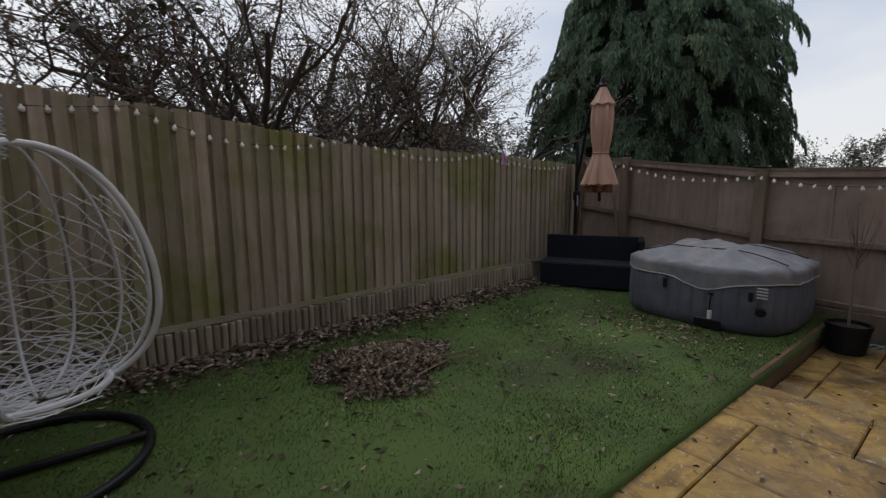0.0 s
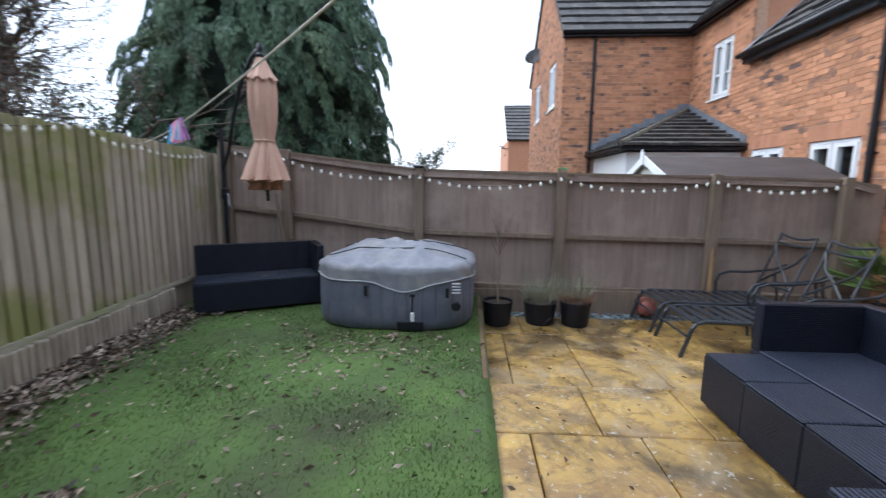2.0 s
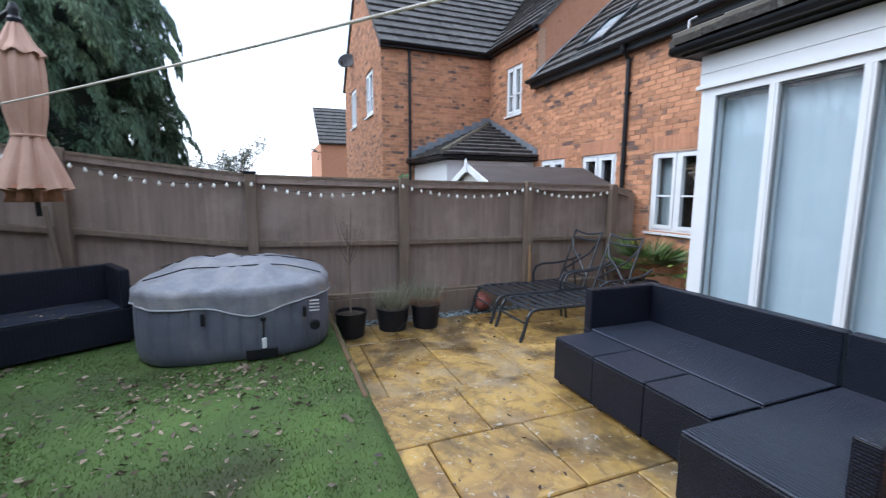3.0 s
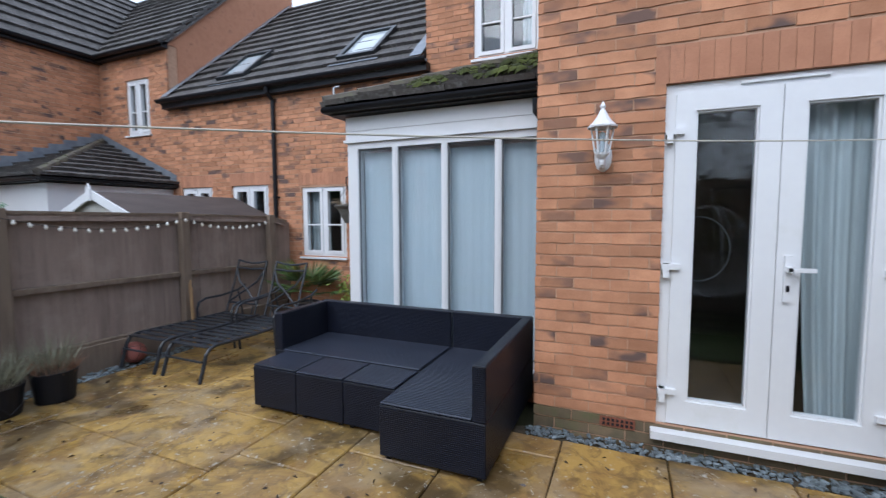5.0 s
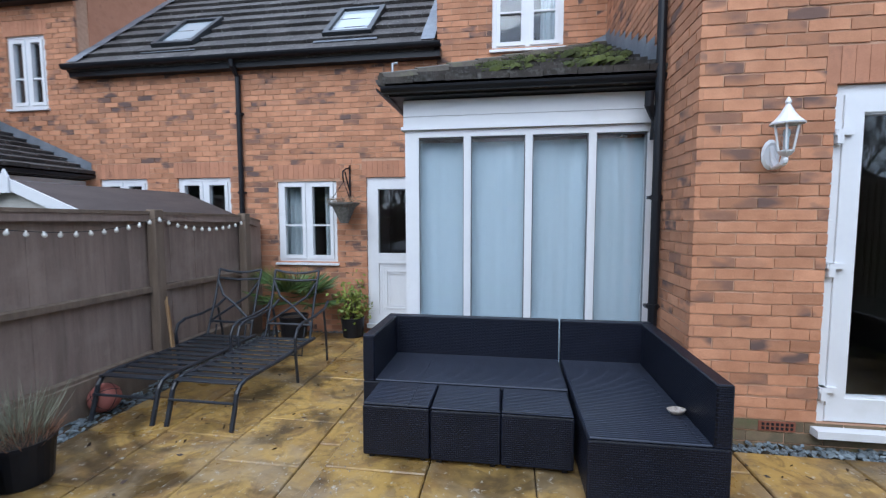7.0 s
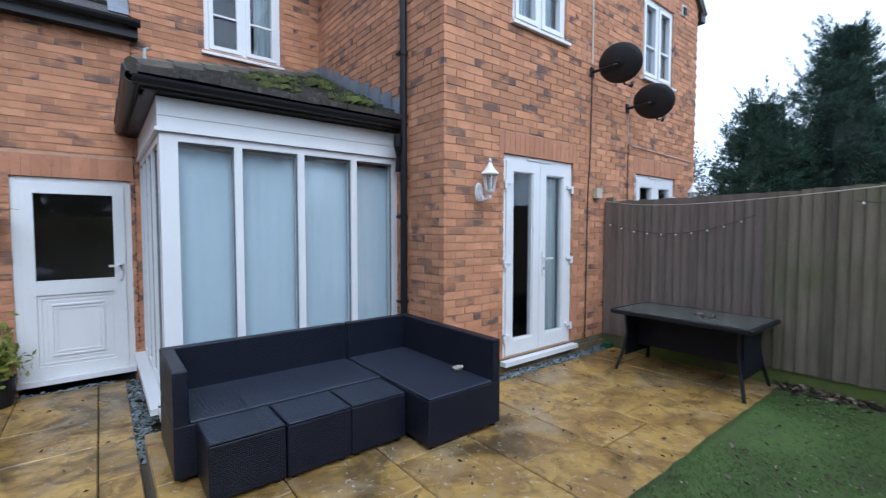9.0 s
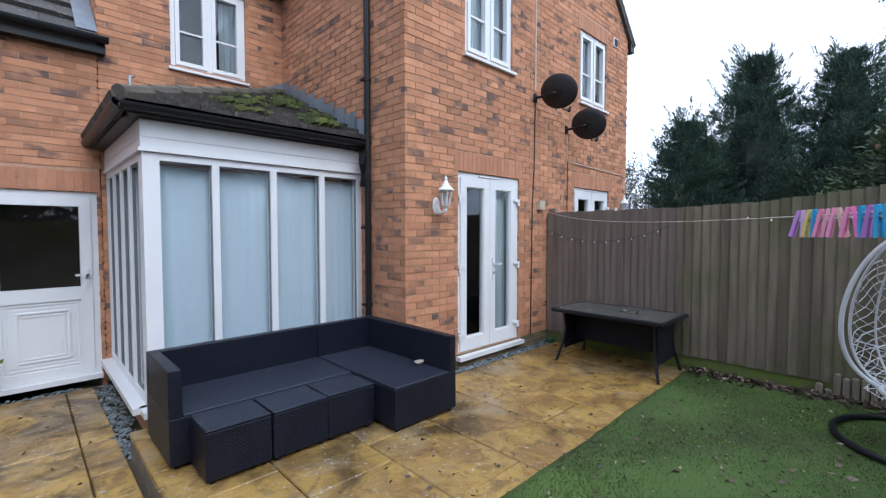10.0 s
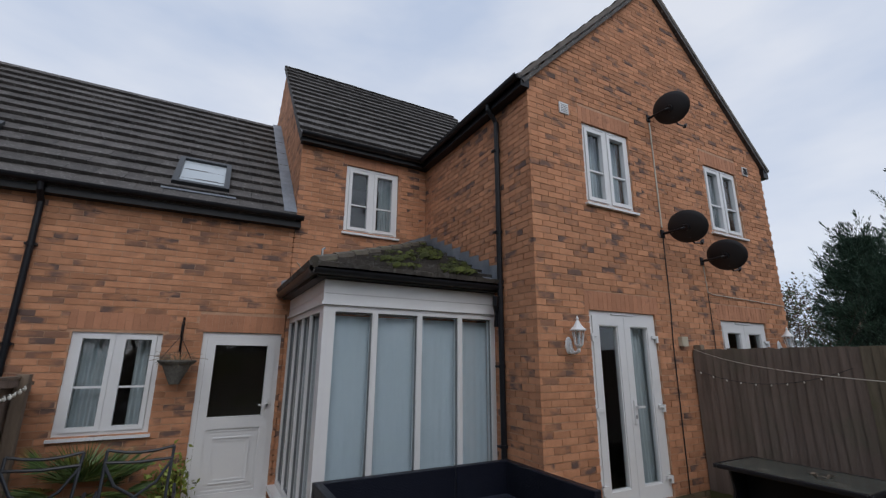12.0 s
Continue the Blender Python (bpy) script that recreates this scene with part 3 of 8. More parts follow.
def tile_roof(parent, name, eave_a, eave_b, rise, length, ua=None, ub=None, gauge=0.345, wide=0.3, material=TILE, singles=False, label="", nose=0.062):
    """Rows of overlapping tiles on a slope. eave_a to eave_b is the eave, rise the unit way up the slope; ua, ub: ends at a distance up the slope."""
    rnd = random.Random(name + str(eave_a))
    A, B = Vector(eave_a), Vector(eave_b)
    U = (B - A).normalized()
    W = (B - A).length
    V = Vector(rise).normalized()
    N = U.cross(V).normalized()
    if N.z < 0:
        N = -N
    ua, ub = ua or (lambda v: 0.0), ub or (lambda v: W)
    under, tiles = Geo(), Geo()
    at = lambda u, v, o: A + U * u + V * v + N * o
    vs = [at(ua(0), 0, -0.03), at(ub(0), 0, -0.03), at(ub(length), length, -0.03), at(ua(length), length, -0.03)]
    vs += [p - N * 0.05 for p in vs]
    under.add(vs, [(0, 1, 2, 3), (7, 6, 5, 4), (0, 4, 5, 1), (1, 5, 6, 2), (2, 6, 7, 3), (3, 7, 4, 0)])
    roof = under.ob(name, TILE, parent, label)
    n = int(length / gauge + 0.999)
    made = []
    for r in range(n):
        v0, v1 = r * gauge - 0.03, min((r + 1) * gauge + 0.045, length)
        if v1 - v0 < 0.06:
            continue
        s0, e0, s1, e1 = ua(max(0, v0)), ub(max(0, v0)), ua(v1), ub(v1)
        u = -wide if r % 2 else -wide / 2
        u += math.floor(min(s0, s1) / wide) * wide
        while u < max(e0, e1):
            p, q = u + 0.002, u + wide - 0.002
            u += wide
            c = [min(max(p, s0), e0), min(max(q, s0), e0), min(max(q, s1), e1), min(max(p, s1), e1)]
            if c[1] - c[0] < 0.02 and c[2] - c[3] < 0.02:
                continue
            j = rnd.uniform(-0.003, 0.003)
            lo, hi = nose + j, 0.001
            t = 0.05
            top = [at(c[0], v0 + j * 2, lo), at(c[1], v0 + j, lo), at(c[2], v1, hi), at(c[3], v1, hi)]
            bot = [p2 - N * t for p2 in top]
            made.append((top + bot, [(0, 1, 2, 3), (0, 4, 5, 1), (1, 5, 6, 2), (3, 7, 4, 0)]))
    if singles:
        for vs, fs in made:
            mesh_ob("tile", [tuple(p) for p in vs], fs, material, roof)
    else:
        for vs, fs in made:
            tiles.add(vs, fs)
        tiles.ob("roof_tiles", material, roof, kind="stuff")
    return roof


def gutter(parent, pts, r=0.055, name="gutter"):
    """A half-round gutter before a fascia board, both black."""
    g = Geo()
    P = [Vector(p) for p in pts]
    for a, b in zip(P, P[1:]):
        d = (b - a).normalized()
        s = d.cross(Vector((0, 0, 1))).normalized()
        vs = []
        for q in (a, b):
            for k in range(9):
                an = math.pi * k / 8
                vs.append(q + s * math.cos(an) * r - Vector((0, 0, 1)) * math.sin(an) * r)
            for k in range(9):
                an = math.pi * (8 - k) / 8
                vs.append(q + s * math.cos(an) * (r - 0.008) - Vector((0, 0, 1)) * math.sin(an) * (r - 0.008))
        g.add(vs, [(k, (k + 1) % 18, 18 + (k + 1) % 18, 18 + k) for k in range(18)] + [tuple(range(17, -1, -1)), tuple(range(18, 36))])
    return g.ob(name, BLACK, parent)


def downpipe(parent, pts, clips, r=0.034):
    g = Geo()
    g.tube(pts, r, 12)
    p = g.ob("downpipe", BLACK, parent, "black plastic downpipe", smooth=False)
    for c in clips:
        h = Geo()
        h.tube([(c[0], c[1], c[2] - 0.02), (c[0], c[1], c[2] + 0.02)], r + 0.008, 12)
        h.box(c[0] - 0.055, c[0] + 0.055, c[1] - 0.055, c[1] + 0.01, c[2] - 0.012, c[2] + 0.012)
        h.ob("pipe_clip", BLACK, p)
    return p


FN, FNR = wall_map("n", YG), wall_map("n", YR)
APEX_X, EAVE, APEX = (XC + XG) / 2, 5.06, 5.06 + (XC - XG) / 2

# ---- the house: gabled wing and set-back upper storey ----
house = empty("terraced_house", label="two-storey orange brick terraced house with a gabled wing", category="house")
half = (XC - XG) / 2
D1, D2 = (-0.67, 0.5), (-3.28, -2.08)
W1, W2 = (-0.5, 0.385), (-3.12, -2.22)
WZ = (3.57, 4.69)
brick_wall(house, "wall_gable", FN, lambda z: XG + max(0, z - EAVE), lambda z: XC - max(0, z - EAVE), -0.15, APEX,
           [(*D1, 0.13, 2.24), (*D2, 0.13, 2.24), (*W1, *WZ), (*W2, *WZ)],
           [(D1[0] - 0.06, D1[1] + 0.06, 2.24), (D2[0] - 0.06, D2[1] + 0.06, 2.24), (W1[0] - 0.05, W1[1] + 0.05, WZ[1]), (W2[0] - 0.05, W2[1] + 0.05, WZ[1])],
           near=(0.4, 1.3, 0.15, 3.4), label="orange brick gable wall with smoky bricks", plinth=0.15)
FE = wall_map("e", XC)
brick_wall(house, "wall_wing_side", FE, lambda z: YR - 0.1, lambda z: YG - 0.002, -0.15, 5.025, label="orange brick side wall of the wing", plinth=0.15, phase=0.11)
UW = (1.78, 2.67)
brick_wall(house, "wall_set_back", FNR, lambda z: XC - 0.1, lambda z: 3.38, -0.15, 5.025, [(*UW, *WZ), (1.5, 3.1, -0.2, 2.3)], [(UW[0] - 0.05, UW[1] + 0.05, WZ[1])], label="orange brick set-back wall", phase=0.04)
FE2 = wall_map("e", 3.38)
g = Geo()
g.prism([(-3.96, 4.9), (-3.72, 4.9), (-7.15, 8.36), (-10.6, 4.9)], "x", 3.1, 3.375)
g.prism([(-3.96, 3.5), (-3.962, 4.9), (-10.4, 4.9), (-10.4, 3.5)], "x", 3.1, 3.375)
vg = g.ob("wall_verge", MORTAR, house)
sv = Geo()
for i in range(70):
    z = 3.45 + i * 0.075
    ya, yb = -10.3, -3.74
    if z > 5.0:
        yb, ya = -3.78 - (z - 4.9), -10.55 + (z - 4.9)
    u = ya + (0.11 if i % 2 else 0)
    while u < yb:
        q = min(u + 0.215, yb)
        if q - u > 0.03:
            cbox(sv, FE2, u, q, -0.05, 0.003, z + 0.005, z + 0.07)
        u += 0.225
sv.ob("brickwork", BRICK, vg, kind="stuff")
french_door(house, FN, *D1, 0.13, 2.24, curtain=(-0.6, -0.22))
french_door(house, FN, *D2, 0.13, 2.24)
window(house, FN, *W1, *WZ, curtain=[(W1[0] + 0.05, W1[1] - 0.05)])
window(house, FN, *W2, *WZ, curtain=[(W2[0] + 0.05, W2[1] - 0.05)])
window(house, FNR, *UW, *WZ, curtain=[(1.82, 2.05)])
# roofs
s2 = math.sqrt(0.5)
SL = (XC - APEX_X + 0.16) / s2
tile_roof(house, "wing_roof_east", (XC + 0.14, -6.5, EAVE - 0.1), (XC + 0.14, YG + 0.06, EAVE - 0.1), (-1, 0, 1), SL, ua=lambda v: 1.2 + v * s2 * 0)
tile_roof(house, "wing_roof_west", (XG - 0.14, YG + 0.06, EAVE - 0.1), (XG - 0.14, -6.5, EAVE - 0.1), (1, 0, 1), SL)
tile_roof(house, "main_roof", (XC - 2.4, YR + 0.14, EAVE - 0.12), (3.44, YR + 0.14, EAVE - 0.12), (0, -1, 1), 5.05)
g = Geo()
for sx, x0 in ((1, XC + 0.16), (-1, XG - 0.16)):
    vs = []
    for yy in (YG - 0.02, YG + 0.065):
        vs += [(x0, yy, EAVE - 0.13), (x0, yy, EAVE - 0.06), (APEX_X, yy, EAVE - 0.06 + abs(x0 - APEX_X)), (APEX_X, yy, EAVE - 0.15 + abs(x0 - APEX_X))]
    g.add(vs, [(0, 1, 2, 3), (7, 6, 5, 4), (0, 4, 5, 1), (1, 5, 6, 2), (2, 6, 7, 3), (3, 7, 4, 0)])
g.ob("verge_trim", mat("verge_mortar", (0.17, 0.15, 0.135), (0.1, 0.088, 0.08), rough=0.9, scale=5, fine=60, bump=0.4), house)
g = Geo()
g.box(XC + 0.002, XC + 0.13, YR - 0.1, YG + 0.05, EAVE - 0.2, EAVE - 0.06)
g.box(XC - 0.6, 3.42, YR + 0.002, YR + 0.13, EAVE - 0.19, EAVE - 0.055)
g.ob("fascia", BLACK, house)
g = Geo()
g.box(XG - 0.15, XG, YG - 0.2, YG + 0.05, EAVE - 0.25, EAVE - 0.1)
g.ob("eave_box", BLACK, house)
gutter(house, [(XC + 0.185, YR + 0.1, EAVE - 0.08), (XC + 0.185, YG + 0.07, EAVE - 0.08)])
gutter(house, [(3.44, YR + 0.185, EAVE - 0.07), (XC + 0.1, YR + 0.185, EAVE - 0.07)])
PX, PY = XC + 0.045, -1.53
downpipe(house, [(XC + 0.17, PY, EAVE - 0.13), (XC + 0.17, PY, EAVE - 0.2), (PX, PY, EAVE - 0.36), (PX, PY, 0.02)], [(PX, PY, z) for z in (0.75, 1.6, 3.2, 4.3)])
g = Geo()
g.tube([(-1.8, -2.2, 7.0), (-1.8, -2.2, 7.9)], 0.06, 12)
g.lathe([(0.06, 0), (0.1, 0.03), (0.1, 0.1), (0.075, 0.13), (0.1, 0.16), (0.1, 0.22), (0.0, 0.27)], 12, Matrix.Translation((-1.8, -2.2, 7.9)))
g.ob("flue", LEAD, house, "grey metal roof flue")

# ---- bay: white framed garden room in the corner ----
BX, BY = 3.335, -1.72
BAYF, BAYE = wall_map("n", BY), wall_map("e", BX)
BZ0, BZ1, BZ2 = 0.08, 2.2, 2.455


def bay_roof(house, xw, sgn, material, label, ze=2.55, zt=3.52):
    """Two tiled slopes that meet in a hip and lean on the wing wall xw and the set-back wall."""
    xo = xw + sgn * (BX - XC + 0.16)
    yo = BY + 0.16
    run_y, run_x = yo - YR, abs(xo - xw)
    ry = Vector((0, -run_y, zt - ze))
    rx = Vector((-sgn * run_x, 0, zt - ze))
    L = ry.length
    a, b = (Vector((xw, yo, ze)), Vector((xo, yo, ze))) if sgn > 0 else (Vector((xo, yo, ze)), Vector((xw, yo, ze)))
    if sgn > 0:
        tile_roof(house, "bay_roof_front", a, b, ry, L, ub=lambda v: run_x * (1 - v / L), material=material, singles=True, gauge=0.255, wide=0.26, label=label, nose=0.068)
    else:
        tile_roof(house, "bay_roof_front", a, b, ry, L, ua=lambda v: run_x * v / L, material=material, gauge=0.255, wide=0.26, label=label, nose=0.068)
    L2 = rx.length
    tile_roof(house, "bay_roof_side", (xo, YR, ze), (xo, yo, ze), rx, L2, ub=lambda v: run_y * (1 - v / L2), material=material, gauge=0.255, wide=0.26, nose=0.068)
    g = Geo()
    for i in range(9):
        p, q = Vector((xo, yo, ze + 0.03)).lerp((xw, YR, zt + 0.03), i / 9), Vector((xo, yo, ze + 0.03)).lerp((xw, YR, zt + 0.03), (i + 1.06) / 9)
        g.tube([p + Vector((0, 0, 0.012)), q], 0.062, 8)
    g.ob("hip_tiles", mat("mortar_hip", (0.14, 0.12, 0.1), (0.07, 0.062, 0.05), rough=0.9, scale=6, fine=60, bump=0.6, stain=(0.12, 0.12, 0.07), stain_scale=6), house)
    g = Geo()
    n = 9
    for i in range(n):
        t0, t1 = i / n, (i + 1) / n
        y0, y1, za, zb = yo - run_y * t0, yo - run_y * t1, ze + (zt - ze) * t0, ze + (zt - ze) * t1
        h = 0.15
        xx = xw + sgn * 0.012
        g.add([(xx, y0, za + 0.02), (xx, y1 - 0.015, zb + 0.02), (xx, y1 - 0.015, zb + 0.02 + h), (xx, y0, zb + 0.0 + h)], [(0, 1, 2, 3)])
        g.add([(xx, y0, za + 0.03), (xx, y1, zb + 0.03), (xx + sgn * 0.15, y1, zb + 0.036), (xx + sgn * 0.15, y0, za + 0.036)], [(0, 1, 2, 3)])
    g.add([(xo, YR + 0.012, ze + 0.03), (xw, YR + 0.012, zt + 0.03), (xw, YR + 0.012, zt + 0.17), (xo, YR + 0.012, ze + 0.17)], [(0, 1, 2, 3)])
    g.ob("lead_flashing", LEAD, house, "stepped grey lead flashing")
    g = Geo()
    x0, x1 = sorted((xw, xo - sgn * 0.05))
    g.box(x0, x1, yo - 0.075, yo - 0.05, ze - 0.085, ze - 0.01)
    xa, xb = sorted((xo - sgn * 0.075, xo - sgn * 0.05))
    g.box(xa, xb, YR, yo - 0.075, ze - 0.085, ze - 0.01)
    g.box(x0, x1, BY - 0.1, yo - 0.075, ze - 0.085, ze - 0.07)
    xa, xb = sorted((xo - sgn * 0.3, xo - sgn * 0.075))
    g.box(xa, xb, YR, BY - 0.1, ze - 0.085, ze - 0.07)
    g.ob("fascia", BLACK, house)
    gutter(house, [(xw, yo, ze - 0.02), (xo, yo, ze - 0.02), (xo, YR, ze - 0.02)] if sgn > 0 else [(xw, yo, ze - 0.02), (xo, yo, ze - 0.02), (xo, YR, ze - 0.02)], r=0.05)


bay_roof(house, XC, 1, MOSSTILE, "moss-grown lean-to tile roof of the bay")


def bay_side(f, u0, u1, n, name, weights=None, first_post=0.1, last_post=0.06):
    g = Geo()
    cbox(g, f, u0, u1, -0.1, 0.0, BZ0 + 0.03, BZ0 + 0.09)
    bay = g.ob(name, UPVC, house)
    for a, b, za, zb, nm in ((u0, u1, BZ1 - 0.06, BZ1, "head_rail"), (u0, u0 + first_post, BZ0 + 0.09, BZ1 - 0.06, "corner_post"), (u1 - last_post, u1, BZ0 + 0.09, BZ1 - 0.06, "corner_post")):
        g = Geo()
        cbox(g, f, a, b, -0.1, 0.0, za, zb)
        g.ob(nm, UPVC, bay)
    a, b = u0 + first_post, u1 - last_post
    at = list(weights) if weights else [a + (b - a) * i / n for i in range(n + 1)]
    for c in at[1:-1]:
        g = Geo()
        cbox(g, f, c - 0.03, c + 0.03, -0.1, 0.0, BZ0 + 0.09, BZ1 - 0.06)
        cbox(g, f, c - 0.012, c + 0.012, 0.0, 0.006, BZ0 + 0.09, BZ1 - 0.06)
        g.ob("mullion", UPVC, bay)
    for i in range(n):
        p, q = at[i] + 0.025, at[i + 1] - 0.025
        pg = Geo()
        cbox(pg, f, p, q, -0.058, -0.05, BZ0 + 0.085, BZ1 - 0.055)
        pane = pg.ob("pane", GLASS, bay)
        pane.visible_shadow = False
        rg = Geo()
        for s in ((p, p + 0.014, BZ0 + 0.09, BZ1 - 0.06), (q - 0.014, q, BZ0 + 0.09, BZ1 - 0.06), (p, q, BZ0 + 0.09, BZ0 + 0.104), (p, q, BZ1 - 0.074, BZ1 - 0.06)):
            cbox(rg, f, s[0], s[1], -0.045, -0.02, s[2], s[3])
        rg.ob("glazing_bead", mat("grey_gasket", (0.2, 0.21, 0.22), (0.12, 0.13, 0.14), rough=0.6), bay)
    for k, (za, zb, o) in enumerate(((BZ1 + 0.002, BZ1 + 0.03, 0.03), (BZ1 + 0.03, BZ1 + 0.115, 0.012), (BZ1 + 0.119, BZ2, 0.012))):
        bg = Geo()
        cbox(bg, f, u0, u1 + (o if k else o), -0.08, o, za, zb)
        bg.ob("cladding_board", UPVC, bay)
    sg = Geo()
    cbox(sg, f, u0, u1 + 0.05, -0.1, 0.1, BZ0 - 0.02, BZ0 + 0.03)
    sg.ob("sill", UPVC, bay)
    return bay


bay_side(BAYF, XC + 0.002, BX, 4, "bay_front", weights=(XC + 0.03, 1.755, 2.27, 2.79, 3.25), first_post=0.06, last_post=0.12)
bay_side(BAYE, YR + 0.002, BY - 0.102, 4, "bay_flank", first_post=0.06, last_post=0.06)
drape(BAYF, XC + 0.05, BX - 0.12, -0.125, BZ0 + 0.05, BZ1 - 0.09, CURTAIN, house, pitch=0.089, depth=0.0022)
drape(BAYE, YR + 0.9, BY - 0.2, -0.17, BZ0 + 0.05, BZ1 - 0.09, CURTAIN, house, pitch=0.089, depth=0.0022)
g = Geo()
g.box(XC, BX - 0.02, BY - 0.13, BY - 0.02, LOW - 0.05, BZ0 - 0.02)
g.box(BX - 0.13, BX - 0.02, YR, BY - 0.13, LOW - 0.05, BZ0 - 0.02)
g.box(XC, BX - 0.13, YR, BY - 0.13, -0.1, 0.0)
g.ob("bay_plinth", LINTEL, house)
g = Geo()
g.box(XC, BX - 0.12, YR + 0.01, BY - 0.12, 2.3, 2.33)
g.ob("bay_ceiling", UPVC, house)
g = Geo()
g.tube([(XC + 0.12, BY + 0.2, 2.4), (XC + 0.12, BY + 0.19, 2.3), (XC + 0.05, BY + 0.13, 2.2), (XC + 0.05, BY + 0.11, 2.05)], 0.034, 12)
g.ob("downpipe", BLACK, house)
rebase(house, (APEX_X, -3.0, LOW))

# ---- middle house with the low tiled roof ----
mid_house = empty("terraced_house", label="low orange brick house with a long tiled roof and roof windows", category="house")
LE, LR = 3.62, 0.9
KD, LW, LW2, LW3 = (3.42, 4.37), (4.8, 5.68), (6.4, 7.25), (7.75, 8.55)
brick_wall(mid_house, "wall_front", FNR, lambda z: 3.385, lambda z: 10.9 if z < 3.525 else 8.86, -0.225, 3.6,
           [(*KD, -0.3, 1.99), (*LW, 0.81, 1.98), (*LW2, 0.81, 2.02), (*LW3, 0.81, 2.02), (9.37, 10.06, 3.11, 4.2)],
           [(KD[0] - 0.03, KD[1] + 0.06, 1.99), (LW[0] - 0.05, LW[1] + 0.05, 1.98), (LW2[0] - 0.05, LW2[1] + 0.05, 2.02), (LW3[0] - 0.05, LW3[1] + 0.05, 2.02)],
           near=(4.3, 6.2, 0.2, 3.2), label="orange brick front wall", phase=0.07)
window(mid_house, FNR, *LW, 0.81, 1.98, curtain=[(4.84, 5.06), (5.3, 5.64)], bar=0.45)
window(mid_house, FNR, *LW2, 0.81, 2.02, bar=0.45)
window(mid_house, FNR, *LW3, 0.81, 2.02, bar=0.45)
MR = Vector((0, -1, LR)).normalized()
tile_roof(mid_house, "long_roof", (3.4, YR + 0.17, LE - 0.0), (8.85, YR + 0.17, LE - 0.0), MR, 4.85, label="long grey-brown concrete tile roof")
g = Geo()
g.box(3.32, 8.83, YR + 0.002, YR + 0.13, LE - 0.12, LE - 0.0)
g.ob("fascia", BLACK, mid_house)
gutter(mid_house, [(8.86, YR + 0.19, LE + 0.03), (3.3, YR + 0.19, LE + 0.03)], r=0.06)
downpipe(mid_house, [(6.2, YR + 0.18, LE - 0.02), (6.2, YR + 0.17, LE - 0.1), (6.2, YR + 0.045, LE - 0.22), (6.2, YR + 0.045, LOW)], [(6.2, YR + 0.045, z) for z in (1.8, 2.9)])
for x0, side in ((3.39, 1), (8.66, -1)):
    g = Geo()
    n = 14
    o = Vector((x0, YR + 0.16, LE + 0.09))
    for i in range(n + 1):
        p = o + MR * (4.7 * i / n) + Vector((0, 0, 0.012 * (i % 2)))
        g.v += [tuple(p), tuple(p + Vector((0.18, 0, 0)))]
    g.f += [(2 * i, 2 * i + 2, 2 * i + 3, 2 * i + 1) for i in range(n)]
    g.ob("lead_flashing", LEAD, mid_house)


def roof_window(x0, x1, v0, v1):
    """A roof window set in the slope: frame, glass and a lead apron."""
    base = Vector((0, YR + 0.17, LE))
    N = Vector((0, LR, 1)).normalized()
    at = lambda x, v, o: Vector((x, 0, 0)) + base + MR * v + N * o
    def slab(g, xa, xb, va, vb, o0, o1):
        vs = [at(x, v, o) for x in (xa, xb) for v in (va, vb) for o in (o0, o1)]
        g.add(vs, [(0, 1, 3, 2), (4, 6, 7, 5), (0, 4, 5, 1), (2, 3, 7, 6), (0, 2, 6, 4), (1, 5, 7, 3)])
    fr = Geo()
    t = 0.07
    for q in ((x0, x1, v0, v0 + t), (x0, x1, v1 - t, v1), (x0, x0 + t, v0 + t, v1 - t), (x1 - t, x1, v0 + t, v1 - t)):
        slab(fr, *q, 0, 0.1)
    w = fr.ob("roof_window", mat("dark_grey_aluminium", (0.05, 0.055, 0.06), (0.035, 0.04, 0.045), rough=0.4, metal=0.5, scale=3, fine=30, bump=0.03), mid_house)
    pg = Geo()
    slab(pg, x0 + t, x1 - t, v0 + t, v1 - t, 0.05, 0.06)
    pg.ob("pane", mat("roof_window_glass", (0.42, 0.47, 0.5), (0.36, 0.41, 0.44), rough=0.06, bump=0.0, spec=0.9, scale=0.8), w)
    ap = Geo()
    slab(ap, x0 - 0.1, x1 + 0.1, v0 - 0.16, v0, 0.03, 0.036)
    ap.ob("apron", LEAD, w)


roof_window(4.3, 5.0, 0.42, 1.42)
roof_window(7.0, 7.68, 0.45, 1.45)
kd = Geo()
u0, u1, z0, z1 = KD[0], KD[1], -0.05, 1.99
for q in ((u0, u1, z1 - 0.06, z1), (u0, u0 + 0.06, z0, z1 - 0.06), (u1 - 0.06, u1, z0, z1 - 0.06)):
    cbox(kd, FNR, q[0], q[1], -0.1, -0.03, q[2], q[3])
door = kd.ob("kitchen_door", UPVC, mid_house, "white half-glazed back door")
g = Geo()
a, b, s = u0 + 0.062, u1 - 0.062, 0.1
for q in ((a, b, z0 + 0.02, z0 + 0.13), (a, b, z0 + 0.86, z0 + 1.0), (a, b, z1 - 0.06 - s, z1 - 0.062), (a, a + s, z0 + 0.13, z0 + 0.86), (b - s, b, z0 + 0.13, z0 + 0.86), (a, a + s, z0 + 1.0, z1 - 0.06 - s), (b - s, b, z0 + 1.0, z1 - 0.06 - s)):
    cbox(g, FNR, q[0], q[1], -0.09, -0.015, q[2], q[3])
g.ob("door_leaf", UPVC, door)
g = Geo()
cbox(g, FNR, a + s, b - s, -0.075, -0.035, z0 + 0.13, z0 + 0.86)
g.ob("moulded_panel", UPVC, door)
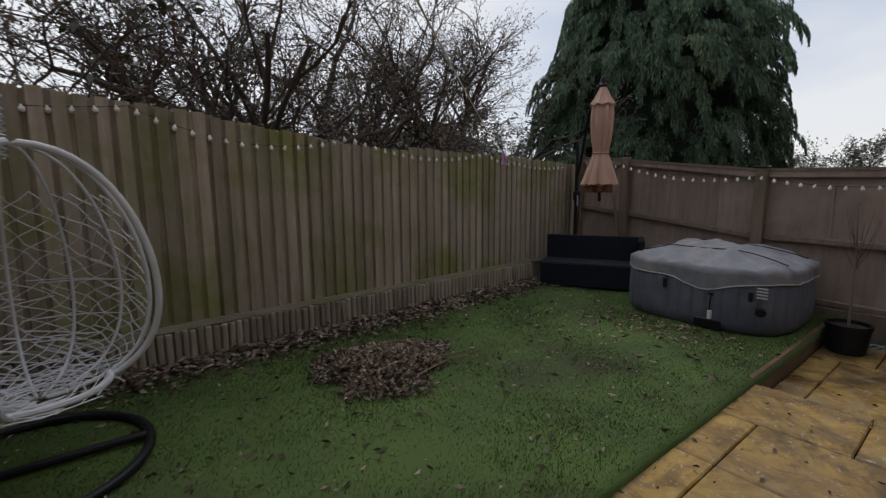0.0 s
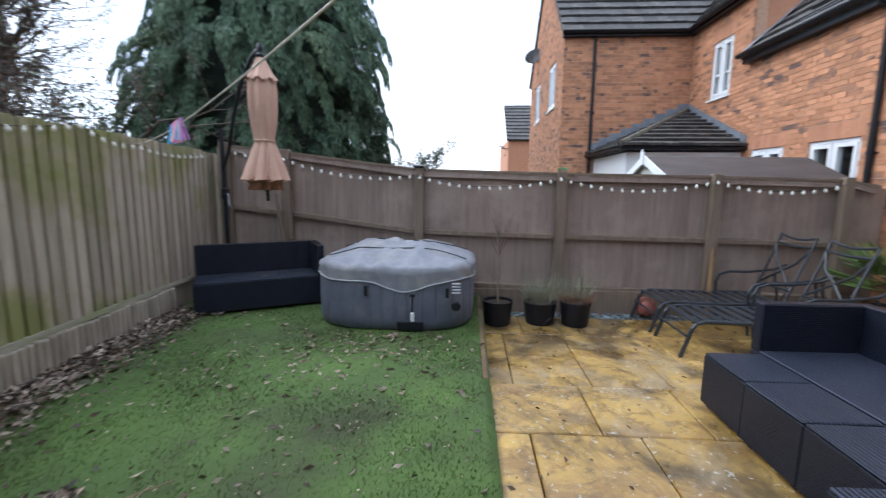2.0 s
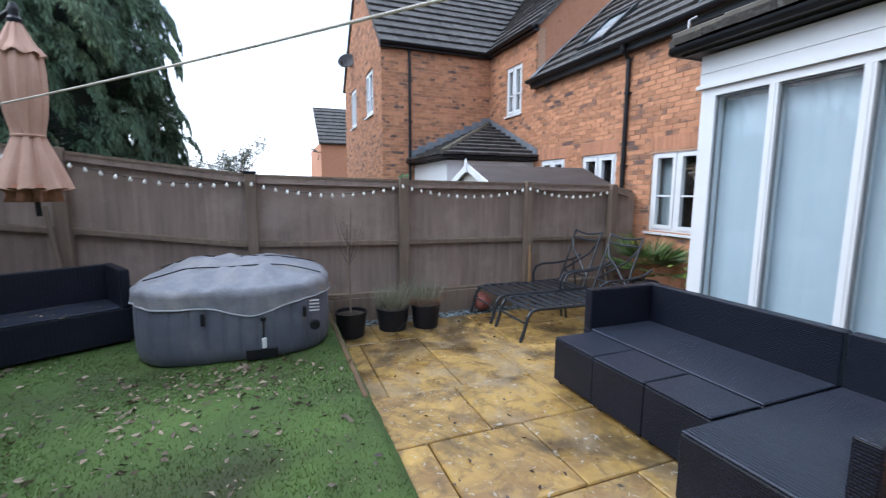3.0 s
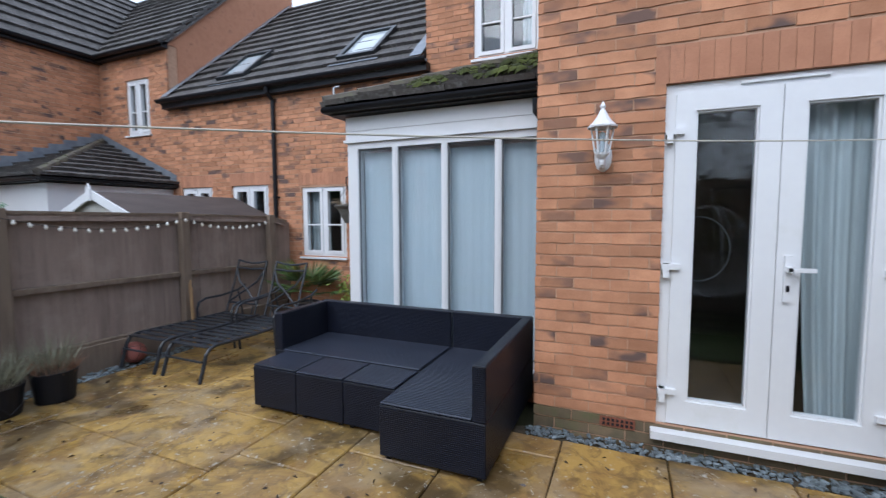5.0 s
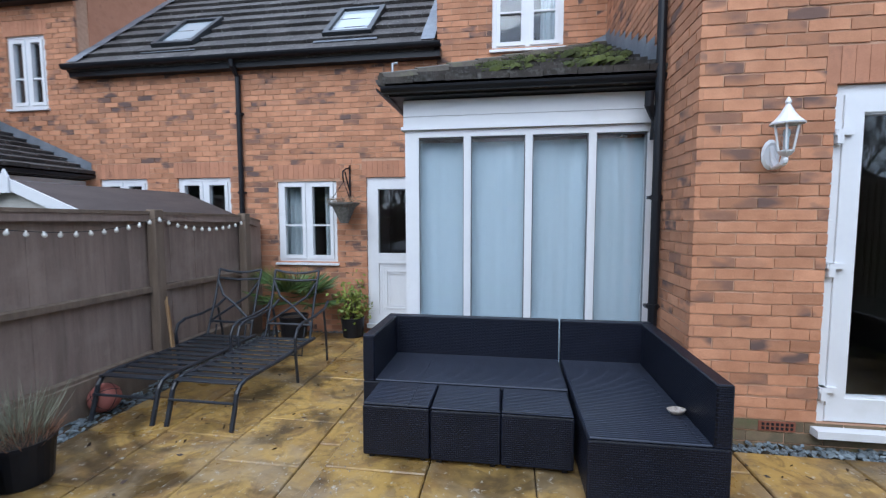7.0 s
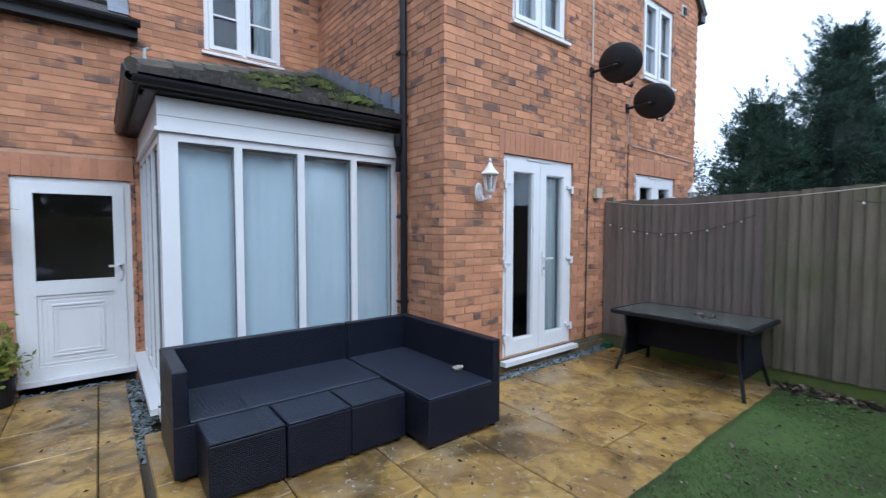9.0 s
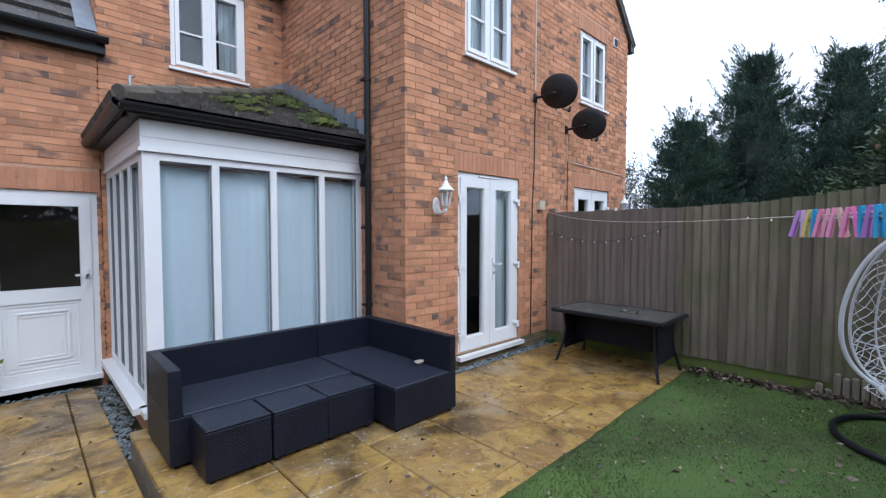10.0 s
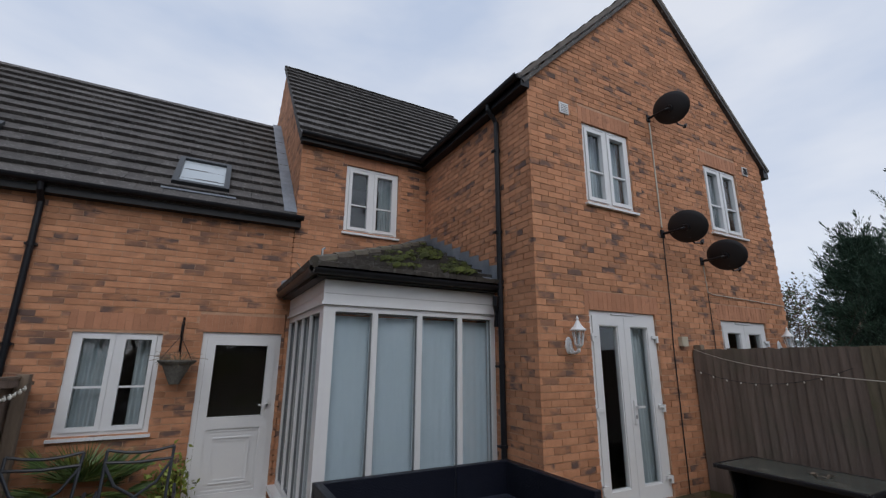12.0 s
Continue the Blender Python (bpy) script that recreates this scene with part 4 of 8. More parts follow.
for k, o in ((0.02, -0.026), (0.06, -0.03), (0.1, -0.02), (0.135, -0.026)):
    h = Geo()
    for q in ((a + s + k, b - s - k, z0 + 0.13 + k, z0 + 0.145 + k), (a + s + k, b - s - k, z0 + 0.845 - k, z0 + 0.86 - k), (a + s + k, a + s + k + 0.015, z0 + 0.145 + k, z0 + 0.845 - k), (b - s - k - 0.015, b - s - k, z0 + 0.145 + k, z0 + 0.845 - k)):
        cbox(h, FNR, q[0], q[1], -0.036, o, q[2], q[3])
    h.ob("moulding", UPVC, door)
g = Geo()
cbox(g, FNR, a + s - 0.005, b - s + 0.005, -0.06, -0.052, z0 + 0.995, z1 - 0.055 - s)
g.ob("pane", GLASS, door).visible_shadow = False
g = Geo()
cbox(g, FNR, a + 0.03, a + 0.065, -0.015, 0.004, z0 + 0.98, z0 + 1.2)
cbox(g, FNR, a + 0.035, a + 0.15, 0.03, 0.045, z0 + 1.12, z0 + 1.142)
cbox(g, FNR, a + 0.035, a + 0.06, 0.004, 0.045, z0 + 1.117, z0 + 1.145)
g.ob("handle", UPVC, door)
g = Geo()
cbox(g, FNR, u0, u1, -0.1, 0.06, z0 - 0.035, z0 + 0.018)
g.ob("sill", UPVC, door)
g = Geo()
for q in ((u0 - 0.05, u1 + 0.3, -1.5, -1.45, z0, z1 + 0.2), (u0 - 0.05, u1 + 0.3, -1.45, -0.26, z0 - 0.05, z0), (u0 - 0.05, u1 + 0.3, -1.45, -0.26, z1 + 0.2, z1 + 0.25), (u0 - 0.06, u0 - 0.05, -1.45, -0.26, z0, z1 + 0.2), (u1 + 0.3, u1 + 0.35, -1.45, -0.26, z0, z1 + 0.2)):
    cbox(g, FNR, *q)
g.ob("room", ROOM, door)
rebase(mid_house, (6.0, YR - 3, LOW))

# ---- far house, the mirror of the first ----
far_house = empty("terraced_house", label="orange brick end house with a projecting wing and grey roof", category="house")
FX = 10.9
FWW = wall_map("w", FX)
brick_wall(far_house, "wall_wing_side", FWW, lambda z: YR - 0.1, lambda z: YG, -0.225, 4.8, label="orange brick side wall of the far wing")
FW2 = (FX + 0.9, FX + 1.8)
FW3 = (FX + 3.2, FX + 4.1)
FAPX = FX + 2.6
brick_wall(far_house, "wall_gable", FN, lambda z: FX + max(0, z - 4.8), lambda z: FX + 5.2 - max(0, z - 4.8), -0.225, 4.8 + 2.6, [(*FW2, 3.3, 4.4), (*FW3, 3.3, 4.4)], label="orange brick far gable")
window(far_house, FN, *FW2, 3.3, 4.4)
window(far_house, FN, *FW3, 3.3, 4.4)
GW = (9.37, 10.06)
brick_wall(far_house, "wall_set_back", FNR, lambda z: 8.83, lambda z: FX + 0.1, 3.525, 4.8, [(*GW, 3.11, 4.2)], [(GW[0] - 0.05, GW[1] + 0.05, 4.2)], label="orange brick set-back wall of the far house")
window(far_house, FNR, *GW, 3.11, 4.2, curtain=None)
tile_roof(far_house, "set_back_roof", (8.75, YR + 0.14, 4.72), (FX + 2.6, YR + 0.14, 4.72), (0, -1, 1), 5.0)
tile_roof(far_house, "wing_roof_west", (FX - 0.14, YG + 0.06, 4.7), (FX - 0.14, YR - 3.5, 4.7), (1, 0, 1), 3.87)
tile_roof(far_house, "wing_roof_east", (FX + 5.34, YR - 3.5, 4.7), (FX + 5.34, YG + 0.06, 4.7), (-1, 0, 1), 3.87)
g = Geo()
g.box(FX - 0.13, FX - 0.002, YR, YG + 0.05, 4.62, 4.74)
g.box(8.75, FX, YR + 0.002, YR + 0.13, 4.64, 4.76)
g.ob("fascia", BLACK, far_house)
gutter(far_house, [(FX - 0.18, YR + 0.1, 4.72), (FX - 0.18, YG + 0.07, 4.72)])
gutter(far_house, [(8.72, YR + 0.18, 4.73), (FX - 0.1, YR + 0.18, 4.73)])
downpipe(far_house, [(FX - 0.045, -1.6, 4.7), (FX - 0.045, -1.6, LOW)], [(FX - 0.045, -1.6, 3.0)])
g = Geo()
g.prism([(-3.95, 4.75), (-3.6, 4.75), (-7.2, 8.35), (-7.2, 4.75)], "x", 8.83, 9.08)
g.prism([(-3.95, 3.62), (-3.95, 4.75), (-7.2, 4.75), (-7.2, 3.62)], "x", 8.83, 9.08)
sv = g.ob("wall_verge", LINTEL, far_house)
bay_roof(far_house, FX, -1, TILE, "tile roof of the far bay", 2.1, 3.05)
g = Geo()
g.box(FX - 2.1, FX, YR, BY, LOW, 2.0)
g.ob("bay_body", UPVC, far_house)
rebase(far_house, (FX + 2, YR - 1, LOW))

# ---- fences ----
LOGM_CAP = mat("pale_weathered_batten", (0.36, 0.33, 0.26), (0.23, 0.22, 0.15), rough=0.88, scale=3, fine=40, bump=0.35, stretch=(1, 8, 8), stain=(0.22, 0.23, 0.09), stain_scale=1.5)
fence_n = empty("fence_north", label="tall green-brown feather-edge board fence", kind="structure")
rnd = random.Random(11)
x, k = XW - 0.02, 0


def north_top(x):
    return 1.93 - 0.035 * x + 0.07 * math.cos((x + 0.3) * 1.15) * (1 if x < 2.6 else 0.3)


while x < XE + 0.05:
    w = rnd.uniform(0.108, 0.124)
    zt, zb = north_top(x) + rnd.uniform(-0.012, 0.012), 0.3 + rnd.uniform(-0.006, 0.006)
    y0 = north_y(x)
    g = Geo()
    o = rnd.uniform(-0.003, 0.003)
    wf = w * rnd.uniform(0.69, 0.76)
    poly = [(x, y0 - 0.027 + o), (x + 0.006, y0 - 0.036 + o), (x + wf - 0.006, y0 - 0.033 + o), (x + wf, y0 - 0.025 + o), (x + wf, y0 - 0.01), (x, y0 - 0.01)]
    g.prism(poly, "z", zb, zt)
    g.prism([(x + wf - 0.03, y0 - 0.004), (x + w + 0.03, y0 - 0.004), (x + w + 0.03, y0 + 0.012), (x + wf - 0.03, y0 + 0.012)], "z", zb, zt - 0.01)
    g.ob("board", FENCE_N, fence_n)
    x += w
g = Geo()
segs = 8
for i in range(segs):
    xa, xb = XW + (XE - XW) * i / segs, XW + (XE - XW) * (i + 1) / segs
    g.add([(xa, north_y(xa) + s, z) for s in (-0.045, 0.02) for z in (0.29, 0.335)] + [(xb, north_y(xb) + s, z) for s in (-0.045, 0.02) for z in (0.29, 0.335)], [(0, 1, 3, 2), (4, 6, 7, 5), (0, 4, 5, 1), (2, 3, 7, 6), (0, 2, 6, 4), (1, 5, 7, 3)])
g.ob("gravel_board_cap", LOGM_CAP, fence_n)
g = Geo()
for i in range(segs):
    xa, xb = XW + (XE - XW) * i / segs, XW + (XE - XW) * (i + 1) / segs
    g.add([(xa, north_y(xa) + s, z) for s in (0.0, 0.03) for z in (-0.05, 0.29)] + [(xb, north_y(xb) + s, z) for s in (0.0, 0.03) for z in (-0.05, 0.29)], [(0, 1, 3, 2), (4, 6, 7, 5), (0, 4, 5, 1), (2, 3, 7, 6), (0, 2, 6, 4), (1, 5, 7, 3)])
g.ob("gravel_board", FENCE_N, fence_n)
LOGM = mat("grey_half_log", (0.36, 0.31, 0.24), (0.21, 0.18, 0.135), rough=0.88, scale=3, fine=40, bump=0.4, vary=0.3, stretch=(6, 6, 1))
log_edge = empty("log_edging", label="grey half-log roll edging along the fence", category="edging")
x = XW + 0.05
while x < 4.9:
    h = 0.286 + rnd.uniform(-0.012, 0.006)
    r = rnd.uniform(0.024, 0.03)
    g = Geo()
    yy = north_y(x) - 0.052
    g.lathe([(r, -0.03), (r, h - 0.012), (r * 0.8, h), (0, h + 0.002)], 9, Matrix.Translation((x, yy, 0)))
    g.ob("half_log", LOGM, log_edge)
    x += r * 2 + 0.004
rebase(log_edge, (1.8, 3.9, 0))

fence_e = empty("fence_east", label="brown close-board fence with posts and rails", kind="structure")
POSTS = [-3.6, -3.2, -1.75, 0.02, 1.72, 3.36, 4.12]
TOPS = [1.4, 1.47, 1.5, 1.52, 1.56, 1.76, 1.84]


def east_top(y):
    return float(np.interp(y, POSTS, TOPS))


def lift(y):
    return max(0.0, east_top(y) - 1.52)


for y, zt in zip(POSTS[1:], TOPS[1:]):
    g = Geo()
    g.box(XE - 0.085, XE + 0.015, y - 0.055, y + 0.055, -0.2, zt + 0.03, bevel=0.006)
    g.ob("post", POST, fence_e)
y = -3.7
while y < 4.2:
    w = rnd.uniform(0.115, 0.13)
    g = Geo()
    zt = east_top(y) - 0.02
    g.box(XE + 0.042 + rnd.uniform(-0.004, 0.004), XE + 0.062, y - 0.001, y + w, 0.08, zt)
    g.ob("board", FENCE_E, fence_e)
    y += w
for pa, pb in zip(POSTS[:-1], POSTS[1:]):
    for dz, hh, out in ((0.0, 0.085, 0.02), (-0.72, 0.06, 0.02), (-1.36, 0.06, 0.015)):
        g = Geo()
        za, zb = east_top(pa) + dz, east_top(pb) + dz
        vs = []
        for yy, z in ((pa + 0.056, za), (pb - 0.056, zb)):
            vs += [(XE - out, yy, z - hh), (XE - out, yy, z - 0.012), (XE + 0.03, yy, z), (XE + 0.042, yy, z - hh)]
        g.add(vs, [(0, 1, 2, 3), (7, 6, 5, 4), (0, 4, 5, 1), (1, 5, 6, 2), (2, 6, 7, 3), (3, 7, 4, 0)])
        g.ob("rail", POST if dz else FENCE_E, fence_e)
    g = Geo()
    g.box(XE - 0.04, XE + 0.05, pa + 0.056, pb - 0.056, -0.2, 0.11, bevel=0.004)
    g.ob("gravel_board", POST, fence_e)
    g = Geo()
    vs = []
    for yy, z in ((pa + 0.02, east_top(pa)), (pb + 0.02, east_top(pb))):
        vs += [(XE - 0.03, yy, z - 0.018), (XE - 0.03, yy, z + 0.012), (XE + 0.085, yy, z + 0.012), (XE + 0.085, yy, z - 0.018)]
    g.add(vs, [(0, 1, 2, 3), (7, 6, 5, 4), (0, 4, 5, 1), (1, 5, 6, 2), (2, 6, 7, 3), (3, 7, 4, 0)])
    g.ob("capping", POST, fence_e)

fence_w = empty("fence_west", label="grey-brown upright board fence", kind="structure")
y = YG + 0.02


def west_top(y):
    return float(np.interp(y, [-0.94, 0.9, 1.5, 2.4, 3.2, 4.0], [1.82, 1.83, 1.86, 1.96, 2.05, 2.03]))


while y < 3.8:
    w = rnd.uniform(0.08, 0.09)
    g = Geo()
    zt = west_top(y) + rnd.uniform(-0.008, 0.008)
    poly = [(XW + 0.022, y), (XW + 0.02, y + 0.012), (XW + 0.006, y + w + 0.012), (XW - 0.008, y + w + 0.012), (XW - 0.008, y)]
    g.prism(poly, "z", 0.15 + rnd.uniform(-0.005, 0.005), zt)
    g.ob("board", FENCE_W if y > 0.72 else FENCE_P, fence_w)
    y += w
g = Geo()
g.box(XW - 0.03, XW + 0.0, YG, 3.85, -0.1, 0.15)
g.ob("gravel_board", mat("algae_green_board", (0.13, 0.135, 0.05), (0.09, 0.075, 0.045), rough=0.9, scale=3, fine=40, bump=0.4, stain=(0.13, 0.18, 0.03), stain_scale=2.2, stain_at=0.5), fence_w)
g = Geo()
g.box(XW - 0.1, XW - 0.02, YG + 0.01, YG + 0.11, -0.1, 1.88, bevel=0.005)
g.ob("post", POST, fence_w)
g = Geo()
y = 2.05
while y < 3.75:
    h = 0.24 + rnd.uniform(-0.03, 0.02) - (0.12 if y < 2.15 else 0)
    g.lathe([(0.028, -0.03), (0.028, h - 0.01), (0.02, h), (0, h)], 9, Matrix.Translation((XW + 0.05, y, 0)))
    y += 0.062
le2 = g.ob("log_edging", LOGM)
tagged(le2, "short grey log edging at the fence foot", "edging")

# plain walls that close the houses behind
g = Geo()
g.box(XG, XG + 0.24, -10.4, YG - 0.25, -0.2, 5.0)
g.box(XG, 3.37, -10.65, -10.41, -0.2, 4.95)
g.box(3.39, 16.0, -10.65, -10.41, -0.2, 4.6)
g.box(15.86, 16.1, -10.4, YG - 0.25, -0.2, 4.75)
tagged(g.ob("wall_rear", LINTEL), "plain brick rear walls of the terrace", kind="structure")

# ---- paving ----
CHIP = random.Random(21)


def slab_mesh(w, d, t=0.045):
    g = Geo()
    g.box(-w / 2 + 0.004, w / 2 - 0.004, -d / 2 + 0.004, d / 2 - 0.004, -t, 0, bevel=0.007)
    me = bpy.data.meshes.new("slab")
    me.from_pydata(g.v, [], g.f)
    me.materials.append(SLAB)
    return me


SLABS = {}


def pave(parent, x0, x1, y0, y1, top, dx, rows, seed, skip=None):
    """Rows of riven slabs of mixed length between two edges."""
    r = random.Random(seed)
    x = x1
    while x > x0 + 0.05:
        w = min(dx, x - x0)
        y = y1
        first = True
        while y > y0 + 0.03:
            d = r.choice(rows)
            if first:
                d, first = r.choice((0.2, 0.42, 0.61)), False
            d = min(d, y - y0)
            if y - y0 - d < 0.12:
                d = y - y0
            cx, cy = x - w / 2, y - d / 2
            if not skip or not skip(cx, cy):
                key = (round(w, 2), round(d, 2))
                if key not in SLABS:
                    SLABS[key] = slab_mesh(*key)
                shared("slab", SLABS[key], pose(cx, cy, top + r.uniform(-0.003, 0.003), r.uniform(-0.25, 0.25), r.uniform(-0.25, 0.25), r.uniform(-0.3, 0.3)), parent)
            y -= d
        x -= w


terrace = empty("patio", label="wet ochre riven stone slab patio", kind="structure")
pave(terrace, XW + 0.02, 3.49, -0.79, 0.955, 0.0, 0.61, (0.61, 0.61, 0.9), 3)
lower = empty("lower_patio", label="golden wet stone slabs of the lower terrace", kind="structure")
pave(terrace, 3.3, 3.49, -1.6, -0.79, 0.0, 0.19, (0.42, 0.61), 5)
pave(lower, 3.52, 5.58, -3.58, 0.95, LOW, 0.61, (0.61, 0.61, 0.9), 8, skip=lambda x, y: False)
g = Geo()
g.box(3.42, 3.485, -1.55, 0.95, LOW - 0.03, -0.047, bevel=0.004)
g.ob("step_riser", mat("concrete_edge", (0.2, 0.17, 0.13), (0.12, 0.1, 0.07), rough=0.9, scale=6, fine=70, bump=0.5), label="stained concrete riser of the step", kind="structure")


def chips(name, boxes, material, size, label, z, heap=0.02):
    g = Geo()
    for x0, x1, y0, y1, n in boxes:
        for _ in range(n):
            s = CHIP.uniform(0.5, 1.3) * size
            m = pose(CHIP.uniform(x0, x1), CHIP.uniform(y0, y1), z + CHIP.uniform(0, heap), CHIP.uniform(-25, 25), CHIP.uniform(-25, 25), CHIP.uniform(0, 360))
            p = [(CHIP.uniform(0.6, 1) * s * math.cos(a), CHIP.uniform(0.5, 1) * s * math.sin(a) * 0.7) for a in (0.2, 1.4, 2.6, 3.7, 5.2)]
            t = s * CHIP.uniform(0.2, 0.4)
            vs = [m @ Vector((a, b, 0)) for a, b in p] + [m @ Vector((a * 0.85, b * 0.85, t)) for a, b in p]
            g.add(vs, [(4, 3, 2, 1, 0), (5, 6, 7, 8, 9)] + [(i, (i + 1) % 5, 5 + (i + 1) % 5, 5 + i) for i in range(5)])
    return tagged(g.ob(name, material), label, "gravel", kind="stuff")


chips("slate_chippings", [(XW + 0.1, 1.3, YG + 0.01, -0.8, 620)], SLATE, 0.026, "blue-grey slate chippings along the house wall", -0.02)
chips("slate_chippings", [(3.36, 3.56, -3.6, -1.5, 420), (3.6, 5.6, -3.7, -3.58, 260), (5.6, 5.83, -3.6, 0.9, 900)], SLATE, 0.028, "blue-grey slate chippings round the lower terrace", LOW - 0.03)
chips("crumbled_mortar", [(3.3, 3.5, -0.6, 0.92, 240), (2.86, 2.92, -0.3, 0.9, 40), (-0.3, 3.4, -0.2, 0.9, 50)], mat("pale_mortar_crumb", (0.42, 0.38, 0.33), (0.22, 0.19, 0.15), rough=0.9, vary=0.4), 0.007, "crumbs of pale mortar at the step", 0.0, 0.004)

# ---- black rattan furniture ----


def weave_mat(name="woven_rattan", ca=(0.009, 0.012, 0.025), cb=(0.016, 0.02, 0.038), rough=0.38, width=0.024, row=0.012, gap=0.0026):
    m = mat(name, ca, cb, rough=rough, scale=5, fine=60, bump=0.0, spec=0.27)
    n, l = m.node_tree.nodes, m.node_tree.links
    b = n["Principled BSDF"]
    geo = n.new("ShaderNodeNewGeometry")
    sx, sn = n.new("ShaderNodeSeparateXYZ"), n.new("ShaderNodeSeparateXYZ")
    l.new(geo.outputs["Position"], sx.inputs[0])
    l.new(geo.outputs["True Normal"], sn.inputs[0])
    su = n.new("ShaderNodeMath")
    su.operation = "ADD"
    l.new(sx.outputs[0], su.inputs[0])
    l.new(sx.outputs[1], su.inputs[1])
    ab, gt = n.new("ShaderNodeMath"), n.new("ShaderNodeMath")
    ab.operation, gt.operation, gt.inputs[1].default_value = "ABSOLUTE", "GREATER_THAN", 0.7
    l.new(sn.outputs[2], ab.inputs[0])
    l.new(ab.outputs[0], gt.inputs[0])
    va, vb, mx = n.new("ShaderNodeCombineXYZ"), n.new("ShaderNodeCombineXYZ"), n.new("ShaderNodeMix")
    l.new(su.outputs[0], va.inputs[0])
    l.new(sx.outputs[2], va.inputs[1])
    l.new(sx.outputs[0], vb.inputs[0])
    l.new(sx.outputs[1], vb.inputs[1])
    mx.data_type = "VECTOR"
    l.new(gt.outputs[0], mx.inputs[0])
    l.new(va.outputs[0], mx.inputs[4])
    l.new(vb.outputs[0], mx.inputs[5])
    br = n.new("ShaderNodeTexBrick")
    br.inputs["Scale"].default_value = 1.0
    br.inputs["Brick Width"].default_value, br.inputs["Row Height"].default_value, br.inputs["Mortar Size"].default_value = width, row, gap
    br.inputs["Mortar Smooth"].default_value = 0.6
    br.inputs[1].default_value, br.inputs[2].default_value, br.inputs[3].default_value = (0.75, 0.75, 0.75, 1), (1, 1, 1, 1), (0, 0, 0, 1)
    l.new(mx.outputs[1], br.inputs[0])
    bp = n.new("ShaderNodeBump")
    bp.inputs["Strength"].default_value, bp.inputs["Distance"].default_value = 1.0, 0.0055
    l.new(br.outputs[0], bp.inputs["Height"])
    l.new(bp.outputs[0], b.inputs["Normal"])
    dk = n.new("ShaderNodeMix")
    dk.data_type, dk.blend_type, dk.inputs[0].default_value = "RGBA", "MULTIPLY", 0.85
    l.new(b.inputs["Base Color"].links[0].from_socket, dk.inputs[6])
    l.new(br.outputs[0], dk.inputs[7])
    l.new(dk.outputs[2], b.inputs["Base Color"])
    return m


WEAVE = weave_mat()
# ribbed seat weave, lighter and bluer: sky sheen put into the colour
SEAT_SKY_LIT = weave_mat("woven_rattan_sky_lit_seat", (0.03, 0.038, 0.062), (0.042, 0.05, 0.078), 0.4, 3.0, 0.021, 0.006)


def rattan_unit(name, label, w, d, seat, back=(), feet=True, group="black rattan corner set", back_h=0.66, thick=0.08):
    """A woven base of w by d with a rimmed top, and thick walls on the named sides (N: y+, S: y-, E: x+, W: x-)."""
    e = empty(name, label=label, category="sofa" if back else "footstool", group=group)
    z0 = 0.03
    g = Geo()
    g.box(0, w, 0, d, z0, seat - 0.018, bevel=0.006)
    g.ob("base", WEAVE, e)
    x0, x1, y0, y1 = 0.0, w, 0.0, d
    for s in back:
        g = Geo()
        if s == "S":
            g.box(0, w, 0, thick, seat - 0.017, back_h, bevel=0.008)
            y0 = thick
        if s == "W":
            g.box(0, thick, y0, d, seat - 0.017, back_h, bevel=0.008)
            x0 = thick
        if s == "E":
            g.box(w - thick, w, y0, d, seat - 0.017, back_h, bevel=0.008)
            x1 = w - thick
        g.ob("backrest" if s == "S" else "armrest", WEAVE, e)
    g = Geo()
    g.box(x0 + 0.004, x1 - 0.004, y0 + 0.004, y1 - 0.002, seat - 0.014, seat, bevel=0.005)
    g.ob("seat_panel", SEAT_SKY_LIT, e)
    for fx, fy in ((0.03, 0.03), (w - 0.06, 0.03), (0.03, d - 0.06), (w - 0.06, d - 0.06)):
        g = Geo()
        g.box(fx, fx + 0.03, fy, fy + 0.03, 0.0, z0 + 0.002)
        g.ob("foot", BLACK, e)
    return e


u = rattan_unit("rattan_sofa", "black woven rattan two-seat sofa without cushions", 1.355, 0.68, 0.36, ("S", "E"))
u.location = (2.045, -1.4, 0.0)
u = rattan_unit("rattan_chaise", "black woven rattan chaise with a shell on its seat", 0.665, 1.27, 0.36, ("S", "W"))
u.location = (1.365, -1.4, 0.0)
stool = rattan_unit("rattan_footstool", "black woven rattan footstool pushed against the sofa", 0.405, 0.35, 0.35)
stool.location = (2.88, -0.722, 0.0)
copy_thing(stool, pose(2.47, -0.72, 0.0, 0, 0, 0.6))
copy_thing(stool, pose(2.055, -0.718, 0.0, 0, 0, -0.5))
u = rattan_unit("rattan_sofa", "black woven rattan bench sofa in the fence corner", 1.3, 0.55, 0.34, ("S", "W"), back_h=0.67, thick=0.075)
u.matrix_basis = pose(5.775, 2.985, 0.03, 0, 0, 118.5)
g = Geo()
g.lathe([(0.0, 0.0), (0.03, 0.002), (0.044, 0.018), (0.05, 0.03), (0.046, 0.03), (0.038, 0.018), (0.0, 0.008)], 14, pose(1.5, -0.46, 0.36, 4, 3, 0) @ Matrix.Diagonal((1, 0.8, 1, 1)))
tagged(g.ob("shell_dish", mat("pearly_shell", (0.55, 0.5, 0.44), (0.2, 0.15, 0.12), rough=0.35, scale=40, fine=120), smooth=True), "small pale shell dish on the sofa seat", "dish")

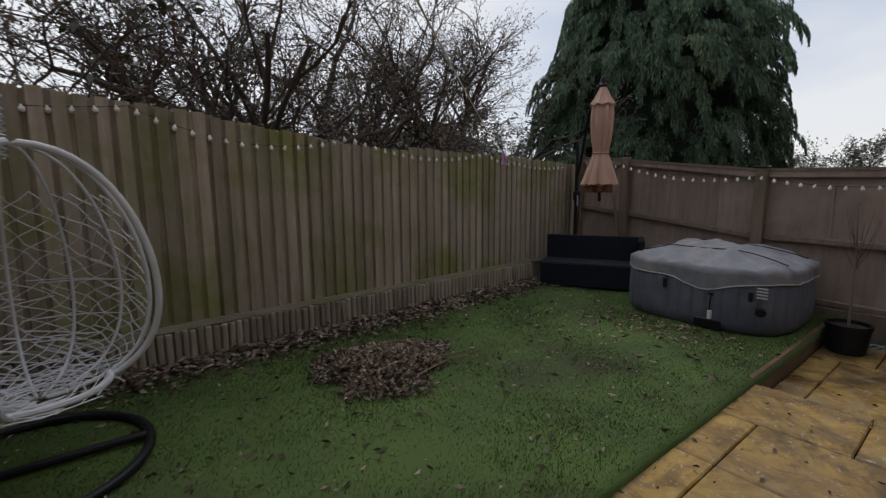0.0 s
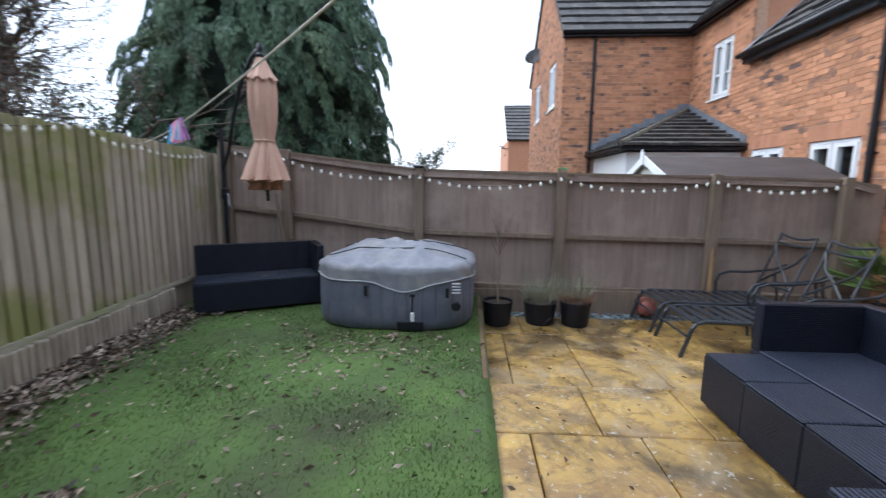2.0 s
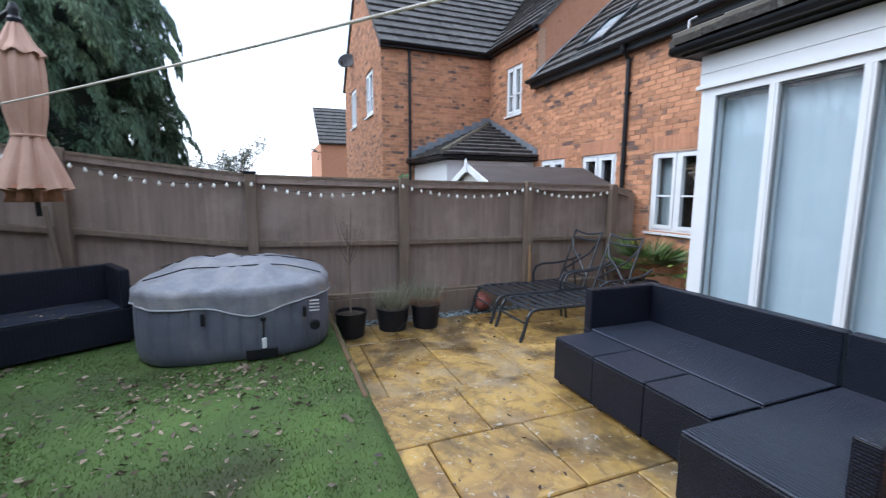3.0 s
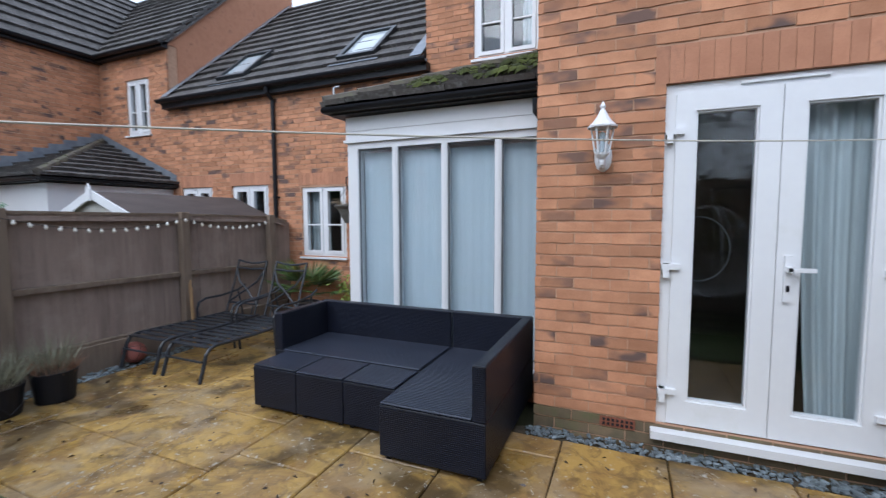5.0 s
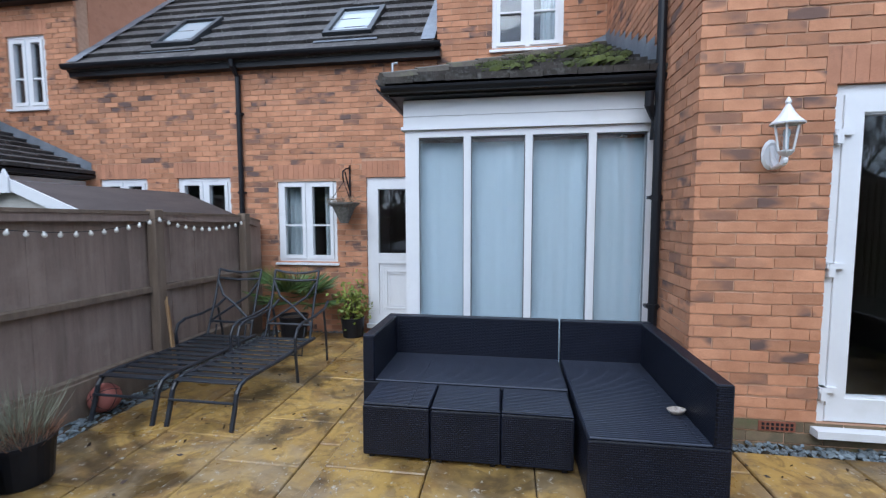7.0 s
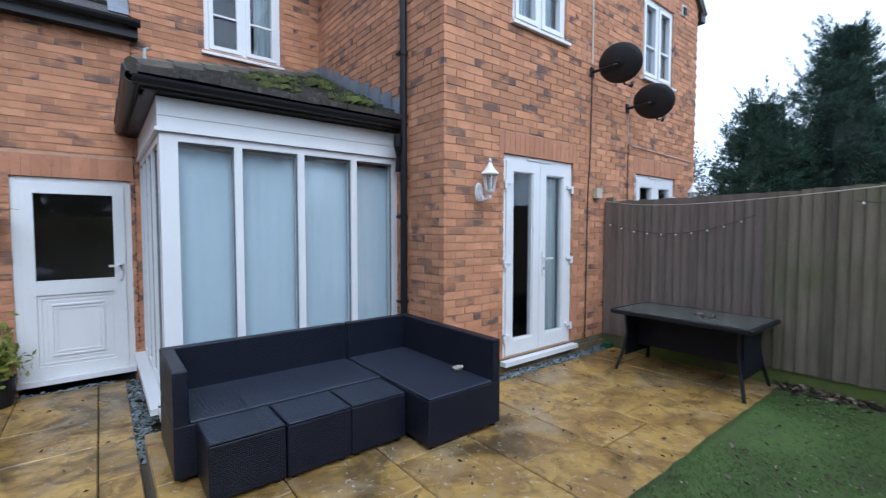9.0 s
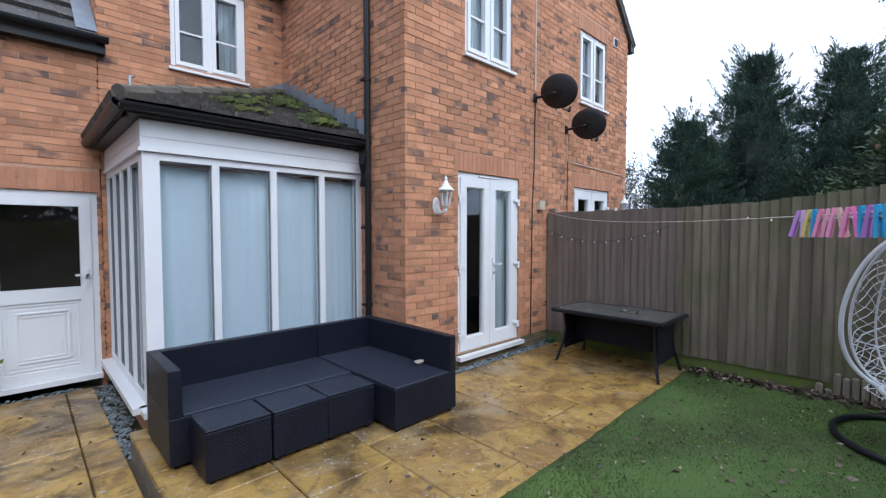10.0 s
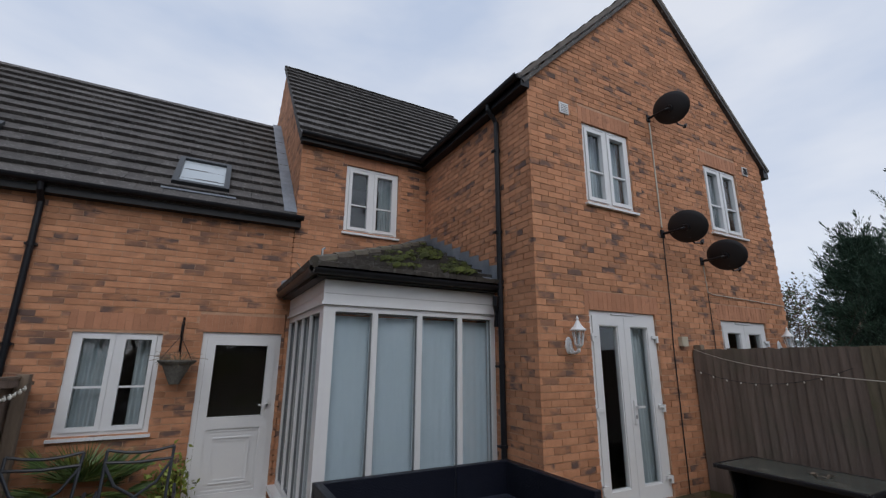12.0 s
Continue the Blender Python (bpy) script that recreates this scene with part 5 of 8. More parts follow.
# ---- garden table ----
tb = empty("garden_table", label="rectangular black rattan table with wet glass top", category="table")
TX0, TX1, TY0, TY1, TZ = -1.27, -0.52, -0.36, 0.93, 0.64
g = Geo()
for q in ((TX0, TX1, TY0, TY0 + 0.035), (TX0, TX1, TY1 - 0.035, TY1), (TX0, TX0 + 0.035, TY0 + 0.035, TY1 - 0.035), (TX1 - 0.035, TX1, TY0 + 0.035, TY1 - 0.035)):
    g.box(*q, TZ - 0.045, TZ - 0.002, bevel=0.008)
g.ob("top_frame", BLACK, tb)
g = Geo()
g.box(TX0 + 0.034, TX1 - 0.034, TY0 + 0.034, TY1 - 0.034, TZ - 0.012, TZ - 0.004)
g.ob("glass_top", mat("wet_dark_glass", (0.05, 0.06, 0.055), (0.1, 0.11, 0.1), rough=0.12, scale=4, fine=50, bump=0.08, spec=0.7, stain=(0.2, 0.19, 0.16), stain_scale=5, stain_at=0.66), tb)
for sy, yy in ((-1, TY0 + 0.12), (1, TY1 - 0.12)):
    for sx, xx in ((-1, TX0 + 0.1), (1, TX1 - 0.1)):
        g = Geo()
        pts = [(xx, yy, TZ - 0.04), (xx + sx * -0.02, yy - sy * 0.015, TZ - 0.25), (xx + sx * 0.0, yy + sy * 0.01, 0.22), (xx + sx * 0.06, yy + sy * 0.06, 0.0)]
        g.tube(pts, 0.017, 8)
        g.ob("leg", BLACK, tb)
    g = Geo()
    vs = []
    for i in range(9):
        z = TZ - 0.045 - i * 0.055
        pin = 0.1 + 0.05 * math.sin(i / 8 * math.pi)
        vs += [(TX0 + pin, yy, z), (TX1 - pin, yy, z)]
    g.add(vs + [(x, y + 0.012, z) for x, y, z in vs], [(2 * i, 2 * i + 1, 2 * i + 3, 2 * i + 2) for i in range(8)] + [(18 + 2 * i, 18 + 2 * i + 2, 18 + 2 * i + 3, 18 + 2 * i + 1) for i in range(8)])
    g.ob("end_panel", WEAVE, tb)
g = Geo()
g.box((TX0 + TX1) / 2 + 0.02, (TX0 + TX1) / 2 + 0.04, TY0 + 0.14, TY1 - 0.14, 0.24, TZ - 0.05)
g.ob("apron", WEAVE, tb)
rebase(tb, ((TX0 + TX1) / 2, (TY0 + TY1) / 2, 0))
g = Geo()
for i in range(14):
    m = pose(-0.9 + CHIP.uniform(-0.07, 0.07), 0.42 + CHIP.uniform(-0.1, 0.1), TZ + CHIP.uniform(0, 0.012), CHIP.uniform(-20, 20), CHIP.uniform(-20, 20), CHIP.uniform(0, 360))
    g.add([m @ Vector(p) for p in ((-0.03, 0, 0), (0, -0.012, 0.006), (0.03, 0, 0), (0, 0.012, 0.006))], [(0, 1, 2, 3)])
tagged(g.ob("dead_leaves", mat("dead_leaf", (0.38, 0.29, 0.22), (0.16, 0.115, 0.085), rough=0.8, vary=0.55, scale=20, fine=90)), "small heap of dead leaves on the table", "leaves", kind="stuff")
LEAF = MATS["dead_leaf"]

# ---- hot tub under its grey cover ----
TUB = mat("grey_tub_fabric", (0.125, 0.135, 0.175), (0.08, 0.088, 0.118), rough=0.55, scale=4, fine=90, bump=0.12, stain=(0.16, 0.165, 0.185), stain_scale=2.5)
COVER = mat("grey_tub_cover", (0.22, 0.225, 0.25), (0.15, 0.155, 0.18), rough=0.6, scale=9, fine=60, bump=0.7, stain=(0.26, 0.25, 0.25), stain_scale=3.0)
tub = empty("hot_tub", label="square inflatable grey hot tub under a sagging grey cover", category="hot tub")
TC, THX, THY = Vector((5.13, 1.83, 0.03)), 0.7, 0.78


def tub_edge(a, k=1.0, p=3.6):
    c, s = math.cos(a), math.sin(a)
    r = (abs(c) ** p + abs(s) ** p) ** (-1 / p)
    return c * r * THX * k, s * r * THY * k


g = Geo()
n = 440
prof = [(0.93, 0.0), (0.975, 0.03), (0.995, 0.1), (1.0, 0.25), (0.995, 0.42), (0.975, 0.52), (0.93, 0.56)]
for k, z in prof:
    for j in range(n):
        a = 2 * math.pi * j / n
        rib = -0.03 * max(0, 1 - abs((a * 6.4) % 1 - 0.5) / 0.16) * math.sin(min(1, z / 0.5) * math.pi) if 0.02 < z < 0.55 else 0
        x, y = tub_edge(a, k * (1 + rib))
        g.v.append((TC.x + x, TC.y + y, TC.z + z))
for i in range(len(prof) - 1):
    for j in range(n):
        g.f.append((i * n + j, i * n + (j + 1) % n, (i + 1) * n + (j + 1) % n, (i + 1) * n + j))
g.ob("tub_wall", TUB, tub, smooth=True)
g = Geo()
rings = 16
for i in range(rings + 1):
    t = i / rings
    for j in range(n):
        a = 2 * math.pi * j / n
        if i <= 3:
            z = (0.48 - 0.085 * math.exp(-((a - math.pi - 0.12) / 0.4) ** 2) + 0.04 * noise.noise((math.cos(a) * 2.5, math.sin(a) * 2.5, 1))) * (1 - i / 3) + 0.59 * i / 3
            k = 1.004 + 0.008 * math.sin(a * 31 + i) * (1 - i / 4) + 0.012 * noise.noise((math.cos(a) * 7, math.sin(a) * 7, i * 0.4))
        else:
            k = 1.0 - (i - 3) / (rings - 3)
            x, y = tub_edge(a, k)
            d = 1 - k
            z = 0.6 + 0.15 * math.sin(min(1, d * 1.15) * math.pi / 2) + 0.035 * noise.noise((x * 2.6, y * 2.6, 4)) + 0.042 * noise.noise((x * 6, y * 6, 2)) + 0.012 * noise.noise((x * 15, y * 9, 6)) - 0.035 * max(0, 1 - abs(x + 0.15) / 0.2) * max(0, 1 - abs(y - 0.25) / 0.4)
        x, y = tub_edge(a, max(k, 0.001))
        g.v.append((TC.x + x, TC.y + y, TC.z + z))
for i in range(rings):
    for j in range(n):
        g.f.append((i * n + j, i * n + (j + 1) % n, (i + 1) * n + (j + 1) % n, (i + 1) * n + j))
cover = g.ob("cover", COVER, tub, "slack grey fabric cover", smooth=True)
g2 = Geo()
g2.tube([Vector(g.v[j]) + Vector((0, 0, -0.004)) for j in range(0, n, 4)], 0.007, 6, closed=True)
g2.ob("hem_piping", mat("pale_piping", (0.42, 0.43, 0.46), (0.3, 0.31, 0.34), rough=0.6), tub)
g = Geo()
for ox in (-0.32, 0.3):
    pts = []
    for i in range(15):
        y = -0.7 + 1.4 * i / 14
        k = max(abs(ox) / THX, abs(y) / THY)
        d = 1 - k
        z = 0.6 + 0.13 * math.sin(min(1, d * 1.15) * math.pi / 2) + 0.03 * noise.noise((ox * 2.6, y * 2.6, 4)) + 0.012
        pts.append((TC.x + ox + 0.1 * y, TC.y + y, TC.z + z + 0.004))
    g.tube(pts, 0.006, 5)
g.ob("cover_seam", BLACK, tub)
for yy, zz, w, h in ((1.62, 0.13, 0.035, 0.085), (1.62, 0.36, 0.045, 0.03), (1.3, 0.36, 0.03, 0.09), (2.05, 0.36, 0.03, 0.1)):
    g = Geo()
    g.box(TC.x - THX - 0.022, TC.x - THX + 0.012, yy - w / 2, yy + w / 2, zz, zz + h, bevel=0.006)
    g.ob("buckle", UPVC if h == 0.085 else BLACK, tub)
g = Geo()
g.box(TC.x - THX - 0.01, TC.x - THX + 0.01, 1.52, 1.76, 0.035, 0.13, bevel=0.01)
g.tube([(TC.x - THX - 0.008, 1.62, 0.37), (TC.x - THX - 0.01, 1.625, 0.2)], 0.006, 6)
g.ob("strap", BLACK, tub)
g = Geo()
g.lathe([(0.0, 0.012), (0.03, 0.014), (0.043, 0.008), (0.045, 0.0)], 20, pose(TC.x - THX + 0.002, 1.22, 0.28, 0, -90, 0))
g.ob("port", BLACK, tub, "round black pump port")
for k in range(4):
    g = Geo()
    g.box(TC.x - THX - 0.004, TC.x - THX + 0.01, 1.18, 1.26, 0.4 + k * 0.028, 0.41 + k * 0.028)
    g.ob("printed_bar", mat("white_print", (0.5, 0.5, 0.52), (0.45, 0.45, 0.47), rough=0.6), tub)
rebase(tub, TC)

# ---- parasol ----
SALMON = mat("faded_salmon_canvas", (0.56, 0.36, 0.275), (0.43, 0.26, 0.19), rough=0.85, scale=3, fine=120, bump=0.15)
par = empty("cantilever_parasol", label="closed faded salmon cantilever parasol on a black mast", category="parasol")
PC = Vector((4.93, 3.17, 0))


def cloth(prof, folds, depth, seed):
    g = Geo()
    n = 96
    for k, (r, z) in enumerate(prof):
        for j in range(n):
            a = 2 * math.pi * j / n
            fold = 1 + depth * (math.sin(a * folds + 0.4 * math.sin(k * 0.7 + a * 2)) + 0.35 * math.sin(a * folds * 2.3 + k * 0.5 + seed))
            rr = r * fold
            g.v.append((PC.x + rr * math.cos(a), PC.y + rr * math.sin(a), z + 0.012 * math.sin(a * folds) * (1 if k == len(prof) - 1 else 0.2)))
    for i in range(len(prof) - 1):
        for j in range(n):
            g.f.append((i * n + j, i * n + (j + 1) % n, (i + 1) * n + (j + 1) % n, (i + 1) * n + j))
    return g


cloth([(0.03, 2.6), (0.06, 2.53), (0.095, 2.45), (0.13, 2.4), (0.145, 2.37)], 8, 0.1, 1).ob("vent_cap", SALMON, par, smooth=True)
canopy = cloth([(0.1, 2.42), (0.118, 2.36), (0.125, 2.25), (0.122, 2.1), (0.11, 1.95), (0.092, 1.84), (0.085, 1.79), (0.1, 1.74), (0.13, 1.65), (0.165, 1.55), (0.195, 1.46), (0.215, 1.4)], 8, 0.13, 2).ob("canopy", SALMON, par, smooth=True)
# tucked folds use a darker canvas copy, with their shade in its colour
cloth([(0.2, 1.41), (0.175, 1.4), (0.15, 1.44), (0.13, 1.36), (0.145, 1.31), (0.08, 1.33), (0.06, 1.4), (0.02, 1.42)], 9, 0.24, 5).ob("canopy_folds", mat("shaded_salmon_canvas", (0.4, 0.2, 0.12), (0.28, 0.13, 0.08), rough=0.85, scale=3, fine=120, bump=0.15), par, smooth=True)
g = Geo()
g.tube([PC + Vector((math.cos(a) * 0.092, math.sin(a) * 0.092, 1.795)) for a in [i * math.pi / 10 for i in range(20)]], 0.011, 6, closed=True)
g.ob("tie_strap", SALMON, par)
g = Geo()
g.lathe([(0.0, 0.1), (0.02, 0.09), (0.032, 0.05), (0.03, 0.0), (0.045, -0.02), (0.04, -0.05)], 14, Matrix.Translation((PC.x, PC.y, 2.63)))
g.ob("finial", BLACK, par)
g = Geo()
g.tube([(5.74, 4.08, 0.03), (5.74, 4.08, 2.02)], 0.026, 12)
g.ob("mast", BLACK, par)
g = Geo()
g.tube([(5.74, 4.08, 1.55), (5.6, 3.92, 1.75), (5.45, 3.76, 2.1), (5.25, 3.55, 2.42), (5.05, 3.32, 2.62), (PC.x, PC.y, 2.68)], 0.02, 10)
g.ob("arm", BLACK, par)
g = Geo()
g.box(-0.05, 0.05, -0.035, 0.035, -0.07, 0.07, pose(5.72, 4.06, 1.25), bevel=0.012)
hb = g.ob("crank_box", BLACK, par)
g = Geo()
g.tube([(5.68, 4.02, 1.25), (5.62, 3.97, 1.25), (5.58, 3.94, 1.12), (5.53, 3.9, 1.1)], 0.009, 8)
g.ob("crank_handle", mat("grey_metal", (0.3, 0.31, 0.32), (0.2, 0.2, 0.21), rough=0.4, metal=0.8), hb)
g = Geo()
g.box(5.5, 5.98 - 0.2, 3.84, 4.2, 0.02, 0.06, bevel=0.01)
g.ob("base_plate", BLACK, par)
g = Geo()
g.tube([(PC.x, PC.y, 1.42), (PC.x + 0.01, PC.y - 0.005, 1.2)], 0.018, 8)
g.ob("runner_pole", BLACK, par)
rebase(par, (5.74, 4.08, 0.03))
g = Geo()
g.tube([(5.72, 3.3, 0.02), (5.74, 3.44, 1.25)], 0.022, 7, 0.02)
tagged(g.ob("timber_stake", POST), "weathered timber stake leaning on the fence", "stake")

# ---- sun loungers ----
IRON = mat("black_powder_coated_steel", (0.014, 0.017, 0.023), (0.024, 0.028, 0.036), rough=0.4, metal=0.0, spec=0.5, scale=4, fine=60, bump=0.06)
lg = empty("sun_lounger", label="black metal sun lounger frame without cushion", category="sun lounger", group="sun loungers by the fence")
W_, Zs, Y1_ = 0.55, 0.33, -1.36
for sx in (0.0, W_):
    g = Geo()
    g.tube([(sx, 0.02, 0.0), (sx, -0.02, 0.12), (sx, -0.06, 0.26), (sx, -0.1, Zs - 0.02), (sx, -0.17, Zs), (sx, -0.7, Zs - 0.01), (sx, Y1_, Zs)], 0.019, 8)
    g.ob("side_rail", IRON, lg)
    sg = -1 if sx == 0 else 1
    g = Geo()
    g.tube([(sx + sg * 0.02, -0.96, 0.0), (sx + sg * 0.02, -0.93, 0.28), (sx + sg * 0.025, -0.92, 0.45), (sx + sg * 0.03, -0.96, 0.53), (sx + sg * 0.03, -1.06, 0.565), (sx + sg * 0.03, -1.3, 0.565), (sx + sg * 0.03, -1.56, 0.6), (sx + sg * 0.02, -1.68, 0.66)], 0.015, 8)
    g.ob("armrest", IRON, lg)
    g = Geo()
    g.tube([(sx + sg * 0.02, -1.63, 0.0), (sx + sg * 0.02, -1.61, 0.3), (sx + sg * 0.025, -1.56, 0.58)], 0.013, 8)
    g.ob("leg", IRON, lg)
    g = Geo()
    g.tube([(sx + (0.02 if sx == 0 else -0.02), -1.31, Zs), (sx + (0.03 if sx == 0 else -0.03), -1.44, 0.68), (sx + (0.02 if sx == 0 else -0.02), -1.56, 1.02)], 0.013, 8)
    g.ob("back_post", IRON, lg)
for i in range(11):
    y = -0.1 - i * 0.118
    g = Geo()
    g.box(0.0, W_, y - 0.034, y + 0.034, Zs - 0.006, Zs + 0.006, bevel=0.003)
    g.ob("slat", IRON, lg)
g = Geo()
g.tube([(0, -0.015, 0.2), (W_, -0.015, 0.2)], 0.011, 8)
g.ob("cross_rail", IRON, lg)


def back_pt(u, v):
    """A point of the raised backrest: u across, v up."""
    return (0.02 + (W_ - 0.04) * u, -1.31 - 0.25 * v, Zs + 0.69 * v)


for pts in ([back_pt(0, 1), back_pt(0.25, 0.965), back_pt(0.5, 0.95), back_pt(0.75, 0.965), back_pt(1, 1)], [back_pt(0, 0.86), back_pt(0.5, 0.84), back_pt(1, 0.86)], [back_pt(0, 0.2), back_pt(1, 0.2)],
            [back_pt(0, 0.84), back_pt(0.2, 0.6), back_pt(0.5, 0.45), back_pt(0.8, 0.3), back_pt(1, 0.2)], [back_pt(1, 0.84), back_pt(0.8, 0.6), back_pt(0.5, 0.47), back_pt(0.2, 0.3), back_pt(0, 0.2)]):
    g = Geo()
    g.tube(pts, 0.013, 8)
    g.ob("back_bar", IRON, lg)
g = Geo()
g.tube([(0.1, -1.36, 0.44), (0.1, -1.28, 0.16), (W_ - 0.1, -1.28, 0.16), (W_ - 0.1, -1.36, 0.44)], 0.009, 8)
g.ob("back_prop", IRON, lg)
lg.matrix_basis = pose(4.47, -0.84, LOW, 0, 0, -0.6)
copy_thing(lg, pose(5.14, -0.84, LOW, 0, 0, -0.4))

# ---- ball ----
g = Geo()
bm = bmesh.new()
bmesh.ops.create_uvsphere(bm, u_segments=28, v_segments=18, radius=0.118)
me = bpy.data.meshes.new("basketball")
bm.to_mesh(me)
bm.free()
me.shade_smooth()
me.materials.append(mat("faded_red_rubber", (0.38, 0.13, 0.1), (0.26, 0.085, 0.07), rough=0.7, scale=6, fine=300, bump=0.4))
ball = tagged(new("basketball", me), "faded red basketball resting by the fence", "ball")
ball.location = (5.74, -1.0, LOW + 0.11)
for k, rot in enumerate(((0, 0, 0), (90, 0, 0), (90, 0, 90))):
    g = Geo()
    m = pose(0, 0, 0, *rot)
    g.tube([m @ Vector((0.1175 * math.cos(a), 0.1175 * math.sin(a), 0)) for a in [i * math.pi / 20 for i in range(40)]], 0.003, 5, closed=True)
    g.ob("seam", BLACK, ball)
ball.rotation_euler = (0.5, 0.7, 0.2)

# ---- wall fittings ----


def wall_lantern(x, z):
    e = empty("wall_lantern", label="white coach lantern on a scrolled wall bracket", category="wall lamp", group="wall lanterns")
    g = Geo()
    g.lathe([(0.0, 0.012), (0.035, 0.012), (0.045, 0.0)], 14, pose(0, 0.002, 0, -90, 0, 0) @ Matrix.Diagonal((1.25, 2.2, 1.3, 1)))
    g.tube([(0, 0.01, 0.05), (0, 0.035, -0.03), (0, 0.08, -0.085), (0, 0.14, -0.07), (0, 0.16, -0.02)], 0.019, 8)
    g.tube([(0, 0.012, -0.05), (0, 0.04, -0.09), (0, 0.07, -0.08)], 0.012, 8)
    g.ob("bracket", UPVC, e)
    M = Matrix.Translation((0, 0.16, 0))
    g = Geo()
    g.lathe([(0.0, -0.075), (0.012, -0.07), (0.016, -0.05), (0.012, -0.035), (0.03, -0.02), (0.042, -0.005), (0.045, 0.005), (0.03, 0.006)], 12, M)
    g.ob("base_cup", UPVC, e)
    g = Geo()
    for j in range(6):
        a = math.pi / 3 * j
        g.tube([(0.042 * math.cos(a), 0.16 + 0.042 * math.sin(a), 0.005), (0.068 * math.cos(a), 0.16 + 0.068 * math.sin(a), 0.165)], 0.006, 6)
    g.ob("cage", UPVC, e)
    g = Geo()
    g.lathe([(0.039, 0.006), (0.065, 0.164)], 6, M)
    g.ob("glass", GLASS, e).visible_shadow = False
    g = Geo()
    g.lathe([(0.0, 0.01), (0.014, 0.012), (0.014, 0.08), (0.02, 0.1), (0.018, 0.13), (0.0, 0.14)], 10, M)
    g.ob("bulb", CURTAIN, e)
    g = Geo()
    g.lathe([(0.09, 0.16), (0.092, 0.17), (0.06, 0.2), (0.035, 0.235), (0.018, 0.27), (0.012, 0.28), (0.018, 0.295), (0.012, 0.31), (0.0, 0.33)], 12, M)
    g.ob("roof_cap", UPVC, e)
    e.scale = (0.95, 0.95, 0.95)
    e.location = (x, YG + 0.005, z)
    return e


ln = wall_lantern(0.845, 1.83)
copy_thing(ln, pose(-3.55, YG + 0.005, 1.9) @ Matrix.Scale(0.95, 4))


def dish(x, z, turn, tilt):
    e = empty("satellite_dish", label="dark grey oval satellite dish on a wall arm", category="satellite dish", group="satellite dishes on the gable")
    DM = mat("dark_mesh_dish", (0.026, 0.026, 0.03), (0.017, 0.017, 0.02), rough=0.6, scale=4, fine=200, bump=0.15, metal=0.2)
    D = Matrix.Translation((-0.11, 0.33, 0.05)) @ Vector((math.sin(radians(turn)), math.cos(radians(turn)), math.tan(radians(tilt)))).to_track_quat("Z", "Y").to_matrix().to_4x4()
    g = Geo()
    prof = [(0.001, -0.05), (0.08, -0.047), (0.16, -0.037), (0.24, -0.02), (0.3, 0.0), (0.302, 0.004), (0.295, 0.008), (0.24, -0.012), (0.16, -0.03), (0.08, -0.04), (0.001, -0.043)]
    g.lathe(prof, 40, D @ Matrix.Diagonal((0.92, 0.8, 1, 1)))
    g.ob("reflector", DM, e, smooth=True)
    g = Geo()
    g.box(-0.04, 0.04, 0.0, 0.02, -0.06, 0.06, bevel=0.004)
    g.tube([(0, 0.01, 0), (0.0, 0.2, 0.0), (-0.01, 0.3, 0.01), (-0.06, 0.345, 0.03)], 0.019, 10)
    g.lathe([(0.0, -0.08), (0.045, -0.08), (0.05, -0.05), (0.05, -0.04)], 12, D)
    g.ob("wall_arm", BLACK, e)
    g = Geo()
    g.tube([D @ Vector((0, -0.16, -0.03)), D @ Vector((0, -0.27, 0.06)), D @ Vector((0, -0.33, 0.3))], 0.012, 8)
    g.ob("feed_arm", BLACK, e)
    g = Geo()
    g.lathe([(0.0, 0.0), (0.026, 0.0), (0.028, 0.05), (0.018, 0.07), (0.018, 0.1), (0.0, 0.1)], 12, D @ pose(0, -0.33, 0.27, -20, 0, 0))
    g.ob("receiver", BLACK, e)
    e.location = (x, YG + 0.004, z)
    e.scale = (0.92, 0.92, 0.92)
    return e


dish(-0.99, 5.12, 262, 24)
dish(-1.0, 3.36, 262, 24)
dish(-1.82, 3.07, 262, 24)
far_dish = dish(0, 0, -20, 22)
far_dish.matrix_basis = pose(FX + 3.9, YG + 0.004, 5.2, 0, 0, 40)

CABLE_B = mat("black_cable", (0.012, 0.012, 0.012), (0.02, 0.02, 0.02), rough=0.6, bump=0)
CABLE_W = mat("white_cable", (0.6, 0.56, 0.48), (0.5, 0.46, 0.4), rough=0.6, bump=0)


def cable(name, pts, r, material, label):
    g = Geo()
    g.tube(pts, r, 6)
    return tagged(g.ob(name, material), label, "cable")


YC = YG + 0.012
cable("wall_cable", [(-1.0, YC, 5.05), (-1.0, YC, 3.45)], 0.011, CABLE_W, "pale twin cable run down the gable wall")
cable("wall_cable", [(-1.0, YC, 3.3), (-0.985, YC, 2.4), (-0.95, YC, 1.9), (-0.93, YC, 0.15)], 0.007, CABLE_B, "black cable run down the brick wall")
cable("wall_cable", [(-1.84, YC, 3.0), (-1.86, YC, 2.62), (-1.95, YC, 2.6), (-2.8, YC, 2.58), (-3.9, YC, 2.55)], 0.006, CABLE_W, "white cable crossing the brick wall")
cable("wall_cable", [(-1.86, YC, 2.6), (-1.86, YC, 1.7)], 0.006, CABLE_B, "black cable down the brick wall")
g = Geo()
cbox(g, FN, -1.19, -1.07, 0.002, 0.06, 1.86, 1.98)
tagged(g.ob("junction_box", mat("cream_plastic", (0.5, 0.45, 0.36), (0.44, 0.39, 0.3), rough=0.5)), "cream plastic junction box on the brick wall", "junction box")
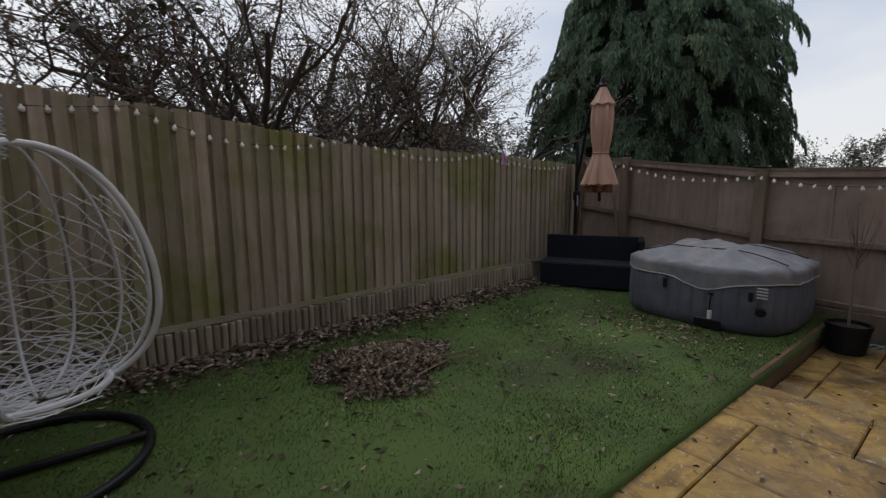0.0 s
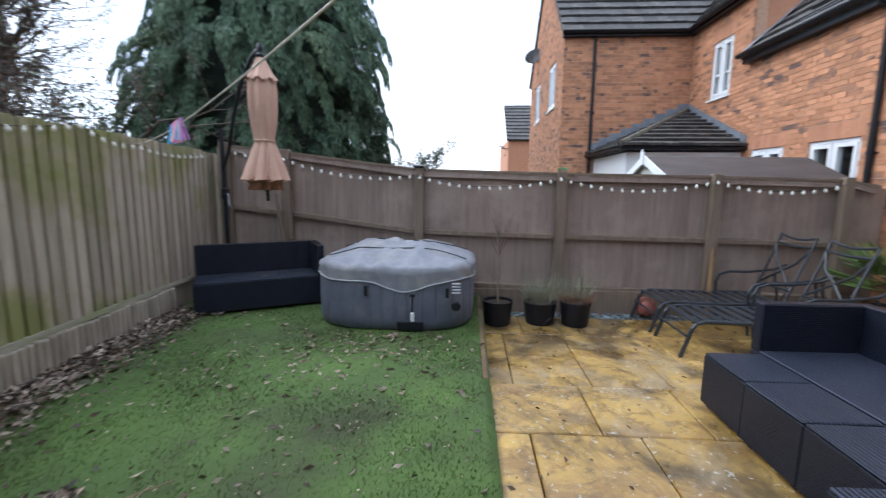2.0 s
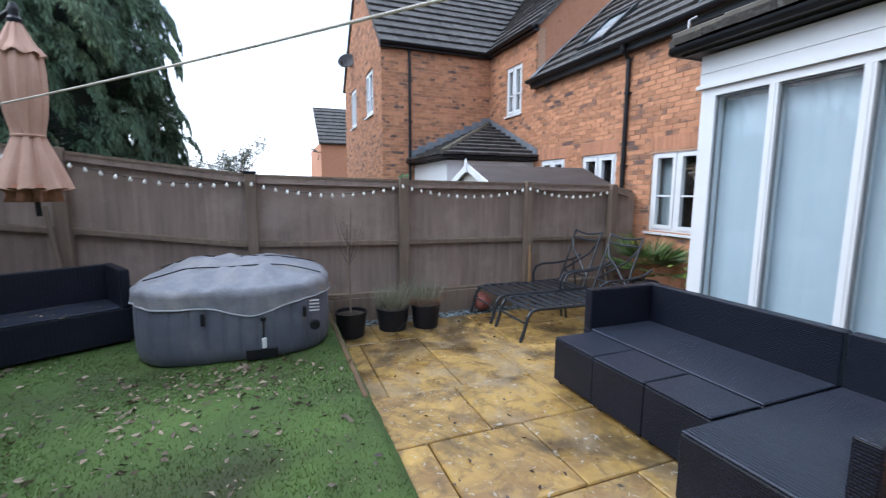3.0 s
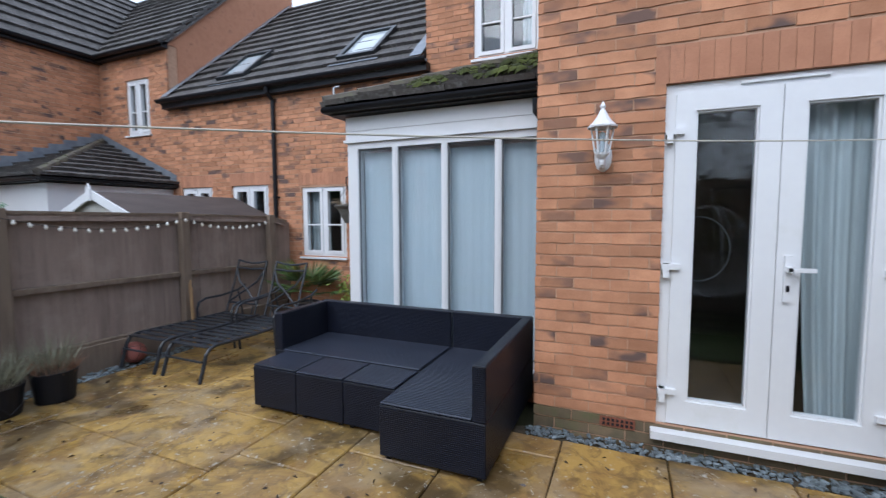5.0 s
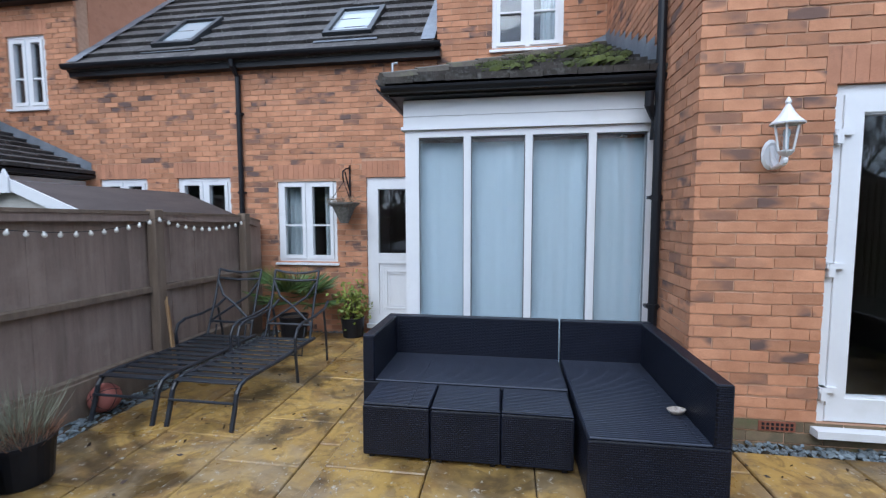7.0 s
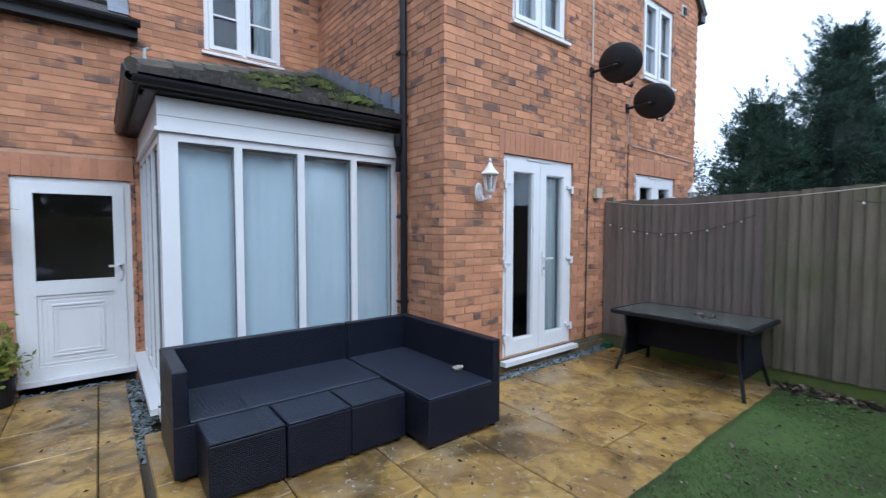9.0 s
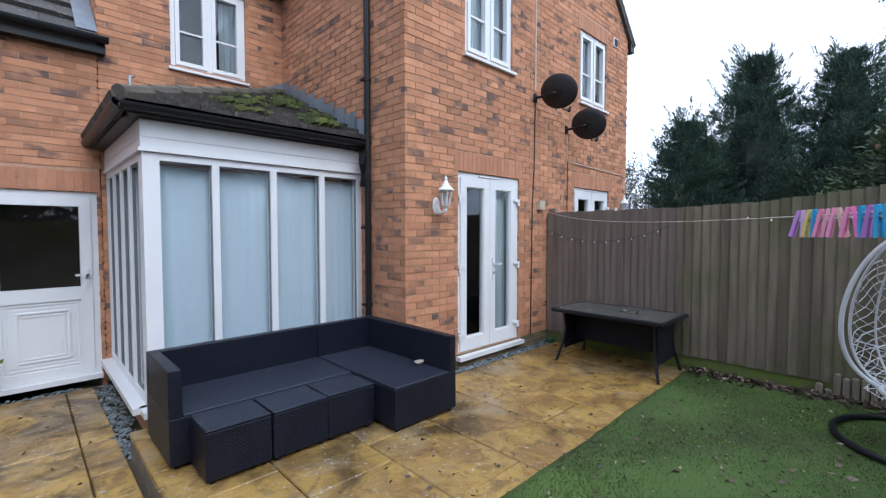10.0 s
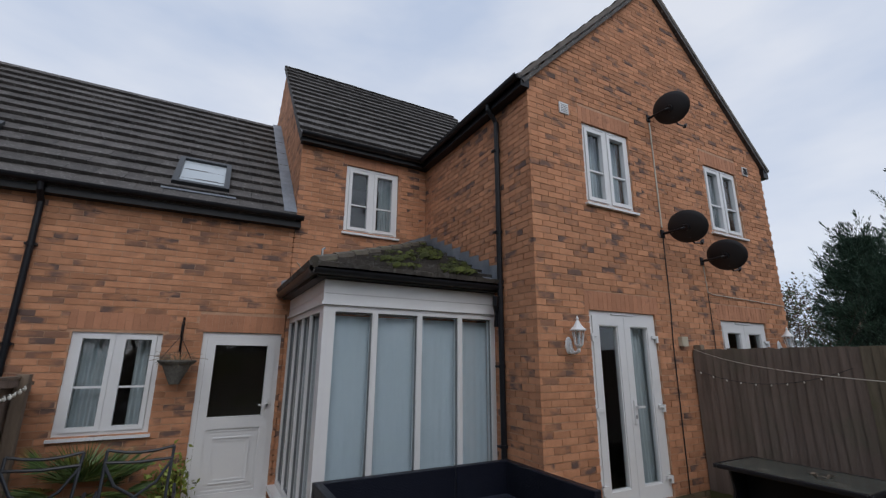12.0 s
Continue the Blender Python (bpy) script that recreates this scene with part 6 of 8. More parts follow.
for vx, vz in ((0.69, 4.78), (-3.42, 4.81)):
    g = Geo()
    cbox(g, FN, vx - 0.075, vx + 0.075, 0.002, 0.02, vz - 0.075, vz + 0.075)
    vt = tagged(g.ob("wall_vent", UPVC), "small white square wall vent", "vent", "wall vents")
    for k in range(5):
        g = Geo()
        cbox(g, FN, vx - 0.055, vx + 0.055, 0.02, 0.032, vz - 0.055 + k * 0.024, vz - 0.043 + k * 0.024)
        g.ob("louvre", UPVC if vx > 0 else BLACK, vt)
g = Geo()
cbox(g, FN, 0.615, 0.83, 0.002, 0.008, 0.082, 0.145)
ab = tagged(g.ob("air_brick", mat("terracotta", (0.3, 0.1, 0.06), (0.2, 0.07, 0.04), rough=0.8)), "terracotta air brick low in the wall", "air brick")
# raised black tabs stand for the shade inside the openings
for r_ in range(2):
    for k in range(7):
        g = Geo()
        cbox(g, FN, 0.628 + k * 0.028, 0.645 + k * 0.028, 0.008, 0.0095, 0.09 + r_ * 0.027, 0.108 + r_ * 0.027)
        g.ob("hole", BLACK, ab)
g = Geo()
g.box(-1.29, -1.2, -0.86, -0.76, -0.02, 0.07, bevel=0.01)
tagged(g.ob("drain_cap", mat("green_plastic", (0.02, 0.12, 0.04), (0.015, 0.08, 0.03), rough=0.5)), "small green plastic box by the wall foot", "box")
g = Geo()
cbox(g, FNR, 3.22, 3.32, 0.0, 0.05, 2.51, 2.61)
tagged(g.ob("alarm_box", mat("red_plastic", (0.55, 0.06, 0.02), (0.45, 0.05, 0.02), rough=0.5)), "small red plastic box on the wall", "box")
cable("wall_cable", [(3.27, YR + 0.012, 2.60), (3.27, YR + 0.012, 2.78), (3.17, YR + 0.02, 2.83), (3.35, YR + 0.3, 2.95)], 0.006, CABLE_W, "white cable above the back door")

# ---- hanging basket ----
hbk = empty("hanging_basket", label="wicker cone hanging basket with dead plant", category="hanging basket")
HB = Vector((4.6, YR + 0.235, 1.62))
g = Geo()
g.lathe([(0.0, -0.25), (0.055, -0.25), (0.075, -0.2), (0.15, -0.035), (0.165, -0.03), (0.2, 0.0), (0.205, 0.02), (0.19, 0.022), (0.15, -0.02), (0.0, -0.015)], 20, Matrix.Translation(HB))
g.ob("basket", mat("grey_wicker", (0.2, 0.19, 0.17), (0.1, 0.095, 0.085), rough=0.85, scale=30, fine=90, bump=0.8), hbk)
g = Geo()
for j in range(3):
    a = j * 2.09 + 0.4
    g.tube([HB + Vector((0.19 * math.cos(a), 0.19 * math.sin(a), 0.02)), HB + Vector((0, 0, 0.3))], 0.004, 5)
g.ob("chain", BLACK, hbk)
g = Geo()
g.tube([(HB.x, YR + 0.005, 1.74), (HB.x, YR + 0.005, 2.16)], 0.013, 8)
g.tube([(HB.x, YR + 0.01, 2.12), (HB.x, YR + 0.14, 2.1), (HB.x, HB.y + 0.02, 2.05), (HB.x, HB.y + 0.03, 1.98), (HB.x, HB.y, 1.92)], 0.01, 8)
g.tube([(HB.x, YR + 0.01, 1.8), (HB.x, YR + 0.12, 1.95), (HB.x, HB.y - 0.05, 2.06)], 0.009, 8)
g.ob("bracket", BLACK, hbk)
g = Geo()
rr = random.Random(5)
for i in range(70):
    a = rr.uniform(0, 6.28)
    p = HB + Vector((0.12 * math.cos(a) * rr.random(), 0.12 * math.sin(a) * rr.random(), 0.0))
    q = p + Vector((0.24 * math.cos(a) * rr.random(), 0.2 * math.sin(a) * rr.random(), rr.uniform(-0.06, 0.16)))
    g.tube([p, (p + q) / 2 + Vector((0, 0, 0.03)), q + Vector((0, 0, -0.05 * rr.random()))], 0.0025, 3)
g.ob("dead_stems", mat("straw_stem", (0.3, 0.23, 0.14), (0.18, 0.13, 0.08), rough=0.9, vary=0.3), hbk, kind="stuff")
rebase(hbk, HB)

# ---- shed behind the fence ----
shed = empty("garden_shed", label="pale timber shed with a brown felt roof behind the fence", category="shed")
SX, SY0, SY1, SZ = 7.0, -3.55, -1.35, 1.8
g = Geo()
g.prism([(SX - 0.85, -0.2), (SX + 0.85, -0.2), (SX + 0.85, SZ - 0.36), (SX, SZ - 0.05), (SX - 0.85, SZ - 0.36)], "y", SY0 + 0.05, SY1 - 0.05)
g.ob("body", mat("cream_painted_timber", (0.55, 0.54, 0.5), (0.45, 0.44, 0.4), rough=0.7, stretch=(1, 1, 8)), shed)
for s in (-1, 1):
    g = Geo()
    vs = [(SX, SY0, SZ), (SX, SY1, SZ), (SX + s * 1.0, SY1, SZ - 0.4), (SX + s * 1.0, SY0, SZ - 0.4)]
    g.add(vs + [(x, y, z - 0.03) for x, y, z in vs], [(0, 1, 2, 3), (7, 6, 5, 4), (0, 4, 5, 1), (1, 5, 6, 2), (2, 6, 7, 3), (3, 7, 4, 0)])
    g.ob("roof_felt", FELT, shed)
    g = Geo()
    vs = [(SX, SY1, SZ + 0.02), (SX + s * 1.02, SY1, SZ - 0.39), (SX + s * 1.02, SY1, SZ - 0.5), (SX, SY1, SZ - 0.09)]
    g.add(vs + [(x, y + 0.025, z) for x, y, z in vs], [(0, 1, 2, 3), (7, 6, 5, 4), (0, 4, 5, 1), (1, 5, 6, 2), (2, 6, 7, 3), (3, 7, 4, 0)])
    g.ob("barge_board", UPVC, shed)
g = Geo()
g.prism([(SX - 0.04, SZ - 0.12), (SX + 0.04, SZ - 0.12), (SX + 0.045, SZ + 0.02), (SX, SZ + 0.1), (SX - 0.045, SZ + 0.02)], "y", SY1 + 0.025, SY1 + 0.045)
g.ob("finial", UPVC, shed)
rebase(shed, (SX, -2.5, -0.2))

# ---- egg chair ----
EGGZ = 0.98
EGGW = mat("white_pe_rattan", (0.62, 0.63, 0.65), (0.5, 0.51, 0.53), rough=0.5, scale=5, fine=60, bump=0.1)
egg = empty("hanging_egg_chair", label="white open-weave hanging egg chair on a black stand", category="hanging chair")
EC = Vector((-0.44, 2.72, 0))
g = Geo()
g.tube([EC + Vector((0.52 * math.cos(a), 0.52 * math.sin(a), 0.055)) for a in [i * math.pi / 24 for i in range(48)]], 0.024, 10, closed=True)
g.ob("base_ring", BLACK, egg)
g = Geo()
g.tube([EC + Vector((-0.5, 0.0, 0.06)), EC + Vector((0.5, 0.0, 0.06))], 0.022, 10)
g.ob("base_bar", BLACK, egg)
g = Geo()
g.tube([EC + Vector(p) for p in ((-0.5, 0.02, 0.06), (-0.66, 0.02, 0.5), (-0.7, 0.02, 1.1), (-0.6, 0.02, 1.6), (-0.36, 0.02, 1.82), (-0.08, 0.01, 1.84), (0.1, 0, 1.8))], 0.024, 10)
g.ob("stand_pole", BLACK, egg)
HK = EC + Vector((0.1, 0, 1.78))
g = Geo()
g.tube([HK + Vector((0.016 * math.cos(i * 0.9), 0.016 * math.sin(i * 0.9), -i * 0.0042)) for i in range(66)], 0.005, 5)
g.tube([HK, HK + Vector((0, 0, 0.04))], 0.012, 6)
g.ob("spring", mat("galvanised_steel", (0.55, 0.56, 0.57), (0.4, 0.41, 0.42), rough=0.35, metal=0.9), egg)
FACE = math.radians(-48)   # the opening's way


def egg_pt(th, ph):
    """th: down from the top, ph: round."""
    r = 0.5 * math.sin(th) ** 0.85
    z = EGGZ + 0.6 * math.cos(th) - 0.07 * (1 - math.cos(2 * th))
    return Vector((HK.x, HK.y, 0)) + Vector((r * math.cos(ph), r * math.sin(ph) * 0.95, z))


for k in range(9):
    ph = FACE + math.radians(62) + k * math.radians(236 / 8)
    g = Geo()
    g.tube([egg_pt(0.04 + (math.pi - 0.08) * i / 24, ph) for i in range(25)], 0.011 if k in (0, 8) else 0.008, 7)
    g.ob("rib", EGGW, egg)
for k in (-1, 1):
    g = Geo()
    g.tube([egg_pt(0.03 + 2.65 * i / 24, FACE + k * math.radians(60) * (1 - 0.15 * math.sin(i / 24 * math.pi))) + Vector((0.03 * math.cos(FACE), 0.03 * math.sin(FACE), 0)) for i in range(25)], 0.017, 8)
    g.ob("rim", EGGW, egg)
g = Geo()
g.tube([egg_pt(2.62, FACE + math.radians(-60 + 120 * i / 12)) for i in range(13)], 0.017, 8)
g.ob("rim", EGGW, egg)
rr = random.Random(9)
g = Geo()
A0, SPAN = FACE + math.radians(62), math.radians(236)
for way in (-1, 1):
    for k in range(-14, 30):
        pts = []
        for q in range(40):
            th = 0.75 + 2.3 * q / 39
            u = k / 16 + way * (th - 0.75) * 0.42 + 0.012 * math.sin(q * 1.3 + k * 2.1)
            if 0 <= u <= 1:
                pts.append(egg_pt(th + 0.02 * math.sin(q * 0.9 + k), A0 + SPAN * u))
            elif pts:
                break
        if len(pts) > 2:
            g.tube(pts, 0.0032, 4)
for i in range(70):
    th, ph = rr.uniform(1.5, 3.05), A0 + rr.uniform(0, SPAN)
    dth, dph = rr.uniform(-0.3, 0.3), rr.uniform(0.3, 1.0)
    g.tube([egg_pt(min(3.08, max(0.3, th + dth * q / 4)), min(A0 + SPAN, ph + dph * q / 4)) for q in range(5)], 0.0035, 4)
for i in range(90):
    a, d = rr.uniform(0, 6.28), rr.uniform(0.1, 0.36)
    p = Vector((HK.x + d * math.cos(a), HK.y + d * math.sin(a), 0.39 + 0.28 * d * d))
    a2 = a + rr.uniform(0.5, 1.4)
    q = Vector((HK.x + d * math.cos(a2), HK.y + d * math.sin(a2), 0.39 + 0.28 * d * d))
    g.tube([p, (p + q) / 2, q], 0.0035, 4)
g.ob("open_weave", EGGW, egg, kind="stuff")
rebase(egg, (EC.x, EC.y, 0.03))

# ---- clothes line and pegs ----
LA, LB = Vector((-1.27, -0.88, 1.83)), Vector((4.42, 4.13, 1.72))


def line_pt(t):
    p = LA.lerp(LB, t)
    p.z -= 0.165 * 4 * t * (1 - t)
    return p


cl = empty("clothes_line", label="white washing line strung across the garden", category="washing line")
g = Geo()
g.tube([line_pt(i / 40) for i in range(41)], 0.0021, 6)
g.ob("cord", CABLE_W, cl)
pegs = [(0.5, 0.22, 0.6), (0.62, 0.4, 0.68), (0.75, 0.62, 0.2), (0.05, 0.4, 0.72), (0.85, 0.3, 0.5), (0.85, 0.42, 0.5), (0.85, 0.25, 0.48), (0.86, 0.55, 0.5), (0.88, 0.25, 0.5), (0.8, 0.15, 0.42), (0.05, 0.42, 0.75), (0.5, 0.22, 0.62), (0.04, 0.4, 0.72), (0.04, 0.38, 0.72)]
for i, c in enumerate(pegs):
    t = 0.627 + i * 0.003
    p = line_pt(t)
    e = empty("clothes_peg", label="bright plastic clothes peg clipped on the line", category="clothes peg", group="pegs on the line")
    pm = mat("peg_plastic_" + "".join(str(int(q * 9)) for q in c), c, tuple(q * 0.8 for q in c), rough=0.4, bump=0.02)
    m = Matrix.Translation(p) @ pose(0, 0, 0, rr.uniform(-8, 8), rr.uniform(-12, 12), 72 + rr.uniform(-25, 25)) @ Matrix.Scale(1.02, 4)
    for s in (-1, 1):
        g = Geo()
        g.add([m @ Vector(v) for v in ((-0.0045, s * 0.002, 0.016), (0.0045, s * 0.002, 0.016), (0.0045, s * 0.005, 0.018), (-0.0045, s * 0.005, 0.018), (-0.0045, s * 0.008, -0.065), (0.0045, s * 0.008, -0.065), (0.0045, s * 0.013, -0.064), (-0.0045, s * 0.013, -0.064))],
              [(0, 1, 2, 3), (7, 6, 5, 4), (0, 4, 5, 1), (1, 5, 6, 2), (2, 6, 7, 3), (3, 7, 4, 0)])
        g.ob("jaw", pm, e)
    g = Geo()
    g.tube([m @ Vector((-0.007, 0, -0.012)), m @ Vector((0.007, 0, -0.012))], 0.005, 6)
    g.ob("peg_spring", MATS["galvanised_steel"], e)
    rebase(e, p)
rebase(cl, LA)

# ---- string lights ----
BULB = mat("clear_white_bulb", (0.8, 0.79, 0.74), (0.68, 0.66, 0.6), rough=0.2, bump=0.0)
gb = Geo()
gb.lathe([(0.0, -0.03), (0.009, -0.027), (0.0145, -0.016), (0.014, -0.006), (0.007, 0.003), (0.006, 0.012), (0.0, 0.013)], 8)
bulb_me = bpy.data.meshes.new("bulb")
bulb_me.from_pydata(gb.v, [], gb.f)
bulb_me.materials.append(BULB)
bulb_me.shade_smooth()


def lights(label, anchors, sag, step=0.12, size=1.2):
    e = empty("string_lights", label=label, category="string lights", group="festoon lights on the fences")
    pts = []
    for (a, b), s in zip(zip(anchors, anchors[1:]), sag):
        a, b = Vector(a), Vector(b)
        for i in range(12):
            p = a.lerp(b, i / 12)
            p.z -= s * 4 * (i / 12) * (1 - i / 12)
            pts.append(p)
    pts.append(Vector(anchors[-1]))
    g = Geo()
    g.tube(pts, 0.003, 5)
    g.ob("wire", CABLE_B, e)
    acc = 0.05
    for a, b in zip(pts, pts[1:]):
        L = (b - a).length
        while acc < L:
            p = a.lerp(b, acc / L)
            shared("bulb", bulb_me, Matrix.Translation((p.x, p.y, p.z - 0.008)) @ pose(0, 0, 0, rr.uniform(-15, 15), rr.uniform(-15, 15), 0) @ Matrix.Scale(size, 4), e)
            acc += step
        acc -= L
    rebase(e, anchors[0])
    return e


ny_ = lambda x: north_y(x) - 0.035
lights("festoon of small white bulbs along the board fence", [(x, ny_(x), z) for x, z in ((-1.25, 1.87), (-0.41, 1.89), (0.17, 1.95), (1.9, 1.87), (3.87, 1.82), (4.5, 1.72), (5.75, 1.72))], (0.02, 0.01, 0.17, 0.13, 0.05, 0.05))
xe = XE - 0.1
lights("festoon of small white bulbs looped between fence posts", [(xe, y, z) for y, z in ((4.0, 1.76), (3.36, 1.68), (1.75, 1.49), (0.05, 1.47), (-1.72, 1.45), (-3.15, 1.42))], (0.02, 0.1, 0.12, 0.12, 0.1))
xw = XW + 0.045
lights("festoon of small bulbs on the west fence", [(xw, y, z) for y, z in ((-0.88, 1.56), (0.7, 1.62))], (0.16,), step=0.16, size=0.55)
lights("festoon of small bulbs high on the west fence", [(xw, y, z) for y, z in ((1.4, 1.72), (2.3, 1.68), (3.6, 1.8))], (0.03, 0.08), step=0.2, size=0.7)

# ---- small fixings ----
g = Geo()
g.tube([(BX + 0.08, BY + 0.1, 2.58), (BX + 0.08, BY + 0.1, 2.74), (BX + 0.05, BY + 0.06, 2.76)], 0.011, 8)
tagged(g.ob("metal_bracket", MATS["galvanised_steel"]), "bent metal bracket on the bay roof corner", "bracket")
g = Geo()
for i in range(9):
    m = pose(XE - 0.05 + CHIP.uniform(-0.05, 0.05), 0.02 + CHIP.uniform(-0.06, 0.06), 1.57 + CHIP.uniform(-0.01, 0.02), CHIP.uniform(-40, 40), CHIP.uniform(-40, 40), CHIP.uniform(0, 360))
    g.box(-0.03, 0.03, -0.006, 0.006, -0.002, 0.002, m)
tagged(g.ob("green_tie", mat("green_twine", (0.06, 0.3, 0.12), (0.04, 0.2, 0.08), rough=0.6)), "knot of green twine on the fence post", "twine")
g = Geo()
g.box(XE - 0.1, XE + 0.03, 1.655, 1.785, 1.575, 1.6, bevel=0.006)
tagged(g.ob("post_cap", BLACK), "black cap on the fence post", "post cap")

# ---- plants ----
BARK = mat("grey_brown_bark", (0.11, 0.088, 0.07), (0.055, 0.043, 0.034), rough=0.9, scale=6, fine=60, bump=0.5, stretch=(5, 5, 1), vary=0.2)
TWIG = mat("brown_twig", (0.13, 0.095, 0.075), (0.07, 0.05, 0.042), rough=0.9, scale=4, fine=40, bump=0.0, vary=0.3)
SPRUCE = mat("drooping_conifer_foliage", (0.1, 0.165, 0.085), (0.035, 0.072, 0.04), rough=0.65, scale=1.6, fine=9, bump=0, vary=0.6, stain=(0.1, 0.125, 0.03), stain_scale=0.55, stain_at=0.64)
LEYL = mat("dark_conifer_foliage", (0.068, 0.13, 0.082), (0.03, 0.064, 0.044), rough=0.65, scale=0.9, fine=9, bump=0, vary=0.55)
PALEC = mat("pale_conifer_foliage", (0.085, 0.125, 0.05), (0.04, 0.07, 0.03), rough=0.65, scale=0.9, fine=9, bump=0, vary=0.5)
GREYLEAF = mat("grey_green_leaf", (0.19, 0.21, 0.15), (0.1, 0.115, 0.08), rough=0.6, scale=2, fine=12, bump=0, vary=0.55)
BROWNLEAF = mat("withered_brown_leaf", (0.16, 0.1, 0.07), (0.08, 0.05, 0.036), rough=0.8, scale=2, fine=12, bump=0, vary=0.55)


def leaves(name, P, D, L, W, material, parent, seed=0, fold=0.0):
    """Many small leaf blades: P bases, D directions, L lengths, W widths."""
    rs = np.random.RandomState(seed)
    P, D = np.asarray(P, float), np.asarray(D, float)
    n = len(P)
    D /= np.linalg.norm(D, axis=1)[:, None] + 1e-9
    R = rs.normal(size=(n, 3))
    S = np.cross(D, R)
    S /= np.linalg.norm(S, axis=1)[:, None] + 1e-9
    N = np.cross(D, S)
    L, W = np.broadcast_to(L, n)[:, None], np.broadcast_to(W, n)[:, None]
    V = np.stack([P, P + D * L * 0.45 + S * W * 0.5 + N * W * fold, P + D * L, P + D * L * 0.45 - S * W * 0.5 + N * W * fold], 1).reshape(-1, 3)
    me = bpy.data.meshes.new(name)
    me.vertices.add(4 * n)
    me.vertices.foreach_set("co", V.ravel())
    me.loops.add(4 * n)
    me.loops.foreach_set("vertex_index", np.arange(4 * n))
    me.polygons.add(n)
    me.polygons.foreach_set("loop_start", np.arange(0, 4 * n, 4))
    me.polygons.foreach_set("loop_total", np.full(n, 4))
    me.update(calc_edges=True)
    me.materials.append(material)
    ob = new(name, me)
    ob.parent = parent
    return ob


def conifer(at, height, radius, boughs, droop, material, label, seed, profile, spray=0.34, base=0.2, per=26, category="tree", up=0.0, name="conifer", fan_w=0.35, hang=0.25, shoots=0, slim=0.3):
    """A conifer: trunk, a hull coloured dark for the shade inside, and boughs carrying hanging or rising sprays."""
    rs = np.random.RandomState(seed)
    e = empty(name, at=at, label=label, category=category)
    g = Geo()
    g.tube([(0, 0, -0.3), (0.03, 0.02, height * 0.4), (0, 0, height * 0.96)], radius * 0.06, 9, 0.03)
    g.ob("trunk", BARK, e)
    P, D = [], []
    limb = Geo()
    for i in range(boughs):
        h = base + (1 - base) * rs.rand() ** 1.15
        R = radius * profile(h)
        a = rs.rand() * 2 * math.pi
        lump = 1 + 0.24 * noise.noise((math.cos(a) * 2.2, math.sin(a) * 2.2, h * 7 + seed)) + 0.12 * rs.randn()
        R *= max(0.45, lump)
        out = np.array([math.cos(a), math.sin(a), 0.0])
        side = np.array([-out[1], out[0], 0.0])
        z0 = h * height
        lift_, dr = (0.12 + up * 0.35) * R, droop * R * (0.75 + 0.5 * rs.rand())
        if i % 5 == 0:
            limb.tube([(out[0] * t * R, out[1] * t * R, z0 + lift_ * t - dr * t * t) for t in (0.05, 0.4, 0.75, 0.95)], 0.03, 4, 0.01)
        t = 0.4 + 0.62 * rs.rand(per) ** 0.65
        fan = fan_w * (1.05 - t) * 1.5 + 0.06
        wob = np.clip(rs.normal(size=per), -2, 2) * fan
        p = out * (t * R)[:, None] + side * wob[:, None]
        p[:, 2] += z0 + lift_ * t - dr * t * t - np.abs(wob) * (0.5 if droop > 0 else -0.1) - rs.rand(per) * hang * t
        d = out * 0.6 + side * (wob / (fan + 0.05) * 0.45)[:, None] + rs.normal(size=(per, 3)) * 0.28
        d[:, 2] += (-2.8 * droop + up) if droop > 0 else up
        P.append(p)
        D.append(d)
    for i in range(shoots):
        a, h = rs.rand() * 2 * math.pi, base + (0.97 - base) * rs.rand() ** 0.6
        out = np.array([math.cos(a), math.sin(a), 0.0])
        R = radius * profile(h) * (0.75 + 0.3 * rs.rand())
        tipd = out * 0.55 + np.array([0, 0, 1.0]) + rs.normal(size=3) * 0.15
        L = rs.uniform(0.4, 0.85)
        k = 110
        t = rs.rand(k)
        rad = 0.2 * (1 - t) + 0.02
        off = rs.normal(size=(k, 3)) * rad[:, None]
        off[:, 2] = np.abs(off[:, 2]) * 0.4
        P.append(out * R + np.array([0, 0, h * height]) + tipd * (t * L)[:, None] + off * 0.5)
        D.append(off * 3 + tipd * 0.7)
    P, D = np.concatenate(P), np.concatenate(D)
    leaves("crown", P, D, spray * (0.6 + 0.8 * rs.rand(len(P))), spray * slim * (0.6 + 0.8 * rs.rand(len(P))), material, e, seed, 0.3)
    limb.ob("branch_frame", BARK, e, kind="stuff")
    # closed hull in near-black green stands for the shade deep in the crown
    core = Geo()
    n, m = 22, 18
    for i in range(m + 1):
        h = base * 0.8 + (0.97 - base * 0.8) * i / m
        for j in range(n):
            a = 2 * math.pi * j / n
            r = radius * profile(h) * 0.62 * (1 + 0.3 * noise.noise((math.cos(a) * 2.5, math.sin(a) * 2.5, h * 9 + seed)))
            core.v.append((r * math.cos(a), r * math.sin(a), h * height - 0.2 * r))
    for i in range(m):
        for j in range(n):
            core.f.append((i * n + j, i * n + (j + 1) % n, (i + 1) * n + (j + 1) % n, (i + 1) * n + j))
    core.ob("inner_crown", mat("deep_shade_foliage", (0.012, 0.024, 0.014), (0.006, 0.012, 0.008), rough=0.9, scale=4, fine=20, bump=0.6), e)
    return e




